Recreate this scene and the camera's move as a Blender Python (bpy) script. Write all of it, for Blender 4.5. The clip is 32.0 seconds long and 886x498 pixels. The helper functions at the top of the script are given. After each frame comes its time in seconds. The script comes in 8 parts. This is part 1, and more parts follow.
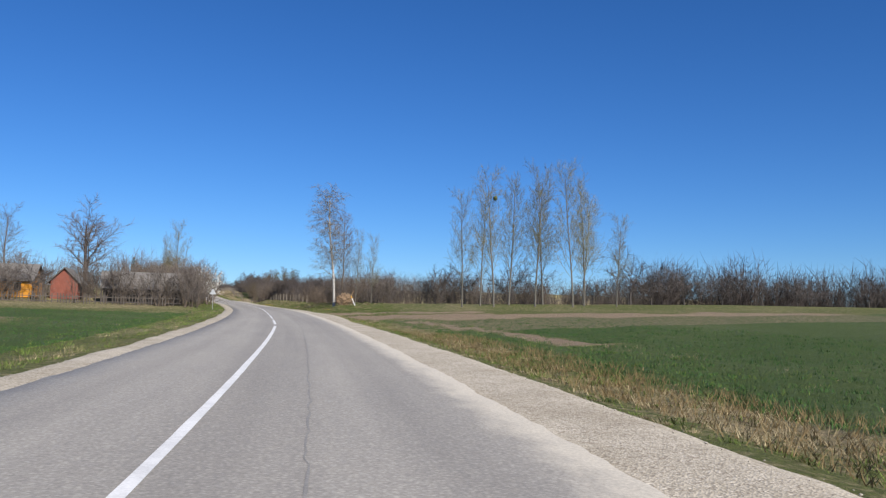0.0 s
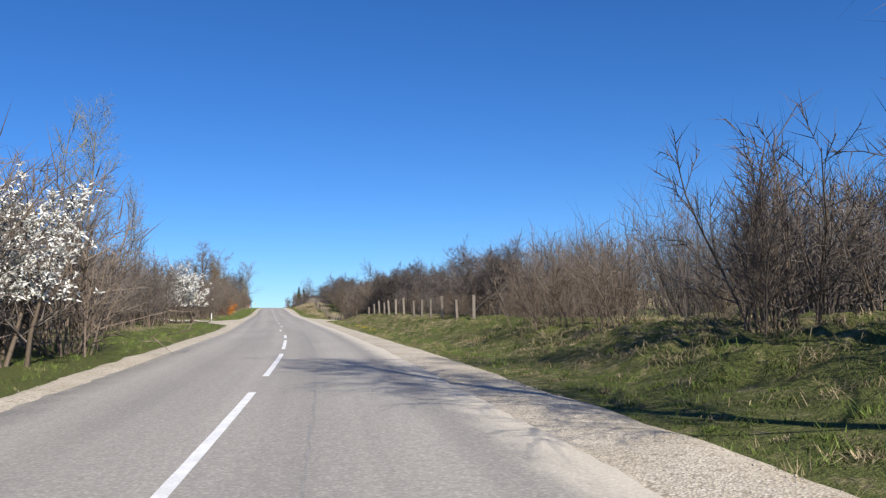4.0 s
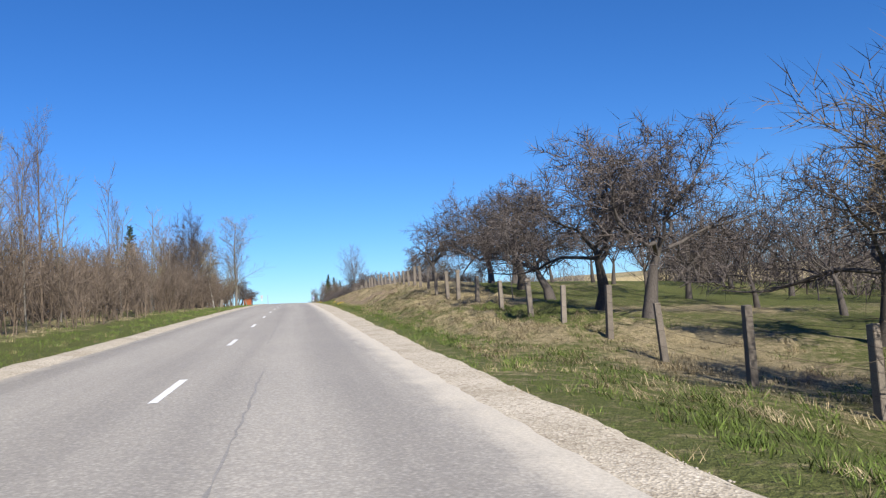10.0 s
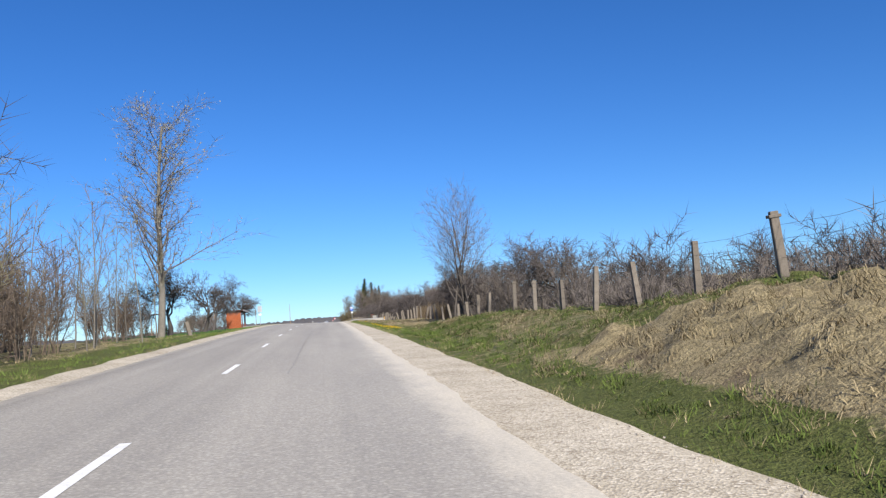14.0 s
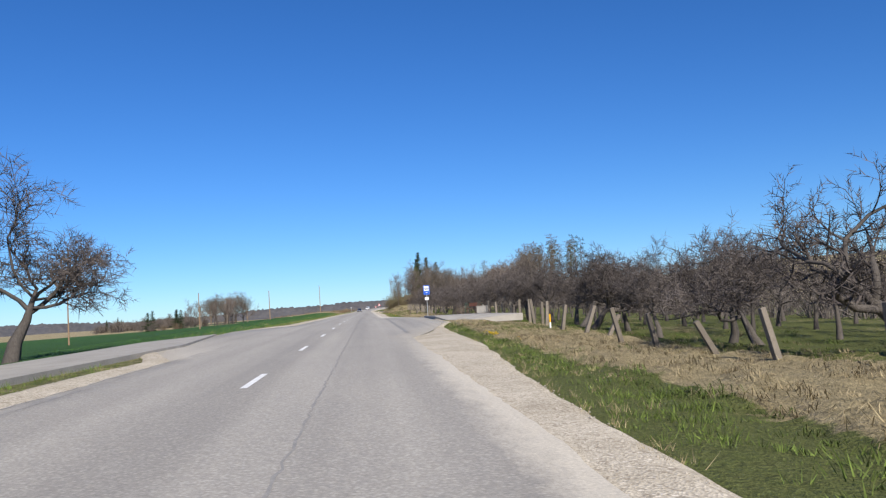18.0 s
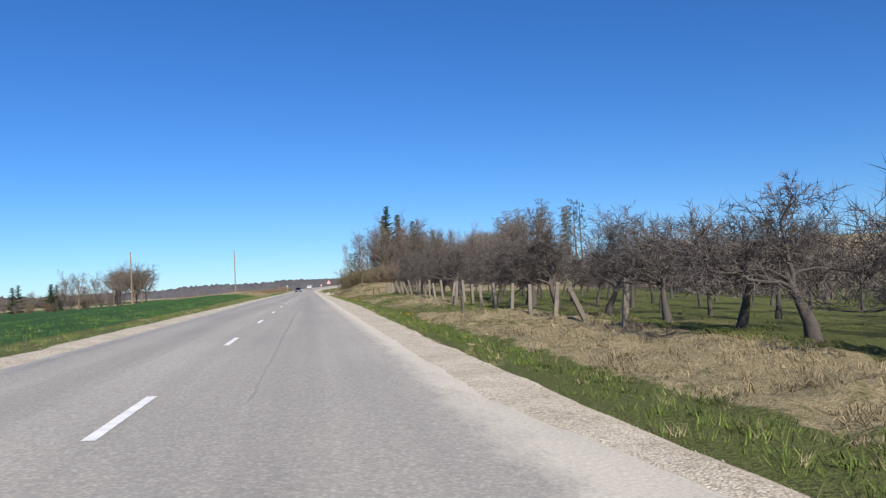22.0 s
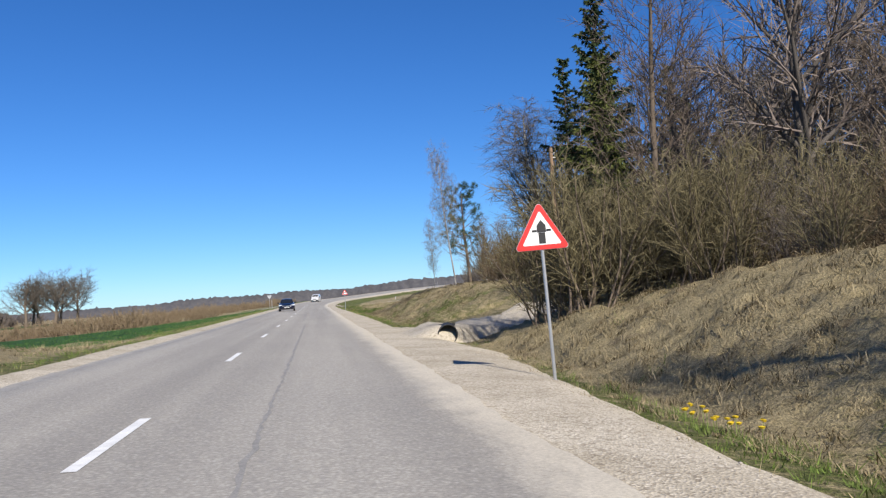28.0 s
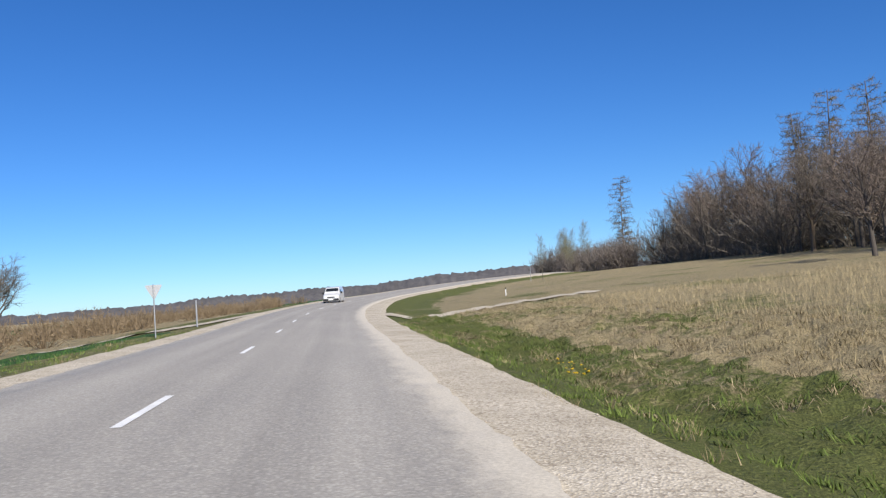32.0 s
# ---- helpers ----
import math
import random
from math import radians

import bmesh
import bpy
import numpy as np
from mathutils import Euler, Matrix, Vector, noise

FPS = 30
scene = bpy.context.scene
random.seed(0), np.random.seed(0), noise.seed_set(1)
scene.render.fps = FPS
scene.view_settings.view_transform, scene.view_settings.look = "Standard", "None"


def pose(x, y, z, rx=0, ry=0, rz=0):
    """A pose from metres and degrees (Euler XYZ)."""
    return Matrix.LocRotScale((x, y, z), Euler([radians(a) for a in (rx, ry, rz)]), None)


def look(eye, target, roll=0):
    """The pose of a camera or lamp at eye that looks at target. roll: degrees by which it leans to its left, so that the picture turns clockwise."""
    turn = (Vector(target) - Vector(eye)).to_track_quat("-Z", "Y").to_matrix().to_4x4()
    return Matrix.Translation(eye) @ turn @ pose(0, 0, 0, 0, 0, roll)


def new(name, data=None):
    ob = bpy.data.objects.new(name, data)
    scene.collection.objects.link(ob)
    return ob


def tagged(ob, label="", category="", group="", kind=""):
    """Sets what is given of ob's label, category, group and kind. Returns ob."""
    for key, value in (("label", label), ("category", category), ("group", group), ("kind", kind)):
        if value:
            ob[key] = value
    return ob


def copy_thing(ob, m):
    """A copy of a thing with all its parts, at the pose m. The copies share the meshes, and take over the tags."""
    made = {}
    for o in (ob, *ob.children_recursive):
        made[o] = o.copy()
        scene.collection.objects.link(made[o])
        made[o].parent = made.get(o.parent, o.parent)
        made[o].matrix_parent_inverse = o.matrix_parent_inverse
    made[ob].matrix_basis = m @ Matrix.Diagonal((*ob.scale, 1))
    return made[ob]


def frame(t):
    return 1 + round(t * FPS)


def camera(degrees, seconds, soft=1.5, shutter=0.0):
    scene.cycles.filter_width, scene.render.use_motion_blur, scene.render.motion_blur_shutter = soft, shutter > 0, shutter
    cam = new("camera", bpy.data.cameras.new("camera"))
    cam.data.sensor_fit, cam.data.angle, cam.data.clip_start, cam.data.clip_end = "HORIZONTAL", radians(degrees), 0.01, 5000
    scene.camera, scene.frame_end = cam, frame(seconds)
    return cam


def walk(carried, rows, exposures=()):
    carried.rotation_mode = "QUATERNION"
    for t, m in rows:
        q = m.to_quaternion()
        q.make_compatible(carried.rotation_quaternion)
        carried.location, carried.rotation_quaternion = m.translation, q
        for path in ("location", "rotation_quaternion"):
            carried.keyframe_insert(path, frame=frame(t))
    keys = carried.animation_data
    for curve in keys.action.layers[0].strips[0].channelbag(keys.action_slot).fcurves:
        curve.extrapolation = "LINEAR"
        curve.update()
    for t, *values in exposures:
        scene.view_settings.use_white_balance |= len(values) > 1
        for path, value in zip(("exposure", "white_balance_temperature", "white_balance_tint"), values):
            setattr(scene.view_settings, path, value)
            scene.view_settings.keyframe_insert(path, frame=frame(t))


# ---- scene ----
# ------------------------------------------------------------ camera
cam = camera(55.7, 32.0, soft=1.3)
ROWS = [
    (0.0, -12.89, 1.38, 0.409, -18.43, 4.51, -1.23),
    (0.5, -10.70, 13.57, 0.526, -16.45, 4.67, -0.50),
    (1.0, -8.72, 25.86, 0.690, -16.50, 4.84, -0.51),
    (1.5, -6.95, 38.19, 0.886, -16.05, 4.92, -0.39),
    (2.0, -5.39, 50.50, 1.103, -15.39, 5.04, -0.16),
    (2.5, -4.07, 62.80, 1.347, -14.59, 5.06, 0.02),
    (3.0, -2.78, 75.17, 1.559, -13.92, 5.05, 0.27),
    (3.5, -1.59, 87.53, 1.767, -12.14, 5.02, 1.17),
    (5.5, 0.73, 137.25, 2.534, -11.29, 4.49, 2.54),
    (6.0, 0.87, 149.75, 2.729, -10.69, 4.45, 2.63),
    (6.5, 0.96, 162.38, 2.978, -10.89, 4.57, 2.33),
    (7.0, 1.03, 175.06, 3.276, -10.81, 4.46, 2.22),
    (7.5, 1.12, 187.84, 3.590, -10.55, 4.40, 2.38),
    (8.0, 1.27, 200.75, 3.912, -10.42, 4.30, 2.23),
    (8.5, 1.45, 213.75, 4.205, -10.41, 4.26, 2.12),
    (9.0, 1.59, 226.78, 4.470, -9.85, 4.15, 3.05),
    (9.5, 1.72, 239.77, 4.723, -9.85, 4.18, 3.68),
    (10.0, 1.83, 252.70, 5.037, -9.85, 4.24, 3.89),
    (10.5, 1.91, 265.56, 5.408, -9.34, 4.40, 4.19),
    (11.0, 1.98, 278.35, 5.820, -9.41, 4.47, 4.64),
    (11.5, 2.07, 291.08, 6.255, -9.46, 4.56, 4.86),
    (12.0, 2.13, 303.75, 6.714, -9.40, 4.72, 4.37),
    (12.5, 2.17, 316.41, 7.144, -9.07, 4.64, 4.59),
    (13.0, 2.18, 329.07, 7.548, -9.11, 4.63, 4.33),
    (13.5, 2.15, 341.72, 7.934, -8.56, 4.76, 4.18),
    (15.5, 1.98, 392.00, 9.301, -6.08, 5.22, 3.96),
    (16.0, 2.00, 404.47, 9.595, -5.59, 4.99, 3.86),
    (16.5, 2.03, 416.88, 9.873, -5.37, 4.81, 3.73),
    (17.0, 2.07, 429.20, 10.131, -5.27, 4.61, 3.65),
    (17.5, 2.11, 441.47, 10.339, -5.15, 4.41, 3.57),
    (18.0, 2.16, 453.80, 10.486, -5.10, 4.05, 3.63),
    (18.5, 2.17, 466.28, 10.604, -5.38, 3.75, 3.56),
    (19.0, 2.16, 478.98, 10.709, -5.93, 3.51, 3.58),
    (19.5, 2.14, 491.96, 10.818, -6.74, 3.31, 3.37),
    (20.0, 2.08, 505.01, 10.950, -7.92, 3.12, 3.41),
    (20.5, 1.97, 517.94, 11.071, -9.13, 2.91, 3.01),
    (21.0, 1.91, 530.70, 11.145, -9.18, 2.83, 2.55),
    (21.5, 1.91, 543.45, 11.185, -9.45, 2.70, 2.35),
    (22.0, 1.92, 556.19, 11.210, -9.05, 2.50, 2.59),
    (22.5, 1.95, 568.94, 11.243, -9.85, 2.44, 2.61),
    (23.0, 1.97, 581.73, 11.308, -10.10, 2.50, 2.18),
    (23.5, 1.98, 594.58, 11.428, -10.10, 2.37, 2.15),
    (24.0, 1.98, 607.51, 11.522, -9.22, 2.57, 2.38),
    (24.5, 1.99, 620.57, 11.587, -9.10, 2.77, 3.07),
    (25.0, 2.00, 633.73, 11.641, -9.01, 3.05, 3.08),
    (25.5, 1.99, 646.97, 11.703, -8.98, 3.00, 3.87),
    (27.5, 1.91, 699.98, 11.902, -8.66, 3.19, 3.64),
    (28.0, 1.96, 712.98, 11.911, -8.62, 3.18, 3.40),
    (28.5, 2.01, 725.70, 11.949, -8.61, 3.23, 3.17),
    (29.0, 2.08, 738.39, 12.016, -8.74, 3.27, 2.84),
    (29.5, 2.20, 751.28, 12.060, -8.17, 3.51, 2.46),
    (30.0, 2.34, 764.39, 12.130, -8.33, 3.52, 2.73),
    (30.5, 2.46, 777.66, 12.229, -8.62, 3.48, 3.23),
    (31.0, 2.51, 791.02, 12.313, -8.62, 3.41, 3.19),
    (31.5, 2.50, 804.50, 12.375, -6.79, 3.37, 3.71),
    (32.0, 2.48, 818.03, 12.411, -7.12, 3.02, 3.94),
]
# the phone opens up a little among the trees
EXPOSURE = [(0.0, 0.33), (2.0, 0.50), (3.5, 0.50), (7.0, 0.66), (16.0, 0.60), (18.0, 0.46), (24.0, 0.46), (28.0, 0.46), (30.0, 0.52), (32.0, 0.48)]
walk(cam, [(t, pose(x, y, z, 90 + p, r, w)) for t, x, y, z, w, p, r in ROWS], EXPOSURE)

# ------------------------------------------------------------ light
SUN_AZ, SUN_EL = 165.0, 36.0  # compass-like: degrees clockwise from +y; height of the sun
world = bpy.data.worlds.new("sky")
scene.world = world
world.use_nodes = True
wn, wl = world.node_tree.nodes, world.node_tree.links
sky = wn.new("ShaderNodeTexSky")
sky.sky_type, sky.sun_disc = "NISHITA", False
sky.sun_elevation, sky.sun_rotation = radians(SUN_EL), radians(SUN_AZ)
sky.altitude, sky.air_density, sky.dust_density, sky.ozone_density = 0, 0.86, 0.0, 6.0
hsv = wn.new("ShaderNodeHueSaturation")
hsv.inputs["Saturation"].default_value = 1.15
wl.new(sky.outputs["Color"], hsv.inputs["Color"])
tint = wn.new("ShaderNodeMix")
tint.data_type, tint.blend_type = "RGBA", "MULTIPLY"
tint.inputs[0].default_value, tint.inputs[7].default_value = 1.0, (0.74, 0.965, 1.25, 1)
wl.new(hsv.outputs["Color"], tint.inputs[6])
wl.new(tint.outputs[2], wn["Background"].inputs["Color"])
wn["Background"].inputs["Strength"].default_value = 0.070
sun_data = bpy.data.lights.new("sun", "SUN")
sun_data.energy, sun_data.angle, sun_data.color = 5.0, radians(0.53), (1.0, 0.93, 0.82)
sun = new("sun", sun_data)
_a, _e = radians(SUN_AZ), radians(SUN_EL)
sun.matrix_world = look((60 * math.sin(_a), 300 + 60 * math.cos(_a), 60 * math.tan(_e)), (0, 300, 0))
scene.view_settings.exposure = 0.46


# ------------------------------------------------------------ materials
def nodes_of(name, rough=0.9, metal=0.0, spec=0.3):
    m = bpy.data.materials.new(name)
    m.use_nodes = True
    nt = m.node_tree
    b = nt.nodes["Principled BSDF"]
    b.inputs["Roughness"].default_value = rough
    b.inputs["Metallic"].default_value = metal
    b.inputs["Specular IOR Level"].default_value = spec
    return m, nt.nodes, nt.links, b


def noise_node(n, l, coord, scale, detail=4.0, rough=0.6, stretch=None):
    t = n.new("ShaderNodeTexNoise")
    t.inputs["Scale"].default_value, t.inputs["Detail"].default_value, t.inputs["Roughness"].default_value = scale, detail, rough
    if stretch:
        mp = n.new("ShaderNodeMapping")
        mp.inputs["Scale"].default_value = stretch
        l.new(coord, mp.inputs["Vector"])
        coord = mp.outputs["Vector"]
    l.new(coord, t.inputs["Vector"])
    return t.outputs["Fac"]


def ramp(n, l, fac, stops):
    r = n.new("ShaderNodeValToRGB")
    while len(r.color_ramp.elements) < len(stops):
        r.color_ramp.elements.new(0.5)
    for e, (p, c) in zip(r.color_ramp.elements, stops):
        e.position, e.color = p, (*c, 1)
    l.new(fac, r.inputs["Fac"])
    return r.outputs["Color"]


def mix(n, l, fac, a, b, mode="MIX"):
    m = n.new("ShaderNodeMix")
    m.data_type, m.blend_type = "RGBA", mode
    for s, v in ((m.inputs[0], fac), (m.inputs[6], a), (m.inputs[7], b)):
        if isinstance(v, (int, float)):
            s.default_value = v
        elif isinstance(v, tuple):
            s.default_value = (*v, 1)
        else:
            l.new(v, s)
    return m.outputs[2]


def bumped(n, l, b, height, strength, distance):
    k = n.new("ShaderNodeBump")
    k.inputs["Strength"].default_value, k.inputs["Distance"].default_value = strength, distance
    l.new(height, k.inputs["Height"])
    l.new(k.outputs["Normal"], b.inputs["Normal"])


def surface(name, dark, light, scale=6.0, fine=60.0, rough=0.9, bump=0.4, dist=0.01, metal=0.0, spec=0.3, vary=0.0, stretch=None, blotch=0.35):
    """Two scales of variation over the colours dark to light, with a fine relief."""
    m, n, l, b = nodes_of(name, rough, metal, spec)
    co = n.new("ShaderNodeTexCoord").outputs["Object"]
    big = noise_node(n, l, co, scale, 3, stretch=stretch)
    small = noise_node(n, l, co, fine, 5, stretch=stretch)
    c = ramp(n, l, small, [(0.3, dark), (0.72, light)])
    mid = tuple((p + q) / 2 for p, q in zip(dark, light))
    c = mix(n, l, blotch, c, ramp(n, l, big, [(0.35, tuple(v * 0.7 for v in mid)), (0.65, tuple(min(1, v * 1.25) for v in mid))]))
    if vary:
        oi = n.new("ShaderNodeObjectInfo").outputs["Random"]
        c = mix(n, l, 1.0, c, ramp(n, l, oi, [(0.0, (1 - vary,) * 3), (1.0, (1.0, 1.0, 1.0))]), "MULTIPLY")
    l.new(c, b.inputs["Base Color"])
    if bump:
        bumped(n, l, b, small, bump, dist)
    return m


def plain(name, colour, rough=0.5, metal=0.0, spec=0.5):
    m, n, l, b = nodes_of(name, rough, metal, spec)
    co = n.new("ShaderNodeTexCoord").outputs["Object"]
    f = noise_node(n, l, co, 9.0, 4)
    l.new(ramp(n, l, f, [(0.3, tuple(v * 0.85 for v in colour)), (0.7, colour)]), b.inputs["Base Color"])
    return m


def ground_material():
    m, n, l, b = nodes_of("ground_cover", 0.95, spec=0.15)
    pos = n.new("ShaderNodeNewGeometry").outputs["Position"]
    zone = n.new("ShaderNodeVertexColor")
    zone.layer_name = "zone"
    sep = n.new("ShaderNodeSeparateColor")
    l.new(zone.outputs["Color"], sep.inputs["Color"])
    n1 = noise_node(n, l, pos, 0.35, 6, 0.65)
    n2 = noise_node(n, l, pos, 3.0, 5, 0.7)
    n3 = noise_node(n, l, pos, 14.0, 4, 0.7)
    meadow = mix(n, l, n2, ramp(n, l, n3, [(0.25, (0.052, 0.072, 0.018)), (0.75, (0.165, 0.208, 0.055))]),
                 ramp(n, l, n3, [(0.25, (0.075, 0.080, 0.027)), (0.75, (0.215, 0.212, 0.082))]))
    dry = mix(n, l, n1, ramp(n, l, n3, [(0.25, (0.19, 0.152, 0.086)), (0.75, (0.53, 0.44, 0.265))]),
              ramp(n, l, n2, [(0.3, (0.16, 0.135, 0.07)), (0.7, (0.49, 0.41, 0.24))]))
    earth = noise_node(n, l, pos, 0.55, 5, 0.7)
    dry = mix(n, l, ramp(n, l, earth, [(0.58, (0, 0, 0)), (0.68, (0.75, 0.75, 0.75))]), dry, ramp(n, l, n3, [(0.3, (0.075, 0.055, 0.038)), (0.7, (0.235, 0.178, 0.128))]))
    crop = mix(n, l, n2, ramp(n, l, n3, [(0.25, (0.022, 0.065, 0.020)), (0.75, (0.062, 0.138, 0.038))]),
               ramp(n, l, n1, [(0.35, (0.029, 0.088, 0.026)), (0.7, (0.072, 0.142, 0.042))]))
    soil = ramp(n, l, n3, [(0.3, (0.22, 0.16, 0.105)), (0.7, (0.42, 0.325, 0.225))])

    def mask(channel, spread):
        a = n.new("ShaderNodeMath")
        a.operation = "MULTIPLY_ADD"
        l.new(n2, a.inputs[0])
        a.inputs[1].default_value, a.inputs[2].default_value = spread, -spread / 2
        c = n.new("ShaderNodeMath")
        l.new(channel, c.inputs[0])
        l.new(a.outputs[0], c.inputs[1])
        r = n.new("ShaderNodeMapRange")
        r.inputs["From Min"].default_value, r.inputs["From Max"].default_value = 0.35, 0.65
        l.new(c.outputs[0], r.inputs["Value"])
        return r.outputs[0]

    c = mix(n, l, mask(sep.outputs["Green"], 1.2), meadow, dry)
    c = mix(n, l, mask(sep.outputs["Red"], 0.5), c, crop)
    c = mix(n, l, mask(sep.outputs["Blue"], 1.1), c, soil)
    fibre = n.new("ShaderNodeTexNoise")
    fibre.inputs["Scale"].default_value, fibre.inputs["Detail"].default_value, fibre.inputs["Distortion"].default_value = 26.0, 3.0, 2.2
    l.new(pos, fibre.inputs["Vector"])
    c = mix(n, l, 1.0, c, ramp(n, l, fibre.outputs["Fac"], [(0.32, (0.5, 0.5, 0.5)), (0.66, (1.25, 1.25, 1.25))]), "MULTIPLY")
    l.new(c, b.inputs["Base Color"])
    bumped(n, l, b, n3, 0.9, 0.16)
    return m


def asphalt_material():
    m, n, l, b = nodes_of("asphalt", 0.82, spec=0.35)
    uv = n.new("ShaderNodeUVMap").outputs["UV"]
    grain = noise_node(n, l, uv, 22.0, 5, 0.85)
    chips = n.new("ShaderNodeTexVoronoi")
    chips.inputs["Scale"].default_value = 20.0
    l.new(uv, chips.inputs["Vector"])
    tracks = noise_node(n, l, uv, 1.0, 3, 0.5, stretch=(0.9, 0.012, 1))
    patches = noise_node(n, l, uv, 0.5, 5, 0.6, stretch=(1.0, 0.25, 1))
    c = ramp(n, l, grain, [(0.33, (0.215, 0.203, 0.184)), (0.68, (0.56, 0.528, 0.474))])
    c = mix(n, l, 0.45, c, ramp(n, l, chips.outputs["Distance"], [(0.05, (0.63, 0.595, 0.535)), (0.5, (0.315, 0.297, 0.268))]))
    c = mix(n, l, 1.0, c, ramp(n, l, tracks, [(0.35, (0.80, 0.80, 0.81)), (0.62, (1.0, 1.0, 1.0))]), "MULTIPLY")
    c = mix(n, l, 1.0, c, ramp(n, l, patches, [(0.3, (0.88, 0.88, 0.88)), (0.65, (1.0, 0.995, 0.98))]), "MULTIPLY")
    blotch = noise_node(n, l, uv, 7.0, 3, 0.75)
    c = mix(n, l, 1.0, c, ramp(n, l, blotch, [(0.30, (0.89, 0.89, 0.89)), (0.70, (1.09, 1.085, 1.07))]), "MULTIPLY")
    # gravel dust strewn over both edges, but not over the bus bay
    axes = n.new("ShaderNodeSeparateXYZ")
    l.new(uv, axes.inputs[0])
    ragged = noise_node(n, l, uv, 2.2, 6, 0.75, stretch=(1, 0.4, 1))

    def reach(value, lo, hi, to=1.0):
        r = n.new("ShaderNodeMapRange")
        r.inputs["From Min"].default_value, r.inputs["From Max"].default_value, r.inputs["To Max"].default_value = lo, hi, to
        l.new(value, r.inputs["Value"])
        return r.outputs[0]

    def both(a, op, v):
        k = n.new("ShaderNodeMath")
        k.operation = op
        l.new(a, k.inputs[0])
        if isinstance(v, float):
            k.inputs[1].default_value = v
        else:
            l.new(v, k.inputs[1])
        return k.outputs[0]

    edge = both(reach(axes.outputs["X"], 2.9, 4.1), "MAXIMUM", reach(axes.outputs["X"], -2.75, -3.65))
    off_bay = both(reach(axes.outputs["Y"], 493.0, 470.0), "MAXIMUM", reach(axes.outputs["Y"], 542.0, 556.0))
    dust = both(reach(both(edge, "ADD", both(ragged, "SUBTRACT", 0.5)), 0.30, 0.72, 0.95), "MULTIPLY", off_bay)
    c = mix(n, l, dust, c, ramp(n, l, grain, [(0.3, (0.37, 0.336, 0.28)), (0.7, (0.70, 0.645, 0.55))]))
    l.new(c, b.inputs["Base Color"])
    bumped(n, l, b, grain, 0.5, 0.015)
    return m


def gravel_material():
    m, n, l, b = nodes_of("shoulder_gravel", 0.95, spec=0.2)
    pos = n.new("ShaderNodeNewGeometry").outputs["Position"]
    wobble = noise_node(n, l, pos, 9.0, 3, 0.6)
    small, large = n.new("ShaderNodeTexVoronoi"), n.new("ShaderNodeTexVoronoi")
    small.inputs["Scale"].default_value, large.inputs["Scale"].default_value = 38.0, 15.0
    l.new(pos, small.inputs["Vector"])
    l.new(pos, large.inputs["Vector"])
    big = noise_node(n, l, pos, 0.7, 5)
    fine = noise_node(n, l, pos, 34.0, 4, 0.75)
    c = ramp(n, l, fine, [(0.28, (0.35, 0.312, 0.252)), (0.72, (0.71, 0.652, 0.552))])
    shade = n.new("ShaderNodeSeparateColor")
    l.new(small.outputs["Color"], shade.inputs["Color"])
    c = mix(n, l, 0.45, c, ramp(n, l, shade.outputs["Red"], [(0.0, (0.28, 0.248, 0.20)), (0.5, (0.53, 0.48, 0.40)), (1.0, (0.77, 0.72, 0.63))]))
    tone = n.new("ShaderNodeSeparateColor")
    l.new(large.outputs["Color"], tone.inputs["Color"])
    lone = ramp(n, l, tone.outputs["Green"], [(0.70, (0, 0, 0)), (0.78, (0.7, 0.7, 0.7))])
    c = mix(n, l, lone, c, ramp(n, l, large.outputs["Distance"], [(0.25, (0.78, 0.73, 0.645)), (0.55, (0.31, 0.27, 0.215))]))
    c = mix(n, l, 1.0, c, ramp(n, l, big, [(0.3, (0.76, 0.73, 0.68)), (0.62, (1.0, 0.985, 0.96))]), "MULTIPLY")
    c = mix(n, l, 1.0, c, ramp(n, l, wobble, [(0.3, (0.86, 0.85, 0.83)), (0.7, (1.05, 1.05, 1.04))]), "MULTIPLY")
    l.new(c, b.inputs["Base Color"])
    bumped(n, l, b, small.outputs["Distance"], 0.6, 0.02)
    return m


def twig_material(name, dark, light, blade=0.0):
    m, n, l, b = nodes_of(name, 0.85, spec=0.2)
    co = n.new("ShaderNodeTexCoord").outputs["Object"]
    f = noise_node(n, l, co, 2.2, 3)
    oi = n.new("ShaderNodeObjectInfo").outputs["Random"]
    c = ramp(n, l, f, [(0.3, dark), (0.7, light)])
    c = mix(n, l, 1.0, c, ramp(n, l, oi, [(0.0, (0.72, 0.70, 0.68)), (1.0, (1.0, 1.0, 1.0))]), "MULTIPLY")
    if blade:
        each = n.new("ShaderNodeNewGeometry").outputs["Random Per Island"]
        lo, hi = 1 - blade, 1 + blade * 0.7
        c = mix(n, l, 1.0, c, ramp(n, l, each, [(0.0, (lo, lo, lo)), (1.0, (hi, hi, hi * 0.95))]), "MULTIPLY")
    l.new(c, b.inputs["Base Color"])
    return m


def birch_material():
    m, n, l, b = nodes_of("birch_bark", 0.8, spec=0.3)
    co = n.new("ShaderNodeTexCoord").outputs["Object"]
    bands = noise_node(n, l, co, 3.0, 5, 0.7, stretch=(1.2, 1.2, 4.5))
    fine = noise_node(n, l, co, 25.0, 4)
    c = ramp(n, l, bands, [(0.40, (0.04, 0.035, 0.03)), (0.50, (0.42, 0.40, 0.37)), (0.75, (0.62, 0.60, 0.56))])
    l.new(mix(n, l, 0.25, c, ramp(n, l, fine, [(0.3, (0.20, 0.18, 0.165)), (0.7, (0.68, 0.66, 0.63))])), b.inputs["Base Color"])
    return m


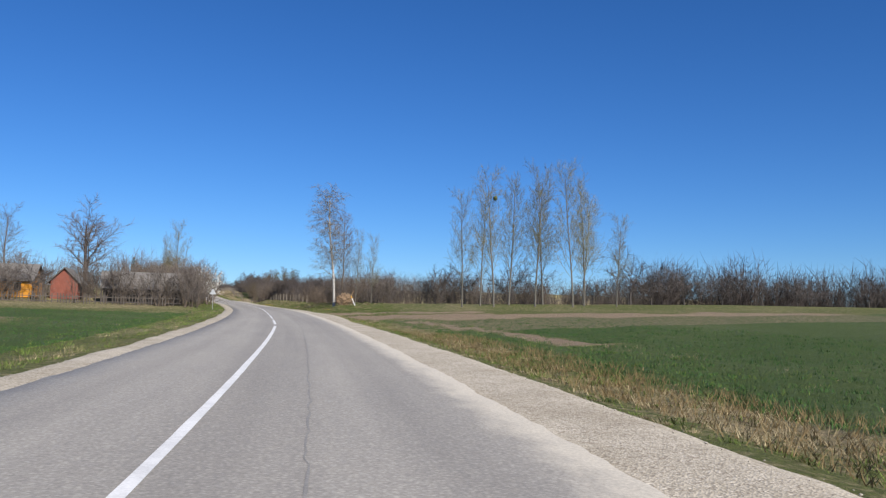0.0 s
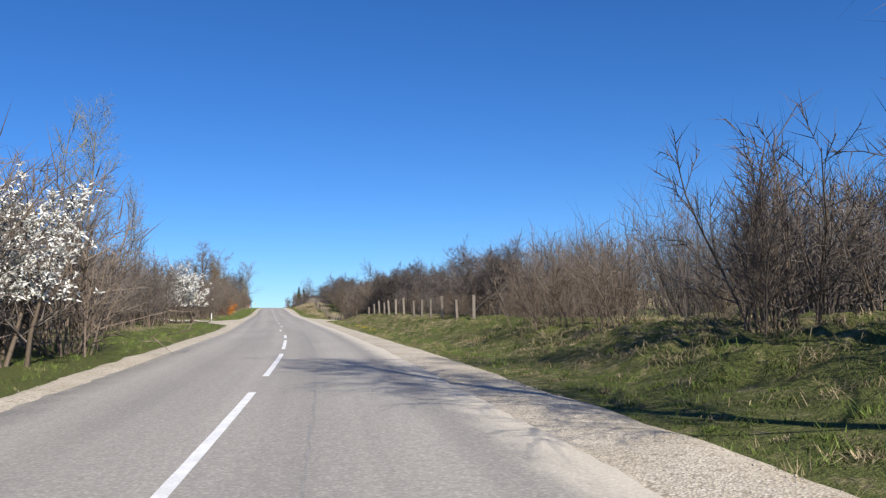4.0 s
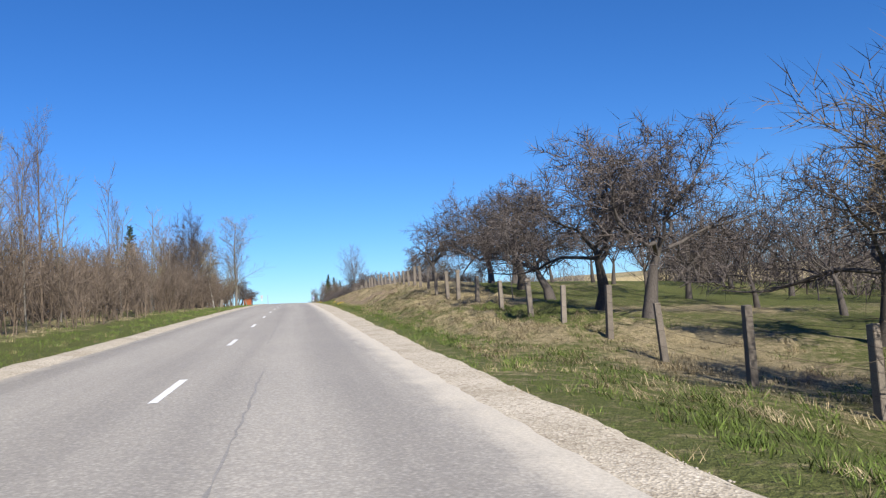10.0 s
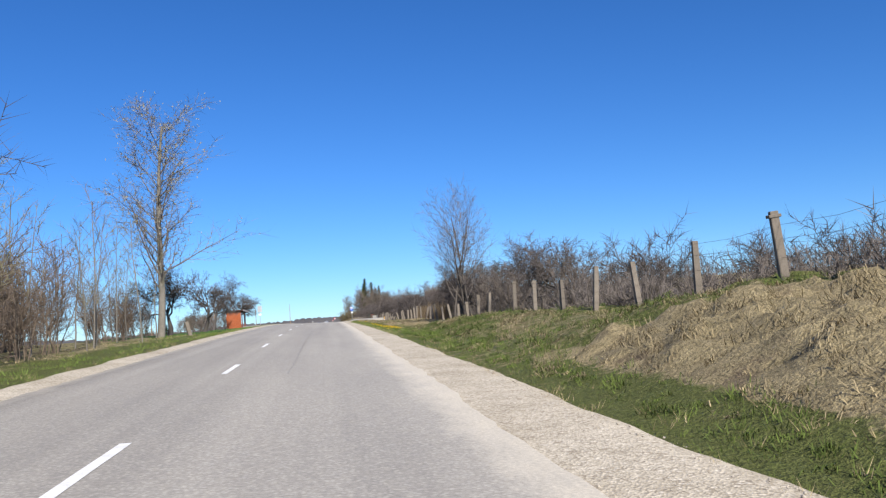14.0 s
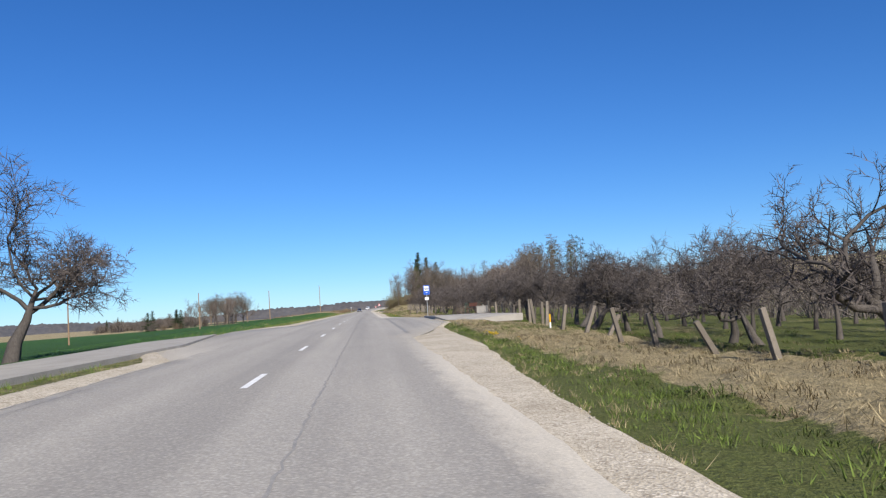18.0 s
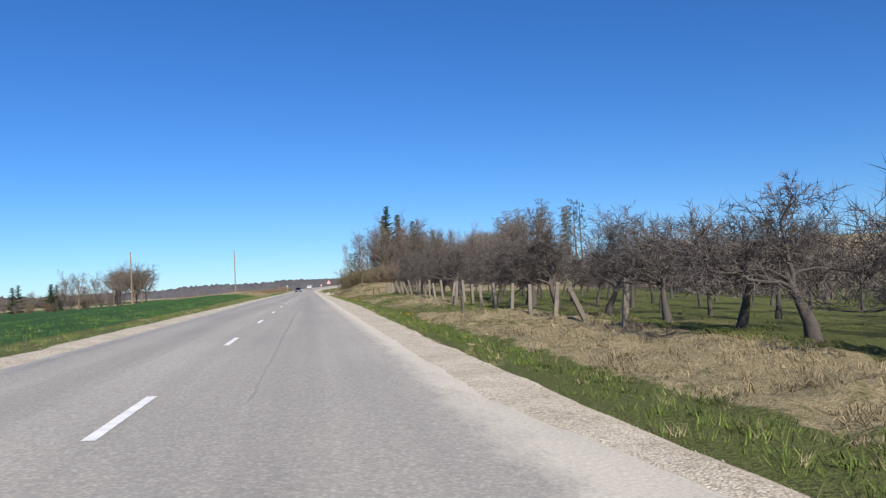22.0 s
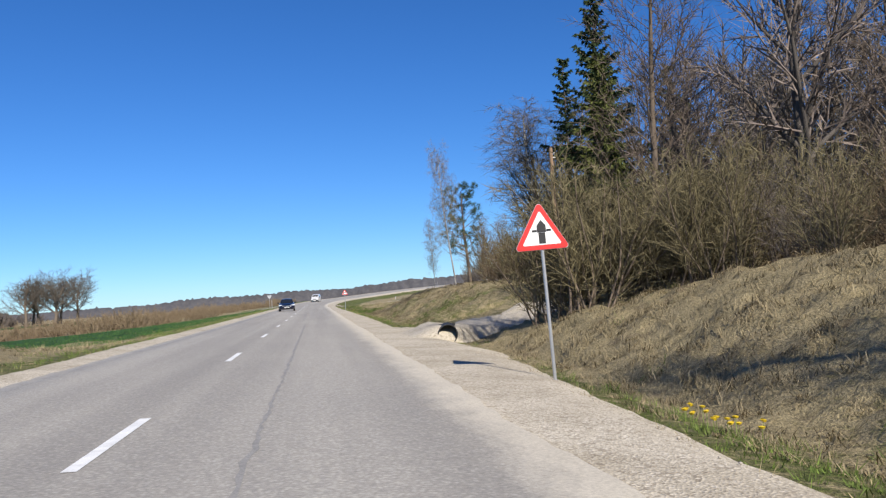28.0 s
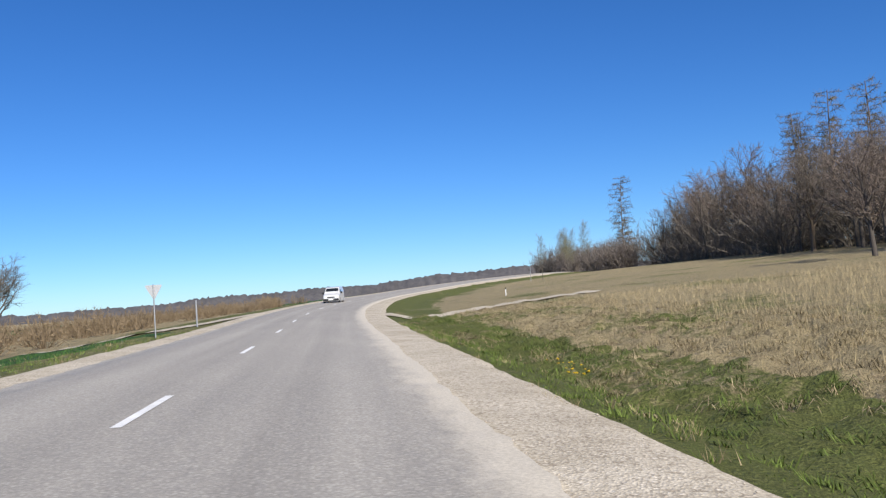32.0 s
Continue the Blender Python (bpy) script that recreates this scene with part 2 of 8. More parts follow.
GROUND, ASPHALT, GRAVEL = ground_material(), asphalt_material(), gravel_material()
PAINT = surface("road_paint", (0.58, 0.58, 0.57), (0.86, 0.86, 0.85), 3, 40, 0.7, 0.2, 0.004)
TAR = surface("tar_seal", (0.17, 0.163, 0.152), (0.36, 0.345, 0.32), 5, 50, 0.7, 0.3, 0.005)
CONCRETE = surface("old_concrete", (0.13, 0.11, 0.09), (0.31, 0.27, 0.225), 4, 45, 0.95, 0.5, 0.01, vary=0.35)
SLAB = surface("platform_concrete", (0.25, 0.235, 0.21), (0.40, 0.38, 0.345), 1.2, 40, 0.9, 0.3, 0.006)
DARK_WOOD = surface("weathered_wood", (0.07, 0.055, 0.042), (0.22, 0.185, 0.15), 3, 30, 0.9, 0.5, 0.01, vary=0.3, stretch=(4, 4, 0.5))
POLE_WOOD = surface("pole_wood", (0.16, 0.10, 0.06), (0.36, 0.25, 0.16), 2, 25, 0.9, 0.4, 0.01, stretch=(4, 4, 0.4))
BARK = surface("apple_bark", (0.042, 0.036, 0.032), (0.15, 0.132, 0.118), 3, 22, 0.95, 0.7, 0.02, vary=0.25, stretch=(2, 2, 0.6))
BARK_BROWN = surface("brown_bark", (0.10, 0.075, 0.055), (0.24, 0.19, 0.145), 3, 22, 0.95, 0.6, 0.02, vary=0.25, stretch=(2, 2, 0.6))
BARK_PALE = surface("pale_bark", (0.10, 0.093, 0.08), (0.26, 0.24, 0.205), 2, 18, 0.95, 0.5, 0.02, vary=0.2, stretch=(2, 2, 0.6))
BIRCH = birch_material()
TWIG_GREY = twig_material("grey_twigs", (0.092, 0.079, 0.071), (0.24, 0.208, 0.188))
TWIG_BROWN = twig_material("brown_twigs", (0.102, 0.081, 0.065), (0.235, 0.188, 0.150))
TWIG_PURPLE = twig_material("birch_twigs", (0.125, 0.100, 0.086), (0.27, 0.222, 0.195))
TWIG_BUD = twig_material("budding_twigs", (0.135, 0.130, 0.080), (0.29, 0.28, 0.175))
TWIG_OCHRE = twig_material("ochre_twigs", (0.125, 0.092, 0.056), (0.255, 0.195, 0.125))
TWIG_ORANGE = twig_material("orange_twigs", (0.42, 0.15, 0.03), (0.66, 0.28, 0.07))
TWIG_BUD_BROWN = twig_material("larch_twigs", (0.095, 0.082, 0.052), (0.20, 0.172, 0.115))
TWIG_OLIVE = twig_material("olive_twigs", (0.115, 0.098, 0.052), (0.27, 0.235, 0.135))
TWIG_APPLE = twig_material("apple_twigs", (0.056, 0.047, 0.044), (0.165, 0.143, 0.134))
TWIG_BIRCH = twig_material("hanging_twigs", (0.125, 0.102, 0.066), (0.28, 0.235, 0.15))
TWIG_CATKIN = twig_material("pale_catkins", (0.27, 0.27, 0.19), (0.48, 0.47, 0.36))
TWIG_DARK = twig_material("dark_twigs", (0.045, 0.038, 0.036), (0.13, 0.112, 0.105))
TWIG_BUSH = twig_material("bush_twigs", (0.085, 0.066, 0.046), (0.20, 0.165, 0.122))
TWIG_WOOD = twig_material("wood_twigs", (0.092, 0.081, 0.069), (0.235, 0.205, 0.172))
BLOSSOM = twig_material("white_blossom", (0.62, 0.62, 0.58), (0.86, 0.86, 0.82))
NEEDLE = twig_material("spruce_needles", (0.020, 0.040, 0.018), (0.075, 0.110, 0.045))
NEEDLE_BLUE = twig_material("pine_needles", (0.025, 0.055, 0.040), (0.075, 0.125, 0.075))
NEEDLE_OLIVE = twig_material("olive_needles", (0.05, 0.065, 0.015), (0.14, 0.155, 0.045))
GRASS_GREEN = twig_material("green_blades", (0.068, 0.104, 0.022), (0.195, 0.268, 0.065), 0.5)
GRASS_DRY = twig_material("dry_blades", (0.22, 0.178, 0.104), (0.52, 0.43, 0.27), 0.5)
GRASS_MAT = twig_material("matted_blades", (0.145, 0.118, 0.074), (0.43, 0.355, 0.225), 0.5)
GRASS_RED = twig_material("reddish_blades", (0.13, 0.092, 0.042), (0.27, 0.20, 0.10))
LEAF_CROP = twig_material("crop_blades", (0.032, 0.088, 0.024), (0.092, 0.185, 0.052))
YELLOW = plain("yellow_petals", (0.75, 0.52, 0.02), 0.7)
STONE = surface("pale_stone", (0.34, 0.30, 0.25), (0.68, 0.62, 0.53), 5, 40, 0.95, 0.3, 0.01, vary=0.3)
GALV = plain("galvanised_steel", (0.50, 0.51, 0.52), 0.45, 0.7)
SIGN_BACK = plain("grey_sign_back", (0.48, 0.49, 0.50), 0.5, 0.4)
WHITE = plain("white_sheeting", (0.82, 0.82, 0.82), 0.4)
RED = plain("red_sheeting", (0.62, 0.025, 0.02), 0.4)
BLUE = plain("blue_sheeting", (0.015, 0.10, 0.50), 0.4)
BLACK = plain("black_sheeting", (0.012, 0.012, 0.013), 0.5)
RUST_WIRE = surface("rusty_wire", (0.06, 0.045, 0.04), (0.16, 0.12, 0.10), 8, 40, 0.8, 0.0, metal=0.3)


# ------------------------------------------------------------ mesh helpers
def mesh_np(name, verts, faces, material=None, smooth=False):
    """A mesh from arrays of places and of corners (all faces with as many corners)."""
    verts, faces = np.asarray(verts, float), np.asarray(faces, int)
    me = bpy.data.meshes.new(name)
    k = faces.shape[1]
    me.vertices.add(len(verts))
    me.vertices.foreach_set("co", verts.ravel())
    me.loops.add(faces.size)
    me.loops.foreach_set("vertex_index", faces.ravel())
    me.polygons.add(len(faces))
    me.polygons.foreach_set("loop_start", np.arange(0, faces.size, k))
    me.polygons.foreach_set("loop_total", np.full(len(faces), k))
    if smooth:
        me.polygons.foreach_set("use_smooth", np.ones(len(faces), bool))
    me.update(calc_edges=True)
    if material:
        me.materials.append(material)
    return me


def mesh_bm(name, bm, material, smooth=False):
    me = bpy.data.meshes.new(name)
    bm.normal_update()
    bm.to_mesh(me)
    bm.free()
    me.materials.append(material)
    if smooth:
        for p in me.polygons:
            p.use_smooth = True
    return me


def part(name, data, material, parent, label="", at=None):
    """Links a bmesh (or a finished mesh) as one mesh object under a thing or a part."""
    me = data if isinstance(data, bpy.types.Mesh) else mesh_bm(name, data, material)
    ob = new(name, me)
    ob.parent = parent
    if at is not None:
        ob.matrix_basis = at
    return tagged(ob, label)


def thing(name, label, category, at=None, group="", kind=""):
    ob = new(name)
    ob.empty_display_size = 0.2
    if at is not None:
        ob.matrix_basis = at
    return tagged(ob, label, category, group, kind)


def box(bm, x0, x1, y0, y1, z0, z1, bevel=0.0, m=None):
    g = bmesh.ops.create_cube(bm, size=1, matrix=Matrix.LocRotScale(((x0 + x1) / 2, (y0 + y1) / 2, (z0 + z1) / 2), None, (x1 - x0, y1 - y0, z1 - z0)))
    if bevel:
        es = list({e for v in g["verts"] for e in v.link_edges})
        r = bmesh.ops.bevel(bm, geom=es, offset=bevel, segments=1, affect="EDGES")
        vs = {v for f in r["faces"] for v in f.verts} | {v for v in g["verts"] if v.is_valid}
    else:
        vs = g["verts"]
    if m is not None:
        bmesh.ops.transform(bm, matrix=m, verts=list(vs))
    return bm


def rod(bm, p, q, r, r2=None, sides=8):
    p, q = Vector(p), Vector(q)
    d = q - p
    m = Matrix.Translation((p + q) / 2) @ d.to_track_quat("Z", "Y").to_matrix().to_4x4()
    bmesh.ops.create_cone(bm, cap_ends=True, segments=sides, radius1=r, radius2=r if r2 is None else r2, depth=d.length, matrix=m)
    return bm


def plate(bm, outline, y0, y1):
    """An upright plate: outline in x, z, between the depths y0 and y1."""
    a = [bm.verts.new((x, y0, z)) for x, z in outline]
    b = [bm.verts.new((x, y1, z)) for x, z in outline]
    bm.faces.new(a)
    bm.faces.new(b[::-1])
    for i in range(len(a)):
        j = (i + 1) % len(a)
        bm.faces.new((a[j], a[i], b[i], b[j]))
    bmesh.ops.recalc_face_normals(bm, faces=bm.faces)
    return bm


def twigs(name, prisms, spikes, material):
    """Fine branches: three-sided prisms, and thin blades for the last twigs."""
    def frame_of(s):
        p, q = s[:, 0:3], s[:, 3:6]
        d = q - p
        d /= np.linalg.norm(d, axis=1)[:, None] + 1e-9
        ref = np.where(np.abs(d[:, 2:3]) > 0.9, [[1.0, 0, 0]], [[0, 0, 1.0]])
        a = np.cross(d, ref)
        a /= np.linalg.norm(a, axis=1)[:, None] + 1e-9
        b = np.cross(d, a)
        g = np.arange(3) * 2 * math.pi / 3
        return p, q, a[:, None] * np.cos(g)[None, :, None] + b[:, None] * np.sin(g)[None, :, None]

    verts, faces, n0 = [], [], 0
    if len(prisms):
        s = np.asarray(prisms, float)
        p, q, ring = frame_of(s)
        v = np.concatenate([p[:, None] + ring * s[:, 6, None, None], q[:, None] + ring * s[:, 7, None, None]], 1).reshape(-1, 3)
        k = np.arange(len(s))[:, None] * 6
        f = np.array([(0, 1, 4), (0, 4, 3), (1, 2, 5), (1, 5, 4), (2, 0, 3), (2, 3, 5)])
        faces.append((k[:, :, None] + f[None]).reshape(-1, 3))
        verts.append(v)
        n0 = len(v)
    if len(spikes):
        s = np.asarray(spikes, float)
        p, q, ring = frame_of(s)
        side = ring[np.arange(len(s)), np.arange(len(s)) % 3] * s[:, 6, None]
        v = np.stack([p + side, p - side, q], 1).reshape(-1, 3)
        faces.append(n0 + np.arange(3 * len(s)).reshape(-1, 3))
        verts.append(v)
    return mesh_np(name, np.concatenate(verts), np.concatenate(faces), material)


def sweep(name, lines, sides, material):
    """Limbs: each a chain of joined rings along its points, with a radius at each point."""
    verts, faces, n0 = [], [], 0
    ang = np.arange(sides) * 2 * math.pi / sides
    i = np.arange(sides)
    j = (i + 1) % sides
    for pts, rad in lines:
        pts, rad = np.asarray(pts), np.asarray(rad)
        d = np.gradient(pts, axis=0)
        d /= np.linalg.norm(d, axis=1)[:, None] + 1e-9
        ref = np.array([1.0, 0, 0]) if abs(d[0, 2]) > 0.8 else np.array([0, 0, 1.0])
        a = np.cross(d, ref)
        a /= np.linalg.norm(a, axis=1)[:, None] + 1e-9
        b = np.cross(d, a)
        v = pts[:, None] + (a[:, None] * np.cos(ang)[None, :, None] + b[:, None] * np.sin(ang)[None, :, None]) * rad[:, None, None]
        verts.append(v.reshape(-1, 3))
        k = n0 + np.arange(len(pts) - 1)[:, None] * sides
        faces.append(np.stack([k + i, k + j, k + sides + j, k + sides + i], 2).reshape(-1, 4))
        n0 += len(pts) * sides
    return mesh_np(name, np.concatenate(verts), np.concatenate(faces), material, smooth=True)


def tubes(name, segs, sides, material):
    """Tapered prisms along many segments: rows of x0 y0 z0 x1 y1 z1 r0 r1."""
    s = np.asarray(segs, float)
    p, q, r0, r1 = s[:, 0:3], s[:, 3:6], s[:, 6], s[:, 7]
    d = q - p
    d /= np.linalg.norm(d, axis=1)[:, None] + 1e-9
    ref = np.where(np.abs(d[:, 2:3]) > 0.9, [[1.0, 0, 0]], [[0, 0, 1.0]])
    a = np.cross(d, ref)
    a /= np.linalg.norm(a, axis=1)[:, None] + 1e-9
    b = np.cross(d, a)
    ang = np.arange(sides) * 2 * math.pi / sides
    ring = a[:, None] * np.cos(ang)[None, :, None] + b[:, None] * np.sin(ang)[None, :, None]
    v = np.concatenate([p[:, None] + ring * r0[:, None, None], q[:, None] + ring * r1[:, None, None]], 1).reshape(-1, 3)
    base = np.arange(len(s))[:, None] * 2 * sides
    i = np.arange(sides)
    j = (i + 1) % sides
    f = np.stack([base + i, base + j, base + sides + j, base + sides + i], 2).reshape(-1, 4)
    return mesh_np(name, v, f, material, smooth=sides > 4)


# ------------------------------------------------------------ lie of the land
PROFILE_Y = (-400, 0, 25, 60, 87, 112, 137, 150, 175, 200, 226, 252, 278, 303, 329, 354, 392, 417, 441, 466, 492, 518, 543, 594, 647, 700, 764, 818, 861, 960, 1073, 1300)
PROFILE_Z = (-2.5, -0.95, -0.61, -0.04, 0.45, 0.8, 1.22, 1.42, 1.97, 2.6, 3.16, 3.73, 4.51, 5.4, 6.24, 6.98, 7.99, 8.56, 9.03, 9.29, 9.5, 9.76, 9.87, 10.1, 10.39, 10.59, 10.82, 11.1, 11.3, 13.0, 16.2, 20.0)
_fy = np.arange(-420, 1320, 2.0)
_fz = np.convolve(np.pad(np.interp(_fy, PROFILE_Y, PROFILE_Z), 6, mode="edge"), np.ones(13) / 13, mode="valid")
BEND_Y, BEND_R, BEND_END = 862.0, 360.0, 0.62


def road_z(s):
    return np.interp(s, _fy, _fz)


def centre(s):
    """Place and heading of the road's centre line at the station s."""
    s = np.asarray(s, float)
    x = np.where(s < 165, -0.00053 * (165 - s) ** 2, 0.0)
    h = np.where(s < 165, -np.arctan(0.00106 * (165 - s)), 0.0)
    a = np.clip((s - BEND_Y) / BEND_R, 0, BEND_END)
    rest = np.maximum(s - BEND_Y - BEND_R * BEND_END, 0)
    bend = s > BEND_Y
    y = np.where(bend, BEND_Y + BEND_R * np.sin(a) + rest * math.cos(BEND_END), s)
    x = np.where(bend, BEND_R * (1 - np.cos(a)) + rest * math.sin(BEND_END), x)
    return x, y, np.where(bend, -a, h)


def station(x, y):
    """Station along the road and offset to its right, of a place."""
    x, y = np.asarray(x, float), np.asarray(y, float)
    u = x + np.where(y < 165, 0.00053 * (165 - np.maximum(y, -80)) ** 2, 0.0)
    a = np.arctan2(y - BEND_Y, np.maximum(BEND_R - x, 1.0))
    inb = (y > BEND_Y)
    ac = np.clip(a, 0, BEND_END)
    # past the bend: straight on
    ex, ey = BEND_R * (1 - math.cos(BEND_END)), BEND_Y + BEND_R * math.sin(BEND_END)
    dx, dy = x - ex, y - ey
    along = dx * math.sin(BEND_END) + dy * math.cos(BEND_END)
    side = dx * math.cos(BEND_END) - dy * math.sin(BEND_END)
    s_b = BEND_Y + BEND_R * ac + np.where(a > BEND_END, np.maximum(along, 0), 0)
    u_b = np.where((a > BEND_END) & (along > 0), side, BEND_R - np.hypot(BEND_R - x, y - BEND_Y))
    return np.where(inb, s_b, y), np.where(inb, u_b, u)


SLANT_U = (-300, -100, -40, -20, -3.4, 1.9, 4.0, 150, 400)
SLANT_Z = (6.0, 3.2, 1.9, 1.09, 0.159, 0.0, -0.063, -8.24, -9.0)


def slant(s, u):
    """Fall of road and land to the right: none in the first bend, then all along."""
    f = np.clip((np.asarray(s, float) - 100) / 40, 0, 1)
    return f * f * (3 - 2 * f) * np.interp(u, SLANT_U, SLANT_Z)


R_KNOTS = (3.9, 5.7, 7.5, 9.5, 12, 16, 25, 60, 200)
R_LAND = [
    (-80, -.17, -.14, -.40, -.50, -.45, -.40, -.15, .6, 2), (70, -.17, -.14, -.40, -.45, -.35, -.25, .2, 1.2, 3), (86, -.17, -.14, -.30, -.2, .0, .2, .6, 1.5, 3.2),
    (100, -.17, -.10, .15, .65, .85, 1.0, 1.2, 1.9, 3.5), (150, -.17, -.10, .1, .65, .95, 1.05, 1.3, 2.0, 3.5),
    (188, -.17, -.10, .12, .65, .85, .9, .9, 1, 1.2), (206, -.17, -.10, -.15, -.20, -.25, -.3, -.3, 0, 0),
    (240, -.17, -.12, -.5, -1.0, -1.3, -1.3, -1.1, -.8, 0), (260, -.17, -.12, -.48, -.95, -1.25, -1.25, -1.05, -.7, 0), (268, -.17, -.10, -.3, -.55, -.75, -.75, -.6, -.4, .2), (281, -.17, -.08, -.05, .02, .1, .2, .3, .4, .5),
]
R_LAND += [
    (298, -.17, -.06, .25, .6, .75, .85, .9, 1, 1), (309, -.17, -.08, .4, 1.2, 1.65, 1.75, 1.8, 1.6, 1.5), (335, -.17, -.10, .45, 1.3, 1.9, 2.1, 2.2, 2.2, 2.2),
    (358, -.17, -.10, .5, 1.3, 1.8, 2.0, 2.1, 2, 2), (395, -.17, -.10, .1, .55, .8, .9, .9, 1, 1),
    (418, -.17, -.14, -.4, -.35, -.1, 0, 0, .3, 1), (440, -.17, -.14, -.28, -.15, -.05, -.05, -.05, .2, 1), (457, -.17, -.13, -.25, -.2, -.1, -.1, -.1, .1, 1),
    (488, -.17, -.10, -.15, -.3, -.4, -.4, -.3, 0, 1), (510, -.17, .05, .18, .2, .1, -.2, -.3, 0, 1), (531, -.17, .05, .18, .2, .1, -.2, -.3, 0, 1), (552, -.17, -.10, -.3, -.4, -.4, -.4, -.3, 0, 1), (603, -.17, -.14, -.33, -.15, .0, .05, .1, .3, 1), (640, -.17, -.14, -.3, .1, .38, .5, .65, 1, 2),
]
R_LAND += [
    (672, -.17, -.14, -.3, .05, .4, .7, 1.0, 2, 4), (695, -.17, -.16, -.35, .2, .8, 1.4, 2.0, 2.5, 5), (714, -.17, -.2, -.5, .6, 1.6, 2.2, 2.6, 3, 5), (728, -.17, -.18, -.4, .7, 1.8, 2.2, 2.5, 3, 5),
    (739, -.17, -.12, -.35, .4, 1.2, 1.8, 2.2, 3, 5), (748, -.17, -.12, -.12, .02, .25, .7, 1.6, 3, 5), (757, -.17, -.15, -.2, .7, 1.6, 2.0, 2.4, 3, 6),
    (776, -.17, -.15, -.25, 1.1, 2.0, 2.4, 2.7, 4, 9), (790, -.17, -.15, -.35, .7, 1.8, 2.3, 2.7, 4.2, 12), (803, -.17, -.15, -.45, .0, .9, 1.6, 2.4, 5, 18), (820, -.17, -.15, -.55, -.35, .1, .7, 1.6, 5, 19), (840, -.17, -.15, -.6, -.5, -.2, .3, 1.2, 4.8, 20),
    (1400, -.17, -.15, -.6, -.5, -.3, .1, .6, 4, 20),
]
L_KNOTS = (3.35, 4.3, 5.7, 8.4, 12, 20, 40, 100, 300)
L_LAND = [
    (-80, -.17, -.12, -.3, -.5, -.5, -.5, -.4, -.4, -1), (85, -.17, -.12, -.3, -.5, -.5, -.4, -.3, -.3, -1),
    (130, -.17, -.1, .0, .2, .2, .1, 0, 0, 0), (200, -.17, -.1, -.15, -.2, -.2, 0, 0, 0, 0), (300, -.17, -.1, -.1, 0, 0, 0, 0, 0, 0),
    (400, -.17, -.1, -.2, -.3, -.5, -.8, -1.6, -4, -8), (440, -.17, -.1, -.3, -.5, -.8, -1.3, -2.5, -5, -10), (470, -.17, -.08, -.2, -.45, -.8, -1.4, -2.7, -5.2, -10), (500, -.17, -.08, -.15, -.35, -.7, -1.6, -3.2, -6.2, -12),
    (600, -.17, -.1, -.25, -.3, -.5, -1.4, -3.4, -6.8, -12), (700, -.17, -.1, -.1, .2, .1, -.9, -3.1, -6.5, -12),
]
L_LAND += [(724, -.17, -.1, .0, .5, .5, -.6, -2.8, -5.8, -11), (755, -.17, -.1, -.35, -.6, -.9, -1.6, -3.3, -6.3, -11), (860, -.17, -.1, -.3, -.6, -1.2, -2.2, -4.0, -7.6, -13), (1400, -.17, -.1, -.3, -.6, -1.1, -2.1, -3.6, -7, -13)]


def table(land, knots, s, u):
    ys = np.array([r[0] for r in land])
    vals = np.array([r[1:] for r in land])
    k = np.clip(np.searchsorted(ys, s) - 1, 0, len(ys) - 2)
    f = np.clip((s - ys[k]) / (ys[k + 1] - ys[k]), 0, 1)
    f = f * f * (3 - 2 * f)
    j = np.clip(np.searchsorted(knots, u) - 1, 0, len(knots) - 2)
    kn = np.asarray(knots)
    g = np.clip((u - kn[j]) / (kn[j + 1] - kn[j]), 0, 1)
    a = vals[k, j] * (1 - g) + vals[k, j + 1] * g
    b = vals[k + 1, j] * (1 - g) + vals[k + 1, j + 1] * g
    return a * (1 - f) + b * f


def lumps(x, y):
    return (np.sin(x * 1.3 + 2.1 * np.sin(y * 0.37)) * np.sin(y * 0.9 + 1.7 * np.sin(x * 0.53)) * 0.5
            + np.sin(x * 3.1 + y * 1.7) * np.sin(y * 2.3 - x * 1.1) * 0.25)


def land_z(x, y):
    s, u = station(x, y)
    right, left = table(R_LAND, R_KNOTS, s, u), table(L_LAND, L_KNOTS, s, -u)
    z = np.where(u >= 3.9, right, np.where(u <= -3.35, left, -0.17))
    rough = np.clip((np.abs(u) - 5.5) / 3, 0, 1) * 0.16
    return road_z(s) + z + slant(s, u) + rough * lumps(x, y)


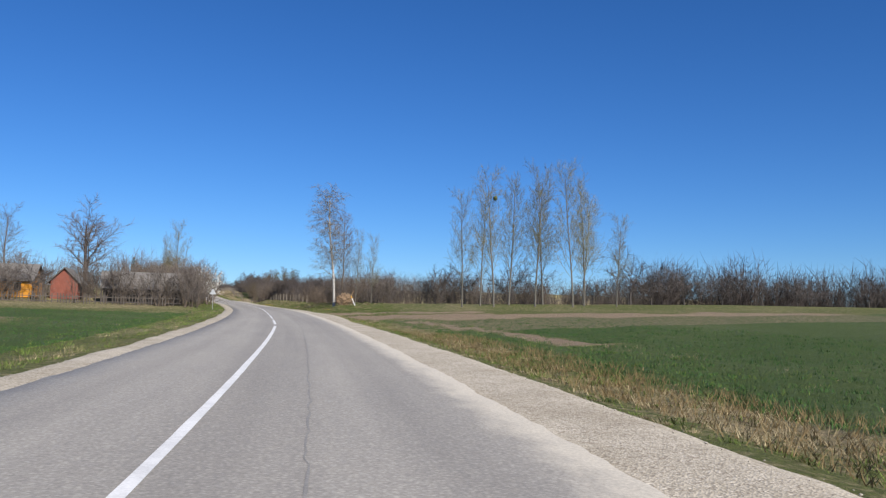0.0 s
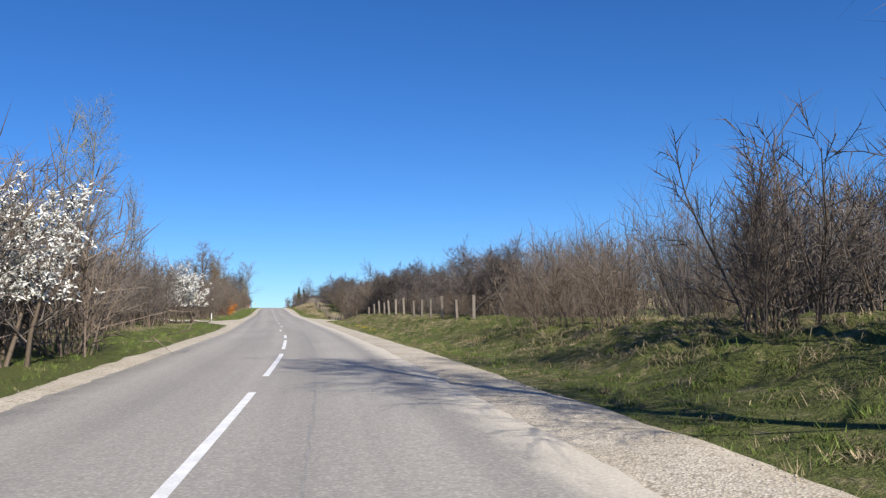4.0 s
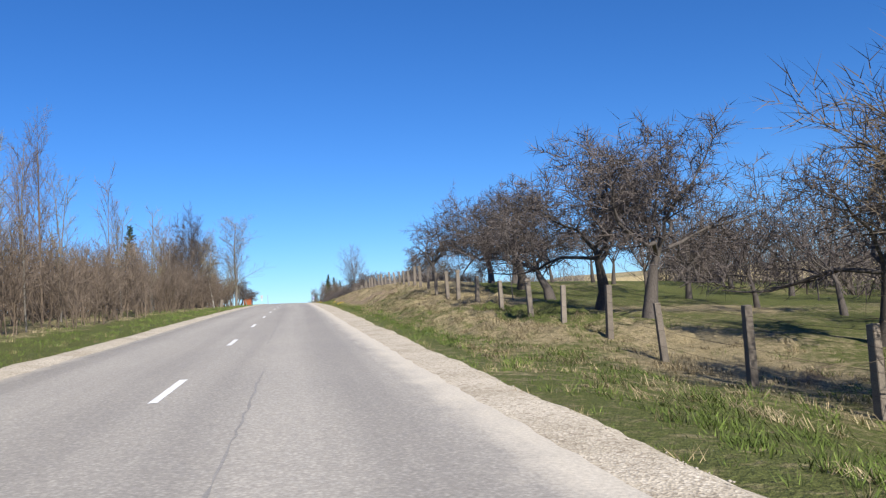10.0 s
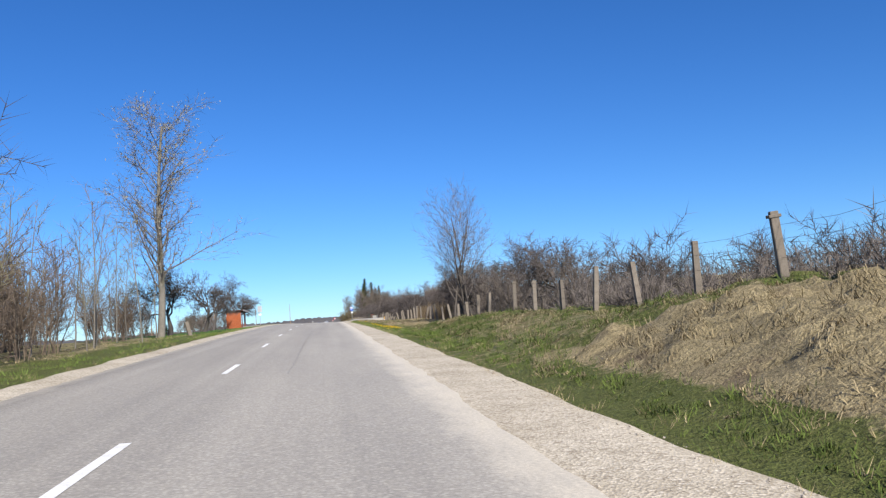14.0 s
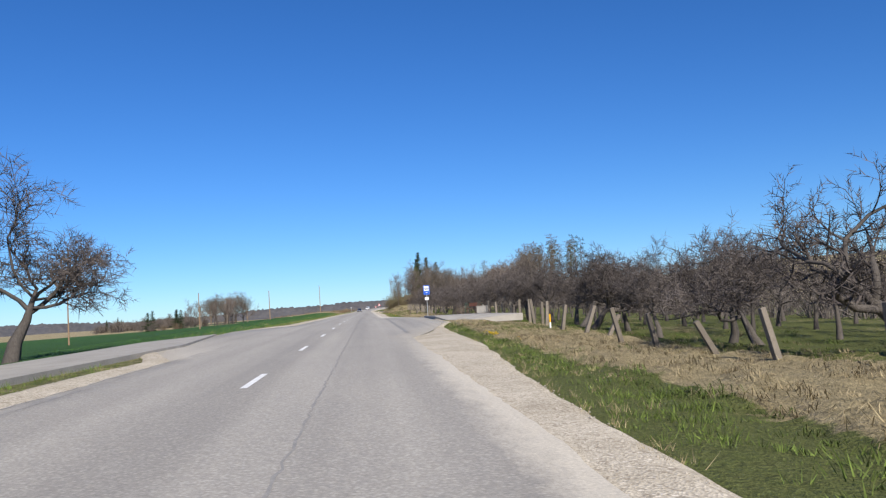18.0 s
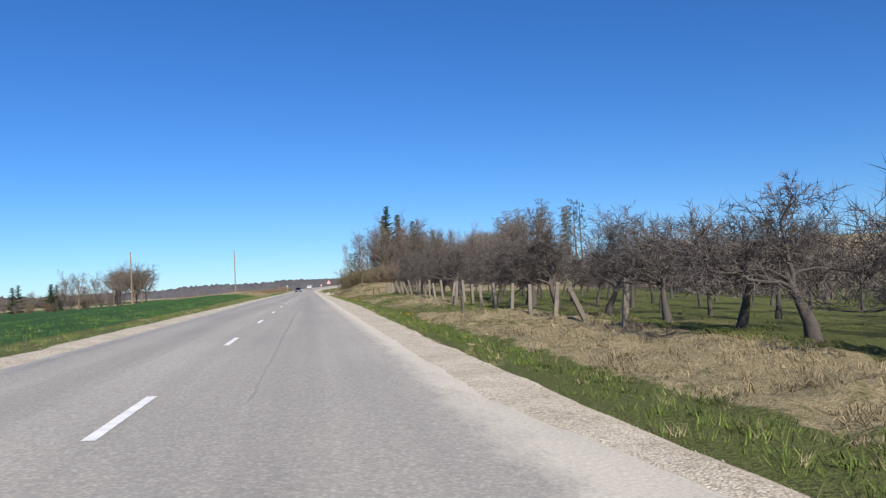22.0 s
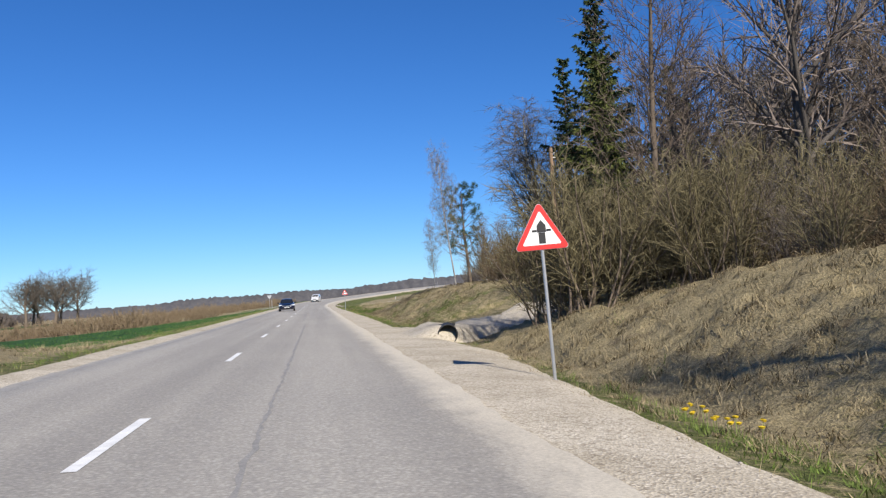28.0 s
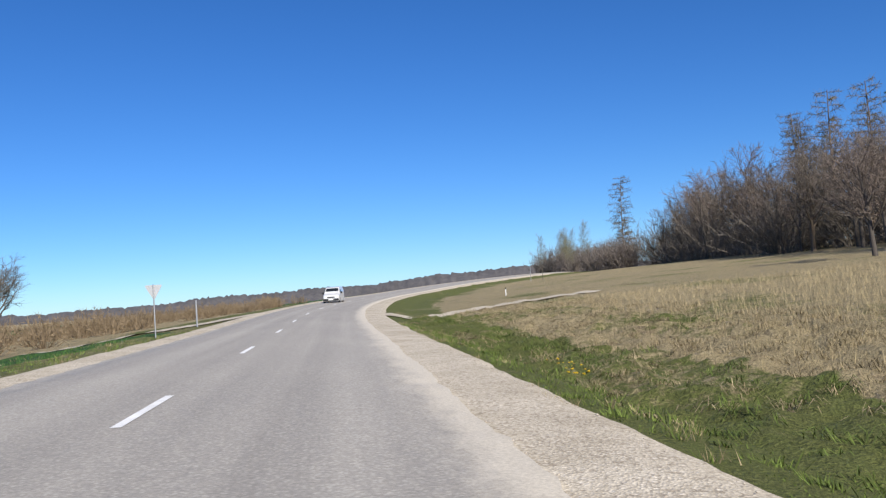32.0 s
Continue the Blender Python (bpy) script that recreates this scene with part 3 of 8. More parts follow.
def zone(x, y):
    """How much crop, dry grass and bare soil cover a place."""
    s, u = station(x, y)
    n = lumps(x * 0.23, y * 0.23)
    crop = ((u < -7.2) & (s < 92)) | ((u > 9.5) & (s < 74)) | ((u < -6.6) & (s > 424) & (s < 696)) | ((u < -7.0) & (s > 762) & (s < 866) & (u > -15 - 3 * n)) | ((u < -7.0) & (s > 756 + 6 * n) & (s < 800) & (u > -60 - 20 * n)) | ((u < -24 - 6 * n) & (s >= 690) & (s < 800)) | ((u < -60) & (s >= 690) & (s < 950)) | ((u < -6) & (s > 985) & (u > -160))
    track = (u > 6.5) & (u < 60) & (np.abs(s - 79 + (u - 6) * 0.12) < 3.6 + 3 * n)
    lane = (u > 9) & (s > 34) & (s < 70) & (np.abs(u - 12 - (74 - s) * 0.05) < 0.8 + 0.6 * n)
    weedy = (u > 8.8) & (u < 60) & (s > 50) & (s <= 76 - (u - 6) * 0.12)
    mouth = (u > 5.6) & (u < 22) & (np.abs(s - 88.5 + (u - 7) * 0.3) < 2.4 + 2.0 * n)
    soil = track | mouth | lane | ((u < -7.2) & (s < 88) & (np.abs(u + 17 + 0.05 * s) < 0.9 + n))
    dry = np.full_like(s, 0.38)
    dry = np.where((u > 7.2) & (s < 46) & (u < 9.8), 0.46 + 0.2 * n, dry)
    dry = np.where((u > 0) & (s > 275) & (s < 370 + 14 * n) & (u > 6.2), np.where(s < 318, 0.50 + 0.08 * np.clip(u - 7, 0, 5), 0.74 + 0.3 * n), dry)
    dry = np.where((u > 0) & (u < 6.35 + 0.6 * n) & (s > 275) & (s < 372), 0.12, dry)
    dry = np.where((u > 7.3) & (s > 425) & (s < 700) & (u < 14.5), 0.70 + 0.4 * n, dry)
    dry = np.where((u > 7.3) & (s > 602 + 8 * n) & (s < 672) & (u < 14.5), 0.44 + 0.4 * n, dry)
    dry = np.where((u > 0) & (u <= 7.3 + 0.8 * n) & (s > 380) & (s < 700), 0.15, dry)
    dry = np.where((u > 13.5) & (s > 240) & (s < 690), 0.22 + 0.25 * n, dry)
    dry = np.where((u > 9.5) & (s > 212) & (s < 290), 0.42 + 0.45 * n, dry)
    dry = np.where((u > 6.6 + 0.8 * n) & (s > 672), np.where(s < 735, 0.74, 0.72) + 0.40 * n, dry)
    dry = np.where((u > 5) & (u < 10.5) & (s > 785), 0.62 + 0.4 * n, dry)
    dry = np.where((u > 5) & (u < 6.5 + 0.6 * n) & (s > 735), 0.22, dry)
    dry = np.where((u > 5) & (u < 9.6 + 1.5 * n) & (s > 806 + 8 * n), 0.16 + 0.3 * n, dry)
    dry = np.where((u < -5.5) & (s > 690) & (s < 757), 0.85, dry)
    dry = np.where((u < 0) & (s > 100) & (s < 420), np.where(u > -7.2 - n, 0.12, 0.5), dry)
    scarp = (s > 312) & (s < 352) & (u > 6.6) & (u < 9.2) & (lumps(x * 0.55, y * 0.4) > 0.02)
    dry = np.where((u < -13) & (s > 790), 0.75, dry)
    crop = np.where(crop & ~soil, np.where(s < 100, 0.52, 1.0), 0.0)
    return crop, dry + 0.18 * n, np.where(soil, 0.8, np.where(weedy, 0.46, np.where(scarp, 0.55, 0.0)))


_u = np.concatenate([-np.geomspace(4200, 60, 16), np.arange(-52, -16, 4.0), np.arange(-15, -5, 1.0), np.arange(-5, 5.2, 0.65)[:-1],
                     np.arange(5.4, 14, 0.55), np.arange(14.5, 24, 1.2), np.arange(26, 60, 5.0), np.geomspace(64, 4200, 17)])
_y = np.concatenate([-np.geomspace(4000, 80, 10), np.arange(-60, 880, 1.25), np.arange(882, 1110, 4.0), np.geomspace(1120, 5000, 16)])
gx, gy = np.meshgrid(_u, _y)
gx = gx + np.where(gy < 165, -0.00053 * (165 - np.maximum(gy, -80)) ** 2, 0) * np.clip(1 - np.abs(gx) / 300, 0, 1)
gz = land_z(gx, gy)
far = np.clip((np.maximum(np.abs(gx), np.abs(gy - 500) - 300) - 300) / 1500, 0, 1)
gz = gz * (1 - far) + 6.0 * far
ny, nx = gx.shape
idx = np.arange(ny * nx).reshape(ny, nx)
quads = np.stack([idx[:-1, :-1], idx[:-1, 1:], idx[1:, 1:], idx[1:, :-1]], 2).reshape(-1, 4)
ground_me = mesh_np("ground", np.stack([gx, gy, gz], 2).reshape(-1, 3), quads, GROUND, smooth=True)
zc, zd, zs = zone(gx.ravel(), gy.ravel())
att = ground_me.color_attributes.new("zone", "FLOAT_COLOR", "POINT")
att.data.foreach_set("color", np.stack([zc, np.clip(zd, 0, 1), zs, np.ones(len(zs))], 1).ravel())
ground = tagged(new("ground", ground_me), "rolling spring land of grass verges, dry meadow and green crop", "ground", kind="structure")


_cells = np.random.default_rng(77).uniform(0, 1, (256, 256))


def cell_noise(x, y, size):
    """Smooth random heights between 0 and 1 with lumps of one size."""
    a, b = x / size, y / size
    i, j = np.floor(a).astype(int), np.floor(b).astype(int)
    f, g = a - i, b - j
    f, g = f * f * (3 - 2 * f), g * g * (3 - 2 * g)
    c = lambda p, q: _cells[(i + p) % 256, (j + q) % 256]
    return (c(0, 0) * (1 - f) + c(1, 0) * f) * (1 - g) + (c(0, 1) * (1 - f) + c(1, 1) * f) * g


def turf(x, y):
    """Height of the lumpy, hummocky turf on the banks above the smooth land."""
    s, u = station(x, y)
    inner = np.clip((u - 6.3) / 1.4, 0, 1)
    along = np.maximum.reduce([np.clip(np.minimum(s - 106, 200 - s) / 6, 0, 1), np.clip(np.minimum(s - 272, 378 - s) / 6, 0, 1), np.clip(np.minimum(s - 700, 880 - s) / 6, 0, 1), 0.75 * np.clip(np.minimum(s - 380, 506 - s) / 6, 0, 1), 0.75 * np.clip(np.minimum(s - 538, 706 - s) / 6, 0, 1)])
    lane = (x > 4) & (x < 27) & (np.abs(y - np.interp(x, (4.4, 7, 10, 15, 20, 26), (746.2, 746.8, 749.0, 753.5, 757.0, 760.0))) < np.interp(x, (4.4, 6, 8, 11, 26), (8.2, 7.2, 6.4, 4.0, 3.2)))
    m = inner * np.clip((17 - u) / 2, 0, 1) * along * np.where(lane, 0, 1)
    h = 0.26 * np.maximum(cell_noise(x, y, 0.8) - 0.25, 0) + 0.22 * cell_noise(x + 9, y + 4, 0.36) ** 1.5 + 0.06 * cell_noise(x, y + 31, 0.15)
    return m, h


def bank_turf(s0, s1, u0, u1, step, label):
    u, s = np.meshgrid(np.arange(u0, u1, step), np.arange(s0, s1, step))
    shake = np.random.default_rng(int(s0)).normal(size=(2,) + u.shape) * step * 0.2
    cx, cy, h = centre((s + shake[0]).ravel())
    u = (u + shake[1]).ravel()
    x, y = cx + u * np.cos(h), cy + u * np.sin(h)
    m, t = turf(x, y)
    z = land_z(x, y) - 0.10 * (1 - m) + m * (0.0 + t)
    i = np.arange(s.size).reshape(s.shape)
    q = np.stack([i[:-1, :-1], i[:-1, 1:], i[1:, 1:], i[1:, :-1]], 2).reshape(-1, 4)
    me = mesh_np("bank_turf", np.stack([x, y, z], 1), q[m[q].max(1) > 0.02], GROUND, smooth=True)
    c, d, e = zone(x, y)
    layer = me.color_attributes.new("zone", "FLOAT_COLOR", "POINT")
    layer.data.foreach_set("color", np.stack([c, np.clip(d, 0, 1), e, np.ones(len(e))], 1).ravel())
    return tagged(new("bank_turf", me), label, "turf", kind="structure")


bank_turf(106, 200, 6.2, 15.0, 0.2, "hummocky matted turf on the bank below the fence")
bank_turf(272, 378, 6.2, 13.5, 0.17, "hummocky grey-brown turf on the bank below the posts")
bank_turf(380, 507, 6.2, 15.5, 0.24, "rough dry turf between the gravel and the orchard")
bank_turf(537, 702, 6.2, 15.5, 0.24, "rough dry turf along the orchard fence")
bank_turf(700, 880, 6.2, 17.0, 0.2, "hummocky dry turf on the bank by the side track")


def ground_z(x, y):
    return float(land_z(np.array([x]), np.array([y]))[0])


# ------------------------------------------------------------ road
def strip(name, stations, offsets, lift, material, uv=False):
    """A sheet along the road; offsets and lift: one row for each station."""
    st = np.asarray(stations, float)
    cx, cy, h = centre(st)
    off, lift = np.asarray(offsets, float), np.asarray(lift, float)
    x = cx[:, None] + off * np.cos(h)[:, None]
    y = cy[:, None] + off * np.sin(h)[:, None]
    z = road_z(st)[:, None] + slant(st[:, None], off) + lift
    r, c = off.shape
    i = np.arange(r * c).reshape(r, c)
    q = np.stack([i[:-1, :-1], i[:-1, 1:], i[1:, 1:], i[1:, :-1]], 2).reshape(-1, 4)
    me = mesh_np(name, np.stack([x, y, z], 2).reshape(-1, 3), q, material, smooth=True)
    if uv:
        lay = me.uv_layers.new(name="UVMap")
        co = np.stack([off, np.repeat(st[:, None], c, 1)], 2).reshape(-1, 2)
        lay.data.foreach_set("uv", co[q.ravel()].ravel())
    return me


rng = np.random.default_rng(7)


def wander(n, step, size):
    w = np.convolve(rng.normal(size=n + 4 * step), np.hanning(2 * step) / step, mode="same")[2 * step:2 * step + n]
    return w * size


ST = np.concatenate([np.arange(-80, 860, 0.35), np.arange(860, 1180, 2.0)])
EDGE_L, EDGE_R = np.interp(ST, (95, 140), (-3.0, -3.36)), 3.94
# the bus bay widens the asphalt to the right
BAY = np.interp(ST, (489, 507, 532, 566), (0.0, 3.2, 3.2, 0.0))
LBAY = np.interp(ST, (478, 486, 506, 520), (0.0, 2.6, 2.6, 0.0))
el = EDGE_L + wander(len(ST), 8, 0.05) + rng.normal(size=len(ST)) * 0.03 - LBAY
er = EDGE_R + wander(len(ST), 8, 0.07) + rng.normal(size=len(ST)) * 0.02 + BAY
lanes = np.linspace(0, 1, 9)[None]
off = el[:, None] * (1 - lanes) + er[:, None] * lanes
crown = -0.012 * np.abs(off) + 0.09 * np.maximum(off - 3.95, 0)
off = np.concatenate([el[:, None] - 0.03, off, er[:, None] + 0.03], 1)
crown = np.concatenate([crown[:, :1] - 0.08, crown, crown[:, -1:] - 0.08], 1)
road = tagged(new("road", strip("road", ST, off, crown, ASPHALT, uv=True)), "sun-bleached grey asphalt country road with worn wheel tracks", "road", kind="structure")


def shoulder(side, widths, name, label):
    inner = (er if side > 0 else -el) - 0.25
    outer = widths + wander(len(ST), 5, 0.10) + wander(len(ST), 14, 0.10) + rng.normal(size=len(ST)) * 0.012
    outer = np.maximum(outer, inner + 0.4)
    f = np.array([0, 0.18, 0.4, 0.62, 0.82, 1.0, 1.12])[None]
    o = inner[:, None] * (1 - f) + outer[:, None] * f
    cx, cy, h = centre(ST)
    lz = land_z(cx[:, None] + side * o * np.cos(h)[:, None], cy[:, None] + side * o * np.sin(h)[:, None]) - road_z(ST)[:, None] - slant(ST[:, None], side * o)
    lz = np.stack([np.convolve(np.pad(q, 8, mode='edge'), np.ones(17) / 17, mode='valid') for q in lz.T], 1)
    lift = np.where(f < 0.25, -0.085 - 0.02 * f, lz + 0.09 - 0.06 * np.clip((f - 0.8) / 0.2, 0, 1)) + rng.normal(size=o.shape) * 0.003
    lift[:, 1] = np.minimum(lift[:, 1], -0.075)
    lift[:, -1] = lz[:, -1] - 0.12
    if side < 0:
        o, lift = -o[:, ::-1], lift[:, ::-1]
    return tagged(new(name, strip(name, ST, o, lift, GRAVEL)), label, "road shoulder", kind="structure")


right_w = np.interp(ST, (-80, 34, 58, 78, 90, 158, 196, 205, 216, 234, 260, 286, 311, 337, 412, 460, 470, 486, 500, 530, 548, 563, 589, 615, 641, 720, 736, 746, 772, 798, 825),
                    (5.75, 5.7, 5.4, 6.4, 5.3, 5.4, 5.5, 7.4, 5.2, 4.85, 4.8, 5.05, 5.2, 5.45, 5.2, 4.75, 5.2, 6.2, 6.3, 7.4, 6.2, 5.0, 5.2, 5.6, 5.5, 5.4, 7.0, 5.6, 5.8, 5.65, 5.4))
left_w = np.interp(ST, (-80, 95, 140, 176, 186, 194, 204, 460, 478, 486, 506, 520, 850), (3.9, 3.9, 4.3, 4.3, 6.7, 6.7, 4.3, 4.3, 4.2, 6.2, 6.2, 4.3, 4.4))
shoulder(1, right_w, "shoulder_right", "cream crushed-gravel shoulder between asphalt and grass")
shoulder(-1, left_w, "shoulder_left", "narrow cream gravel shoulder beside the asphalt")


def band(s0, s1, x0, w, lift, name, material, parent, jag=0.0, step=0.75, sway=0.0):
    s = np.arange(s0, s1 + 1e-6, min(step, (s1 - s0) / 2))
    c = x0 + np.interp(s, (0, 20, 45, 69, 87, 102, 126, 148, 154, 160, 168, 175, 200, 225), (0, .07, .24, 0, .02, .3, .45, .3, .03, .05, .25, .15, .05, 0)) + (wander(len(s), 12, sway) if sway else 0) + rng.normal(size=len(s)) * jag * 0.5
    ww = w * np.maximum(1 + rng.normal(size=len(s)) * jag * 12, 0.15)
    o = np.stack([c - ww / 2, c + ww / 2], 1)
    rows = np.clip(np.round((s + 80) / 0.35).astype(int), 0, len(ST) - 1)
    top = np.array([np.interp(q, off[r], crown[r]) for q, r in zip(o, rows)])
    return part(name, strip(name, s, o, top + lift, material), material, road)


# centre line: a solid stretch in the bend, then three-metre dashes every twelve metres
LINE0 = 156.99
LINE_S = (182, 267, 314, 345, 398, 411, 423, 434, 446, 458, 471, 519, 568, 602, 615, 639, 680, 724, 806)
LINE_D = (-.1, .25, .6, .9, 1.2, 1.5, 1.9, 1.4, 1.25, 1.0, .75, .8, .3, .7, 1.4, 1.6, 1.0, .4, .1)
band(-80, 44, 0, 0.13, 0.006, "solid_line", PAINT, road, 0.002)
for s0, s1 in ((46.3, 55.3), (58.5, 67.6), (70.6, 79.3), (82.4, 91.2), (94.2, 102.8), (105.6, 115.0), (118.0, 127.0), (130.0, 139.0), (142.0, 147.6)):
    band(s0, s1, 0, 0.13, 0.006, "line_dash", PAINT, road, 0.002)
for k in range(78):
    mid = LINE0 + 12 * k + float(np.interp(LINE0 + 12 * k, LINE_S, LINE_D))
    band(mid - 1.5, mid + 1.5, float(np.interp(mid, (360, 398, 424, 450), (0, -0.25, -0.25, 0))), 0.125, 0.006, "line_dash", PAINT, road, 0.002)
# sealed lengthwise joints
for s0, s1, x, w in ((-40, 40, 1.25, 0.03), (42, 100, 1.25, 0.03), (104, 215, 1.05, 0.045), (218, 268, 1.2, 0.035), (276, 300, 1.0, 0.03), (372, 404, 1.25, 0.03),
                     (455, 530, 1.35, 0.04), (566, 600, 1.2, 0.03), (612, 672, 1.25, 0.05), (690, 760, 1.35, 0.06), (764, 806, 1.1, 0.04), (494, 546, 4.0, 0.17), (512, 536, 5.2, 0.03), (200, 262, -2.9, 0.03), (440, 470, -3.0, 0.03), (466, 488, -3.3, 0.05)):
    band(s0, s1, x, w * 0.8, 0.0035, "tar_seam", TAR, road, 0.03, 0.3, 0.03)


# ------------------------------------------------------------ trees
def unit(v):
    return v / (np.linalg.norm(v) + 1e-9)


def around(d, angle, turn):
    """The direction d tilted by angle, towards the side turn."""
    ref = np.array([1.0, 0, 0]) if abs(d[2]) > 0.9 else np.array([0, 0, 1.0])
    a = unit(np.cross(d, ref))
    b = np.cross(d, a)
    return unit(d * math.cos(angle) + (a * math.cos(turn) + b * math.sin(turn)) * math.sin(angle))


def grow(rnd, out, p, d, length, r, level, spec):
    """One branch and, from it, its finer ones. spec: for each level (pieces, bend, rise, children, where they begin, angle, spread, length ratio, radius ratio)."""
    pieces, bend, rise, kids, start, angle, spread, ratio, thin = spec[level]
    pts, dirs = [p], [d]
    for i in range(pieces):
        d = unit(d + rnd.normal(size=3) * bend + np.array([0, 0, rise]))
        p = p + d * length / pieces
        pts.append(p)
        dirs.append(d)
    out[level].append((pts, [r * (1 - 0.75 * i / pieces) for i in range(pieces + 1)]))
    if level + 1 < len(spec):
        n = max(1, int(round(kids * rnd.uniform(0.8, 1.2))))
        t0 = rnd.uniform(0, 6.28)
        for k in range(n):
            f = start + (1 - start) * (k + rnd.uniform(0.1, 0.9)) / n
            i = min(int(f * pieces), pieces - 1)
            g = f * pieces - i
            q = pts[i] * (1 - g) + pts[i + 1] * g
            a = radians(angle + rnd.uniform(-spread, spread))
            e = around(dirs[i + 1], a, t0 + k * 2.4 + rnd.uniform(-0.5, 0.5))
            size = length * ratio * rnd.uniform(0.65, 1.15) * (1.15 - 0.55 * f if level == 0 and start < 0.6 else 1)
            grow(rnd, out, q, e, size, max(r * (1 - 0.75 * f) * thin, 0.006), level + 1, spec)


SPECS = {
    # wide gnarled fruit tree
    "apple": [(3, .14, .02, 6, .74, 52, 14, 1.5, .76), (7, .29, .05, 11, .22, 50, 18, .42, .58), (3, .28, .05, 11, .12, 52, 20, .48, .58), (1, .24, .07, 11, .15, 52, 24, .58, .6), (1, .15, .05, 0, 0, 0, 0, 0, 0)],
    # half-dead one with few, contorted limbs
    "apple_old": [(4, .16, .02, 5, .62, 40, 16, 1.25, .80), (8, .34, .07, 9, .22, 52, 22, .42, .62), (4, .32, .06, 9, .2, 52, 22, .46, .55), (1, .26, .08, 8, .2, 50, 24, .5, .6), (1, .15, .06, 0, 0, 0, 0, 0, 0)],
    # forked tree with long upswept limbs
    "ash": [(6, .05, .02, 16, .2, 34, 10, .55, .5), (5, .10, .08, 11, .2, 38, 14, .42, .48), (2, .14, .06, 9, .15, 42, 18, .55, .55), (1, .12, .03, 0, 0, 0, 0, 0, 0)],
    # dense round bush of fine rods
    "bush": [(5, .07, .03, 9, .25, 24, 10, .46, .5), (3, .14, .05, 9, .15, 32, 14, .5, .55), (2, .16, .05, 7, .15, 36, 16, .6, .6), (1, .14, .03, 0, 0, 0, 0, 0, 0)],
    "apple_far": [(3, .10, .02, 6, .72, 50, 14, 1.7, .62), (4, .20, .055, 10, .22, 48, 18, .46, .5), (2, .24, .06, 17, .1, 50, 22, .62, .6), (1, .22, .08, 0, 0, 0, 0, 0, 0)],
    # many-stemmed thicket
    "shrub": [(5, .10, .03, 15, .12, 34, 12, .36, .5), (2, .18, .06, 9, .12, 40, 18, .6, .6), (1, .16, .05, 0, 0, 0, 0, 0, 0)],
    "poplar": [(9, .025, .02, 36, .22, 38, 10, .30, .34), (4, .10, .10, 11, .2, 40, 14, .38, .5), (2, .14, .10, 8, .15, 40, 16, .6, .6), (1, .12, .04, 0, 0, 0, 0, 0, 0)],
    "birch": [(12, .05, .03, 34, .25, 42, 10, .24, .30), (4, .10, .06, 12, .2, 48, 16, .42, .5), (2, .14, -.16, 13, .2, 42, 16, .8, .6), (1, .12, -.3, 0, 0, 0, 0, 0, 0)],
    "broad": [(5, .06, .02, 14, .24, 44, 12, .60, .5), (4, .12, .09, 11, .2, 42, 16, .44, .48), (2, .15, .07, 14, .12, 44, 18, .55, .55), (1, .12, .03, 0, 0, 0, 0, 0, 0)],
    "broad_near": [(5, .06, .02, 13, .24, 42, 12, .60, .5), (5, .12, .09, 9, .2, 42, 16, .44, .48), (3, .15, .07, 8, .2, 42, 16, .5, .52), (1, .16, .05, 10, .2, 42, 18, .65, .6), (1, .12, .03, 0, 0, 0, 0, 0, 0)],
    "sapling": [(7, .04, .02, 16, .3, 34, 10, .26, .4), (2, .12, .10, 12, .2, 36, 14, .5, .6), (1, .14, .06, 0, 0, 0, 0, 0, 0)],
    "larch": [(9, .015, .02, 66, .12, 84, 8, .22, .22), (3, .06, -.03, 30, .1, 58, 16, .36, .6), (1, .10, -.05, 0, 0, 0, 0, 0, 0)],
}


def pieces_of(lines):
    return [(*pts[i], *pts[i + 1], rad[i], rad[i + 1]) for pts, rad in lines for i in range(len(pts) - 1)]


def tree_proto(kind, seed, height, radius, bark, twig, name, label, category, stems=1, lean=0.0, fat=1.0, stem_tilt=(0.05, 0.4)):
    """The meshes of one bare tree: trunk and limbs in one, twigs in the other."""
    rnd = np.random.default_rng(seed)
    spec = SPECS[kind]
    out = [[] for _ in spec]
    for k in range(stems):
        base = np.array([0.0, 0, -0.15]) if stems == 1 else np.array([*(rnd.normal(size=2) * 0.45), -0.15])
        d = unit(np.array([lean, 0, 1.0])) if stems == 1 else around(np.array([0, 0, 1.0]), rnd.uniform(*stem_tilt), k * 2.4 + rnd.uniform(0, 1))
        grow(rnd, out, base, d, height * (1 if stems == 1 else rnd.uniform(0.7, 1.0)), radius, 0, spec)
    thick = 2 if kind in ("apple", "apple_old", "apple_far", "broad", "broad_near") else 1
    wood = [s for lv in out[:thick] for s in lv]
    split = len(spec) - 2 if len(spec) - 2 > thick else len(spec) - 1
    mids = np.array(pieces_of(s for lv in out[thick:split] for s in lv)) if split > thick else np.empty((0, 8))
    tips = np.array(pieces_of(s for lv in out[max(split, thick):] for s in lv))
    if kind in ("apple", "apple_far"):  # browsed and pruned below head height
        mids, tips = mids[mids[:, 2] > 1.3], tips[tips[:, 2] > 1.35]
    mids[:, 6:8] = np.maximum(mids[:, 6:8], 0.007 * fat)
    tips[:, 6] = np.maximum(tips[:, 6], 0.0075) * fat
    return {"name": name, "label": label, "category": category, "tall": np.quantile(tips[:, 5], 0.985), "trunk": sweep("trunk", wood, 6 if stems == 1 else 4, bark), "crown": twigs("crown", mids, tips, twig)}


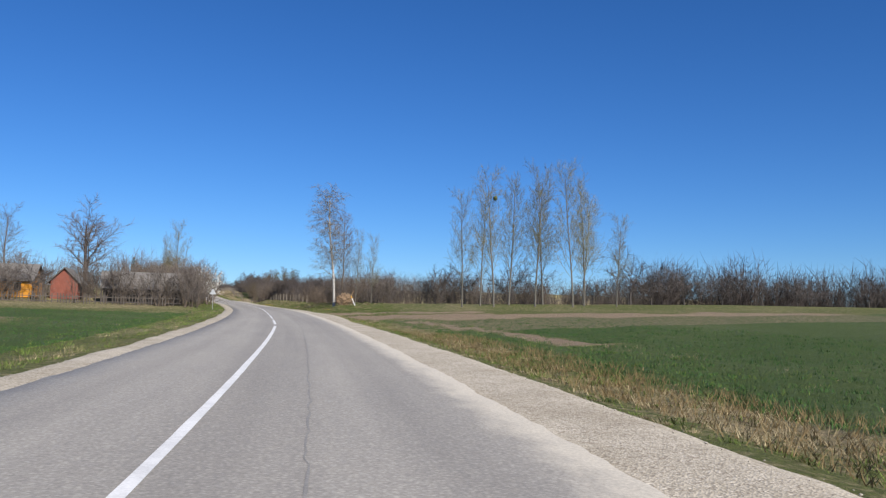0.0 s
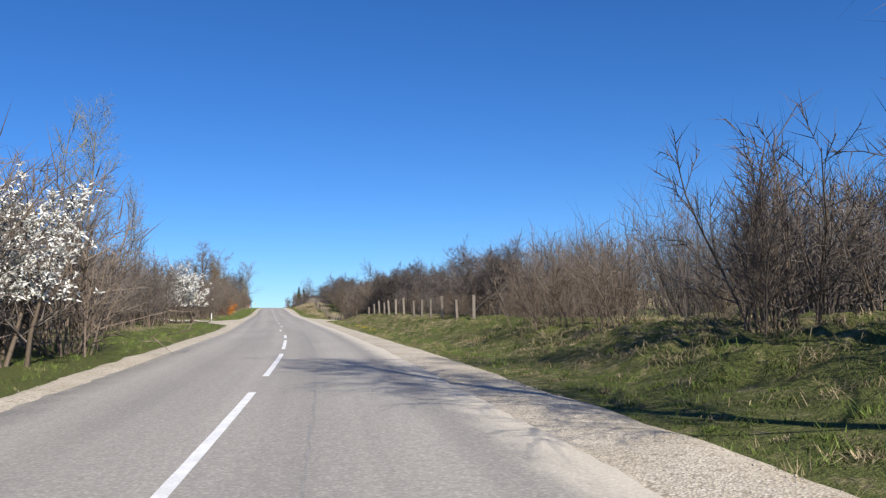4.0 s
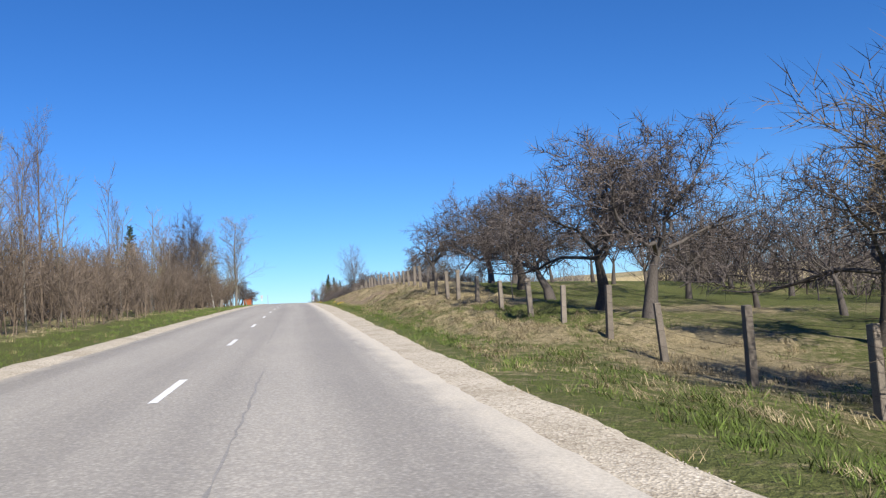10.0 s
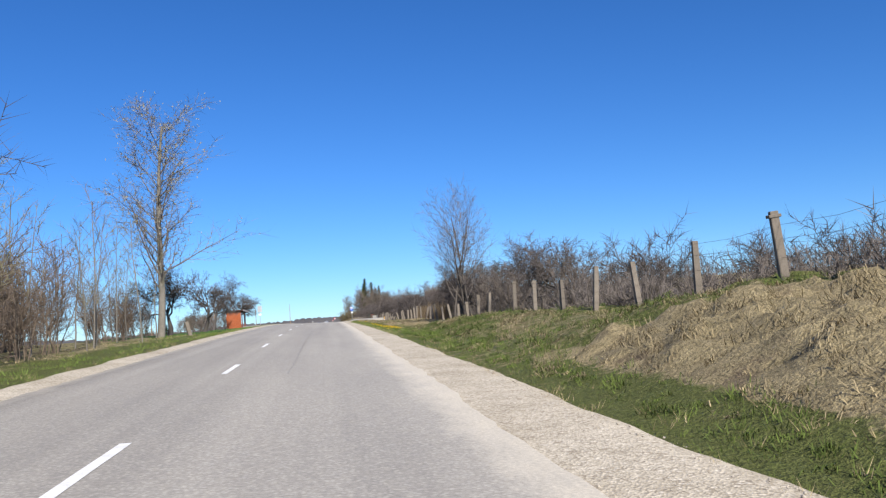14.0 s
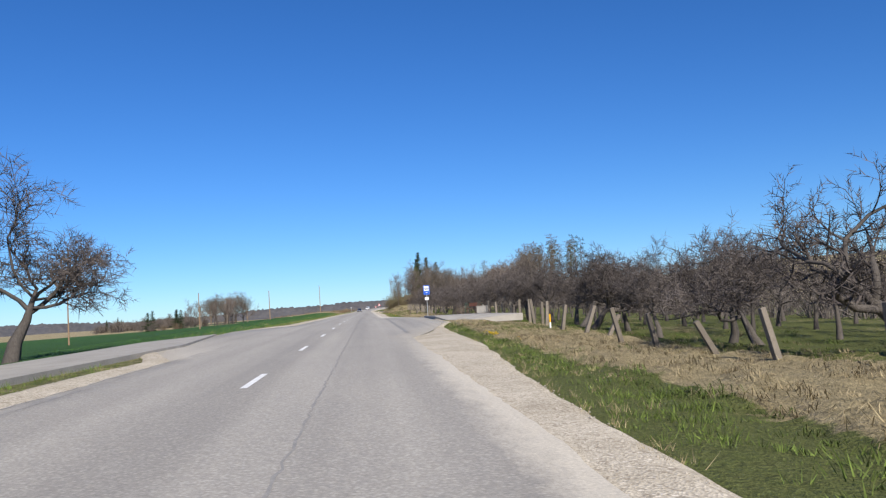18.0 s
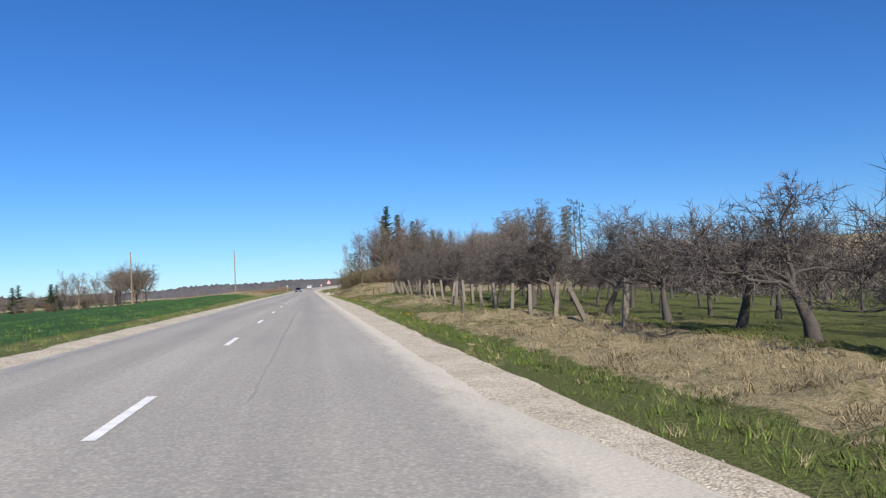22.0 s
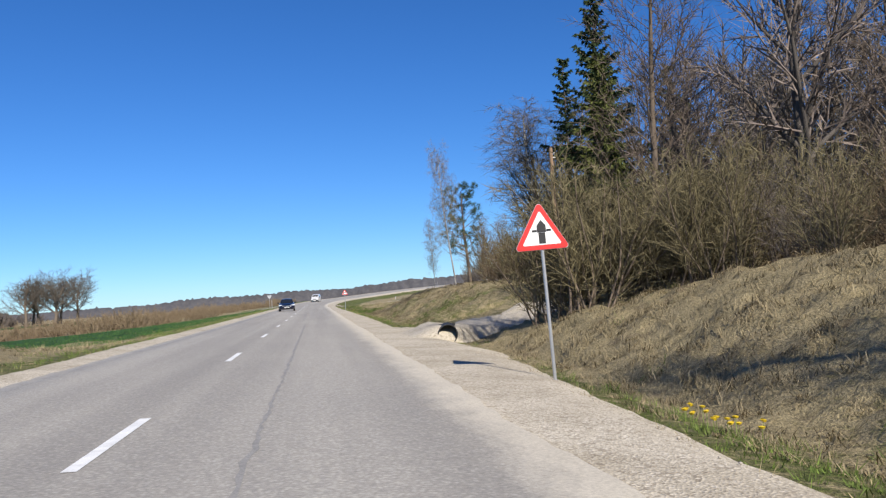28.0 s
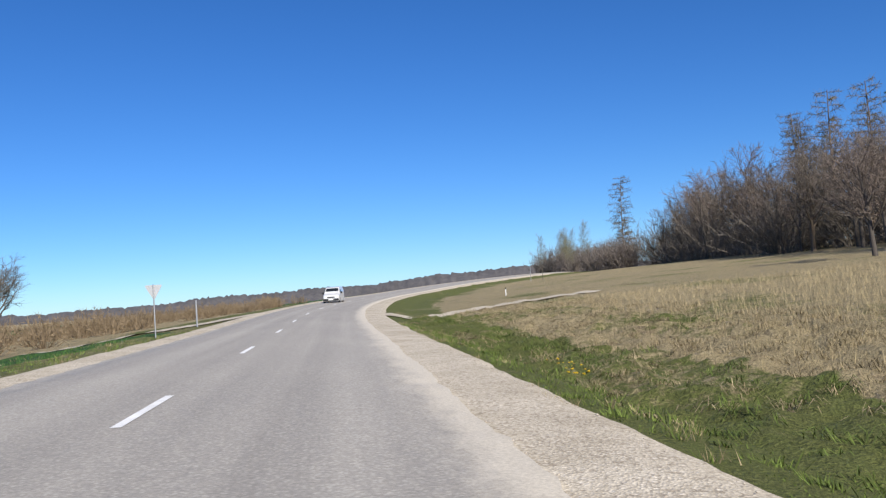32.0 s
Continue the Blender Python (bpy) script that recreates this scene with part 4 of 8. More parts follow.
def clump_mesh(name, centres, n, size, rnd, material, flat=1.0, slim=0.16):
    """Small upright spikes round many centres: needles, petals, leaves."""
    c = np.repeat(np.asarray(centres, float), n, 0)
    d = rnd.normal(size=c.shape) * [1, 1, flat]
    d /= np.linalg.norm(d, axis=1)[:, None]
    a = c + d * size * rnd.uniform(0.0, 0.4, (len(c), 1))
    b = c + d * size * rnd.uniform(0.6, 1.1, (len(c), 1))
    return twigs(name, [], np.concatenate([a, b, np.full((len(c), 1), size * slim), np.zeros((len(c), 1))], 1), material)


def conifer_proto(seed, height, width, bark, needle, name, label, bare=0.08, boughs=150, droop=-0.2, gap=0.0):
    rnd = np.random.default_rng(seed)
    trunk = [([(0, 0, height * i / 8 - 0.1) for i in range(9)], [0.16 * height / 12 * (1 - i / 8.2) for i in range(9)])]
    fine = []
    for k in range(boughs):
        f = bare + (1 - bare) * (k + rnd.uniform()) / boughs
        z = f * height
        ln = width * (1 - f) ** 0.75 * rnd.uniform(0.45, 1.15) * (0.8 + 0.3 * math.sin(k * 0.37 + seed)) + 0.3
        if rnd.uniform() < gap:
            continue
        t = k * 2.4 + rnd.uniform(-0.5, 0.5)
        d = np.array([math.cos(t), math.sin(t), droop + rnd.uniform(-0.15, 0.15) + 0.5 * f])
        p = np.array([0, 0, z])
        m = max(4, int(ln * 6))
        for i in range(m):
            g = (i + 0.4) / m
            q = p + d * ln * g + np.array([0, 0, 0.15 * ln * g * g])
            for w in range(9):
                e = unit(np.array([d[0], d[1], 0.0]) * rnd.uniform(0.2, 0.9) + np.array([-d[1], d[0], 0]) * rnd.uniform(-1, 1) + np.array([0, 0, rnd.uniform(-1.1, 0.25)]))
                s = rnd.uniform(0.35, 0.7) * (0.65 + 0.35 * (1 - g)) * max(0.5, min(1.2, ln / 1.8))
                fine.append((*q, *(q + e * s), 0.075, 0.0))
        trunk.append(([p, p + d * ln * 0.5, p + d * ln], [0.035, 0.02, 0.008]))
    return {"name": name, "label": label, "category": "tree", "tall": height, "trunk": sweep("trunk", trunk, 6, bark), "crown": twigs("crown", [], fine, needle)}


def pine_proto(seed, height, bark, needle, name, label, width=0.24, bare=0.3):
    rnd = np.random.default_rng(seed)
    out = [[], [], []]
    grow(rnd, out, np.array([0, 0, -0.1]), np.array([0, 0, 1.0]), height, height * 0.012 + 0.05, 0, [(8, .03, .02, 26, bare, 68, 12, width, .4), (4, .12, .08, 6, .35, 45, 18, .45, .5), (2, .12, .12, 0, 0, 0, 0, 0, 0)])
    tips = np.array([s[0][-1] for s in out[2]] + [s[0][-1] for s in out[1]])
    return {"name": name, "label": label, "category": "tree", "tall": height, "trunk": sweep("trunk", [s for lv in out for s in lv], 5, bark),
            "crown": clump_mesh("crown", tips, 42, 0.26, rnd, needle, 1.0, 0.05)}


FIRST = {}
BENT = False


def plant(proto, x, y, turn=0.0, size=1.0, wide=None, sink=0.0, group="", label="", tilt=0.0):
    """Sets a tree (one more copy of its kind) on the ground."""
    if BENT:
        x, y = bent(x, y)
    at = Matrix.LocRotScale((x, y, ground_z(x, y) - sink), Euler((tilt, 0, turn)), (wide or size, wide or size, size))
    key = id(proto)
    if key in FIRST:
        s = FIRST[key].scale
        return tagged(copy_thing(FIRST[key], at @ Matrix.Diagonal((1 / s.x, 1 / s.y, 1 / s.z, 1))), label, group=group)
    ob = thing(proto["name"], proto["label"], proto["category"])
    for k in ("trunk", "crown", "blossom", "leaves"):
        if k in proto:
            tagged(part("stem" if k == "trunk" and "shrub" in proto["category"] else k, proto[k], None, ob), kind="stuff" if "shrub" in proto["category"] or k != "trunk" else "")
    FIRST[key] = ob
    ob.matrix_basis = at
    return tagged(ob, label, group=group)


def tall(proto, x, y, height, turn=0.0, wide=1.0, **more):
    """Sets a tree of a known height; wide: how broad beside its usual shape."""
    s = height / proto["tall"]
    return plant(proto, x, y, turn, s, s * wide, **more)


APPLES = [tree_proto("apple", 11 + i, 2.05, 0.21, BARK, TWIG_APPLE, "apple_tree", "old bare apple tree with gnarled grey limbs in rough grass", "tree", lean=(-0.2, 0.15, 0.3, 0.0, 0.1, -0.12)[i], fat=1.3) for i in range(6)]
OLD_APPLES = [tree_proto("apple_old", 21 + i, 2.6, 0.28, BARK, TWIG_DARK, "apple_tree", "dark half-dead apple tree with few contorted limbs", "tree", lean=(0.12, -0.25)[i], fat=1.5) for i in range(2)]
DARK_BROADS = [tree_proto("broad", 107 + i, 10.5, 0.28, BARK, TWIG_DARK, "bare_tree", "dark leafless tree with a dense upswept crown", "tree", fat=2.4) for i in range(2)]
ROUND_BUSH = tree_proto("bush", 171, 5.2, 0.04, BARK_BROWN, TWIG_BUSH, "willow_shrub", "big round willow bush of countless fine brown rods", "shrub", stems=16, fat=1.1, stem_tilt=(0.05, 0.62))
FAR_APPLES = [tree_proto("apple_far", 31 + i, 2.05, 0.18, BARK, TWIG_APPLE, "apple_tree", "bare grey apple tree deep in the orchard", "tree", fat=2.4) for i in range(4)]
SHRUBS = [tree_proto("shrub", 51 + i, 4.2, 0.035, BARK_BROWN, TWIG_GREY, "thicket_shrub", "leafless grey-brown shrub with many thin stems", "shrub", stems=9, fat=1.25) for i in range(4)]
BROWN_SHRUBS = [tree_proto("shrub", 61 + i, 4.6, 0.032, BARK_BROWN, TWIG_BROWN, "thicket_shrub", "leafless reddish-brown shrub with upright rods", "shrub", stems=10, fat=1.25, stem_tilt=(0.03, 0.4)) for i in range(4)]
BUD_SHRUBS = [tree_proto("shrub", 71 + i, 3.6, 0.035, BARK_BROWN, TWIG_OCHRE, "willow_shrub", "rounded ochre willow shrub before leaf", "shrub", stems=20, fat=1.1, stem_tilt=(0.05, 0.8)) for i in range(2)]
OLIVE_SHRUBS = [tree_proto("shrub", 75 + i, 4.4, 0.035, BARK_BROWN, TWIG_OLIVE, "thicket_shrub", "dense olive-brown shrub with swelling buds on the bank", "shrub", stems=16, fat=1.3, stem_tilt=(0.05, 0.55)) for i in range(2)]
POPLARS = [tree_proto("poplar", 81 + i, 14.0, 0.13, BARK_PALE, TWIG_BUD, "poplar_tree", "tall slim poplar with pale trunk and first buds", "tree", fat=1.8, lean=(0.03, -0.05, 0.08)[i]) for i in range(3)]
BARE_TALL = [tree_proto("poplar", 85 + i, 13.0, 0.16, BARK_BROWN, TWIG_BROWN, "bare_tree", "tall leafless tree with brown upswept twigs", "tree", fat=1.6) for i in range(2)]
GREY_TALL = tree_proto("ash", 188, 10.5, 0.13, BARK, TWIG_GREY, "bare_tree", "leafless tree with several upswept grey stems", "tree", stems=3, fat=1.25, stem_tilt=(0.04, 0.2))
BIRCHES = [tree_proto("birch", 91 + i, 13.5, 0.135, BIRCH, TWIG_BIRCH, "birch_tree", "white-barked birch with hanging olive-brown twigs", "tree", fat=1.25, lean=(0.02, -0.06)[i]) for i in range(2)]
BROADS = [tree_proto("broad", 101 + i, 10.5, 0.34, BARK_BROWN, TWIG_WOOD, "bare_tree", "broad leafless tree with a dense brown crown", "tree", fat=2.6) for i in range(2)]
GREY_BROADS = [tree_proto("broad", 105 + i, 10.5, 0.30, BARK, TWIG_PURPLE, "bare_tree", "broad leafless tree with a purple-grey crown", "tree", fat=2.6) for i in range(2)]
SAPLINGS = [tree_proto("sapling", 111 + i, 7.5, 0.05, BARK_PALE, (TWIG_BUD, TWIG_GREY)[i % 2], "sapling", "thin pale sapling with sparse twigs", "tree", fat=1.4) for i in range(3)]
LARCHES = [tree_proto("larch", 121 + i, 20.0, 0.22, BARK_BROWN, TWIG_BUD_BROWN, "larch_tree", "bare larch with level brown branches", "tree", fat=4.5) for i in range(2)]
SPRUCES = [conifer_proto(131 + i, 12.0, (2.8, 2.2)[i], BARK_BROWN, NEEDLE, "spruce_tree", "dark green spruce with drooping boughs", boughs=(150, 130)[i], gap=(0.08, 0.2)[i]) for i in range(2)]
OLIVE_SPRUCE = conifer_proto(137, 11.0, 2.6, BARK_BROWN, NEEDLE_OLIVE, "spruce_tree", "olive-green spruce sunlit at the wood's edge", boughs=170)
PINE = pine_proto(141, 6.5, BARK_BROWN, NEEDLE_BLUE, "pine_tree", "young blue-green pine on the bank")
TALL_PINE = pine_proto(143, 13.0, BARK_BROWN, NEEDLE, "pine_tree", "tall dark pine with a ragged crown", 0.16, 0.35)
ORANGE = tree_proto("shrub", 151, 2.1, 0.02, BARK_BROWN, TWIG_ORANGE, "willow_bush", "low rounded bush of bright orange rods", "shrub", stems=22, fat=1.5, stem_tilt=(0.02, 0.7))
ORANGE["trunk"].materials[0] = TWIG_ORANGE
FLOWERING = tree_proto("shrub", 155, 4.2, 0.05, BARK_BROWN, TWIG_GREY, "blossom_bush", "wild plum bush covered in white blossom", "shrub", stems=8, fat=1.3, stem_tilt=(0.03, 0.35))
_rb = np.random.default_rng(5)
_tips = np.empty((len(FLOWERING["crown"].vertices), 3))
FLOWERING["crown"].vertices.foreach_get("co", _tips.ravel())
_tips = _tips[_rb.integers(0, len(_tips), 3600)]
FLOWERING["blossom"] = clump_mesh("blossom", _tips[(_tips[:, 2] > 1.2)], 4, 0.14, _rb, BLOSSOM)
WILLOW = tree_proto("broad_near", 161, 9.5, 0.40, BARK_BROWN, TWIG_OCHRE, "willow_tree", "big bare willow with ochre twigs above the thicket", "tree", fat=1.7)
CATKIN = tree_proto("poplar", 165, 16.0, 0.2, BARK_PALE, TWIG_GREY, "aspen_tree", "tall aspen hung with yellow-green catkins", "tree", fat=1.4)
_tips = np.empty((len(CATKIN["crown"].vertices), 3))
CATKIN["crown"].vertices.foreach_get("co", _tips.ravel())
CATKIN["leaves"] = clump_mesh("leaves", _tips[_rb.integers(0, len(_tips), 2600)], 2, 0.16, _rb, TWIG_CATKIN, 2.0)


def mass(name, label, category, places, lo, hi, seed, twig, spread=0.5, rods=46, kids=12, rad=0.02):
    """Far thicket or wood as one thing: many upright rods with spiky side twigs."""
    rnd = np.random.default_rng(seed)
    pl = np.asarray([bent(*p) for p in places] if BENT else places, float)
    h = lo + (hi - lo) * np.clip(0.5 + 0.7 * lumps(pl[:, 0] * 0.21, pl[:, 1] * 0.13) + rnd.normal(size=len(pl)) * 0.16, 0, 1)
    base = np.repeat(np.concatenate([pl, land_z(pl[:, 0], pl[:, 1])[:, None] - 0.1], 1), rods, 0)
    hh = np.repeat(h, rods)
    n = len(base)
    t, tilt = rnd.uniform(0, 6.283, n), np.abs(rnd.normal(size=n)) * spread
    start = base + np.stack([np.cos(t), np.sin(t), 0 * t], 1) * (rnd.uniform(0, 0.25, n) * hh)[:, None]
    length = hh * np.minimum(rnd.uniform(0.55, 1.1, n), 0.97)
    d = np.stack([np.cos(t) * np.sin(tilt), np.sin(t) * np.sin(tilt), np.cos(tilt)], 1)
    tip = start + d * length[:, None]
    spikes = [np.concatenate([start, tip, np.full((n, 1), rad * 1.6), np.zeros((n, 1))], 1)]
    for k in range(kids):
        f = rnd.uniform(0.25, 0.95, n)
        p = start + d * (length * f)[:, None]
        e = d + rnd.normal(size=(n, 3)) * 0.55
        e /= np.linalg.norm(e, axis=1)[:, None]
        q = p + e * (hh * rnd.uniform(0.12, 0.3, n))[:, None]
        spikes.append(np.concatenate([p, q, np.full((n, 1), rad), np.zeros((n, 1))], 1))
    return tagged(new(name, twigs(name, [], np.concatenate(spikes), twig)), label, category, kind="stuff")


# ------------------------------------------------------------ planting, stretch by stretch
rp = random.Random(42)


def jit(v):
    return rp.uniform(-v, v)


def row(protos, places, lo, hi, group="", wide=(0.9, 1.1), sink=0.0):
    for x, y in places:
        s = rp.uniform(lo, hi)
        plant(rp.choice(protos), x, y, rp.uniform(0, 6.28), s, s * rp.uniform(*wide), sink, group)


def row_h(protos, places, lo, hi, group="", wide=(0.9, 1.1)):
    for x, y in places:
        tall(rp.choice(protos), x, y, rp.uniform(lo, hi), rp.uniform(0, 6.28), rp.uniform(*wide), group=group)


def bent(x, y):
    """A place given along the axes of the first field, which lie 3.3 degrees askew."""
    dx, dy, c, q = x + 0.49, y - 87.53, math.cos(radians(3.3)), math.sin(radians(3.3))
    return dx * c + dy * q - 1.59, dy * c - dx * q + 87.53


# first field: the birch by the road, poplars at the field's end, hedges behind
BENT = True
plant(BIRCHES[0], 6.93, 102.4, 0.4, 1.05, 1.25)
tall(FAR_APPLES[1], 50.6, 110.3, 8.5, 0.6, 1.0, label="round dark leafless tree at the field's edge")
tall(BARE_TALL[0], 8.6, 108.5, 12.0, 1.0, 0.9, tilt=0.03)
row(POPLARS, [(10.2, 106.5), (12.4, 107.5)], 0.56, 0.62, "young poplars behind the birch", (0.6, 0.7))
for x, y, s in ((20.7, 94.3, 0.86), (23.6, 96.5, 0.9), (24.9, 95.3, 1.05), (27.6, 97.6, 1.0), (30.2, 95.5, 1.08), (32.6, 99.0, 1.0), (34.9, 95.0, 1.12), (37.4, 97.2, 1.05), (38.9, 101, 0.9), (41.2, 96.0, 0.72)):
    plant(POPLARS[rp.randrange(3)], x, y, rp.uniform(0, 6), s, s * 0.85, group="poplars at the field's end")
row(SHRUBS + BROWN_SHRUBS, [(8.5 + i * 1.7, 109 + jit(2.0)) for i in range(9)], 0.6, 0.9, "hedge behind the birch")
row(SHRUBS, [(9 + i * 3.6 + jit(1), 118 + jit(3)) for i in range(14)], 0.9, 1.25, "hedge along the field")
mass("field_hedge", "long dense grey-brown hedge beyond the field", "hedge", [(14 + i * 1.6 + jit(1), 124 + jit(5) + i * 0.12) for i in range(32)], 4.0, 5.8, 901, TWIG_GREY, rods=60)
mass("field_hedge", "tall dense grey-brown hedge beyond the field", "hedge", [(64 + i * 1.6 + jit(1), 128 + jit(6)) for i in range(80)], 8.0, 11.5, 921, TWIG_APPLE, rods=60, rad=0.034)
row_h(FAR_APPLES, [(16 + i * 6.0 + jit(2), 116 + jit(3)) for i in range(18)], 5.0, 6.8, "orchard behind the field")
row(SHRUBS + BROWN_SHRUBS, [(22 + i * 2.4, 101 + jit(1.5)) for i in range(10)], 0.35, 0.6, "scrub under the poplars")
# the farm to the left of the bend
tall(GREY_BROADS[0], -31.4, 175.8, 17.6, 0.5, 1.25, label="tall broad leafless tree above the farm")
plant(BROADS[1], -46.0, 150.0, 1.5, 0.85)
plant(BROADS[0], -56.0, 142.0, 2.5, 0.8)
plant(BARE_TALL[1], -40.0, 150.0, 0.2, 0.9, 1.3)
tall(POPLARS[1], -16.8, 180.0, 13.0, 0.2, 0.6)
row_h(BROWN_SHRUBS + SHRUBS, [(-66 + i * 3.4 + jit(1), 112.5 + jit(1.5)) for i in range(11)], 4.0, 6.0, "garden scrub by the farm")
row_h(FAR_APPLES, [(-60, 116), (-50, 113.5), (-44, 117), (-20.5, 112), (-28.5, 113)], 5.0, 6.5, "fruit trees by the farm")
plant(SAPLINGS[0], -14.5, 152.0, 0.8, 1.1)
mass("farm_thicket", "dense leafless thicket behind the farm", "thicket", [(-75 + i * 1.3 + jit(1), 126 + jit(5)) for i in range(52)], 4.5, 7.5, 902, TWIG_BROWN)
row(SHRUBS, [(-60 + i * 4.2 + jit(1), 110.8 + jit(0.8)) for i in range(12)], 0.8, 1.2, "garden scrub by the farm")
row(SHRUBS, [(-9.6, 108.5), (-10.8, 110.5), (-10.0, 113), (-9.6, 116), (-12.5, 109.8), (-15.5, 110.0), (-18.5, 110.2), (-9.4, 121), (-10.8, 125), (-9.6, 129), (-12, 119), (-11.5, 133), (-9.8, 136)], 1.15, 1.5, "roadside thicket")
plant(FLOWERING, -8.6, 122.5, 0.3, 1.25, 1.5)
BENT = False
plant(FLOWERING, -8.6, 181.0, 1.3, 1.3, 1.65)
plant(SAPLINGS[2], -10.2, 140, 0.3, 1.25)
plant(POPLARS[0], -11.5, 152, 0.3, 0.85, 0.8)
row(SHRUBS, [(-9.4 + jit(1.0) - (i % 2) * 3, 138 + i * 2.6) for i in range(18)], 1.0, 1.35, "roadside thicket")
# left-hand thicket up the hill
row(SHRUBS + BROWN_SHRUBS, [(-9.6 + jit(1.0) - (i % 2) * 2.6, 204 + i * 2.6) for i in range(12)], 1.1, 1.35, "thicket up the hill")
row(SHRUBS + BROWN_SHRUBS, [(-9.6 + jit(1.0) - (i % 2) * 2.6, 235 + i * 2.6) for i in range(14)], 1.15, 1.45, "thicket up the hill")
row(BROWN_SHRUBS, [(-8.9 + jit(0.8) - (i % 2) * 2.4, 266 + i * 2.6) for i in range(50)], 0.85, 1.15, "thicket up the hill")
mass("hill_thicket", "dense brown leafless thicket up the hill", "thicket", [(-16.5 + jit(3.5), 204 + i * 1.7) for i in range(118)], 4.2, 6.2, 903, TWIG_BROWN)
mass("lower_thicket", "dense grey leafless thicket along the left verge", "thicket", [(-15.5 + jit(2.5), 138 + i * 1.8) for i in range(30)], 4.5, 6.5, 904, TWIG_GREY)
tall(WILLOW, -12.6, 252.7, 12.4, 0.7, 1.15)
row_h(POPLARS + BARE_TALL, [(-11.6, 281), (-12.6, 284.5), (-11.4, 287.5), (-13.0, 291), (-12.0, 295), (-10.8, 298), (-12.6, 301)], 9.0, 11.6, "slim pale trees in the thicket", (0.6, 0.75))
tall(BARE_TALL[0], -12.0, 322.8, 9.3, 1.0, 0.4)
plant(ORANGE, -8.2, 253.0, 0.3, 1.25, 1.5)
row(SAPLINGS, [(-11 + jit(2.0), 275 + i * 5) for i in range(14)], 0.85, 1.25, "thin trees in the thicket")
tall(DARK_BROADS[0], -9.6, 348.5, 11.2, 0.4, 0.62, label="tall dark leafless tree with upswept limbs at the verge")
tall(GREY_BROADS[1], -17.5, 385.0, 13.0, 1.4, 0.7)
tall(SPRUCES[0], -26.4, 407.3, 15.2, 0.2, 0.9)
row_h(BROADS + GREY_BROADS, [(-17.5, 392), (-14.5, 383), (-19.4, 400)], 10.0, 12.5, "broad trees near the hilltop", (0.6, 0.75))
plant(BIRCHES[1], -7.6, 354.0, 0.4, 0.55, 0.4)
plant(BIRCHES[1], -9.0, 366.0, 1.4, 0.7, 0.5)
row(SAPLINGS, [(-9.5 + jit(1.8), 378 + i * 2.4) for i in range(15)], 0.7, 1.0, "pale saplings near the hilltop")
tall(CATKIN, -9.3, 415.1, 17.3, 0.0, 1.5)
tall(DARK_BROADS[1], -13.0, 368.0, 7.8, 0.6, 1.0)
row_h(DARK_BROADS, [(-12.0, 374), (-15.5, 381), (-12.4, 386)], 9.8, 11.5, "broad trees near the hilltop", (0.85, 1.0))
tall(APPLES[3], -11.4, 430.0, 5.8, 0.5, 1.1)
row(BROWN_SHRUBS, [(-13 + jit(1.5), 400 + i * 4) for i in range(8)], 0.7, 0.95, "thicket up the hill")
tall(OLD_APPLES[1], -10.3, 443.0, 6.0, 2.2, 0.72, label="dark gnarled apple tree leaning beside the field")
tall(APPLES[0], -12.5, 467.0, 6.3, 3.6, 0.85, label="dark forked apple tree beside the brick shelter")
tall(APPLES[1], -12.4, 489.5, 7.6, 0.0, 1.2, label="wide bare apple tree behind the bus shelter")
# right-hand side before the crest
row_h(APPLES, [(13.2, 148), (14.5, 155.0), (13.8, 162.0), (15.0, 169), (14.2, 176), (16.5, 181), (19, 172)], 4.3, 5.0, "overgrown fruit trees by the fence", (0.95, 1.1))
row_h(APPLES, [(13.8, 188), (15.2, 193), (13.8, 198.5), (17.5, 199), (18.5, 188)], 5.2, 6.0, "overgrown fruit trees by the fence", (0.9, 1.0))
row(SHRUBS + BROWN_SHRUBS, [(12.6 + jit(0.8), 135 + i * 3.0) for i in range(21)], 0.42, 0.65, "scrub along the fence")
mass("fence_thicket", "dense grey scrub behind the fence", "thicket", [(20 + jit(4.0), 128 + i * 1.35) for i in range(66)], 5.0, 6.6, 905, TWIG_GREY, 0.4, rods=64, rad=0.011)
row(BROWN_SHRUBS, [(9.2 + jit(1.2), 112 + i * 2.3) for i in range(9)], 0.5, 0.75, "scrub along the fence")
row_h(BROWN_SHRUBS + SHRUBS, [(12.9 + jit(0.8), 200 + i * 2.1) for i in range(18)], 4.8, 6.2, "scrub along the fence")
row_h(APPLES, [(14.6, 203), (16.0, 208), (14.4, 213), (16.4, 218), (14.8, 223), (16.6, 229), (14.8, 234)], 6.0, 6.9, "overgrown fruit trees by the fence", (0.8, 0.95))
row(SHRUBS, [(16.5 + jit(1.6), 201 + i * 3.4) for i in range(11)], 0.95, 1.2, "scrub behind the fence")
mass("orchard_thicket", "dense leafless scrub deep in the orchard", "thicket", [(38 + jit(6), 225 + i * 1.6) for i in range(70)], 4.0, 6.0, 906, TWIG_GREY)
tall(ROUND_BUSH, 13.9, 264.0, 6.6, 0.4, 1.1)
tall(APPLES[2], 15.6, 247.5, 6.6, 0.4, 0.9)
plant(BUD_SHRUBS[1], 17.0, 233.0, 1.4, 1.0)
plant(BUD_SHRUBS[0], 13.8, 242.5, 2.4, 0.95)
row_h(APPLES, [(18.2, 256.0), (18.0, 274.0), (14.8, 282.4), (17.6, 312.0)], 6.2, 7.3, "orchard rows")
tall(OLD_APPLES[0], 13.8, 324.0, 5.9, 1.0, 0.85, label="dark spreading apple tree behind the fence on the bank")
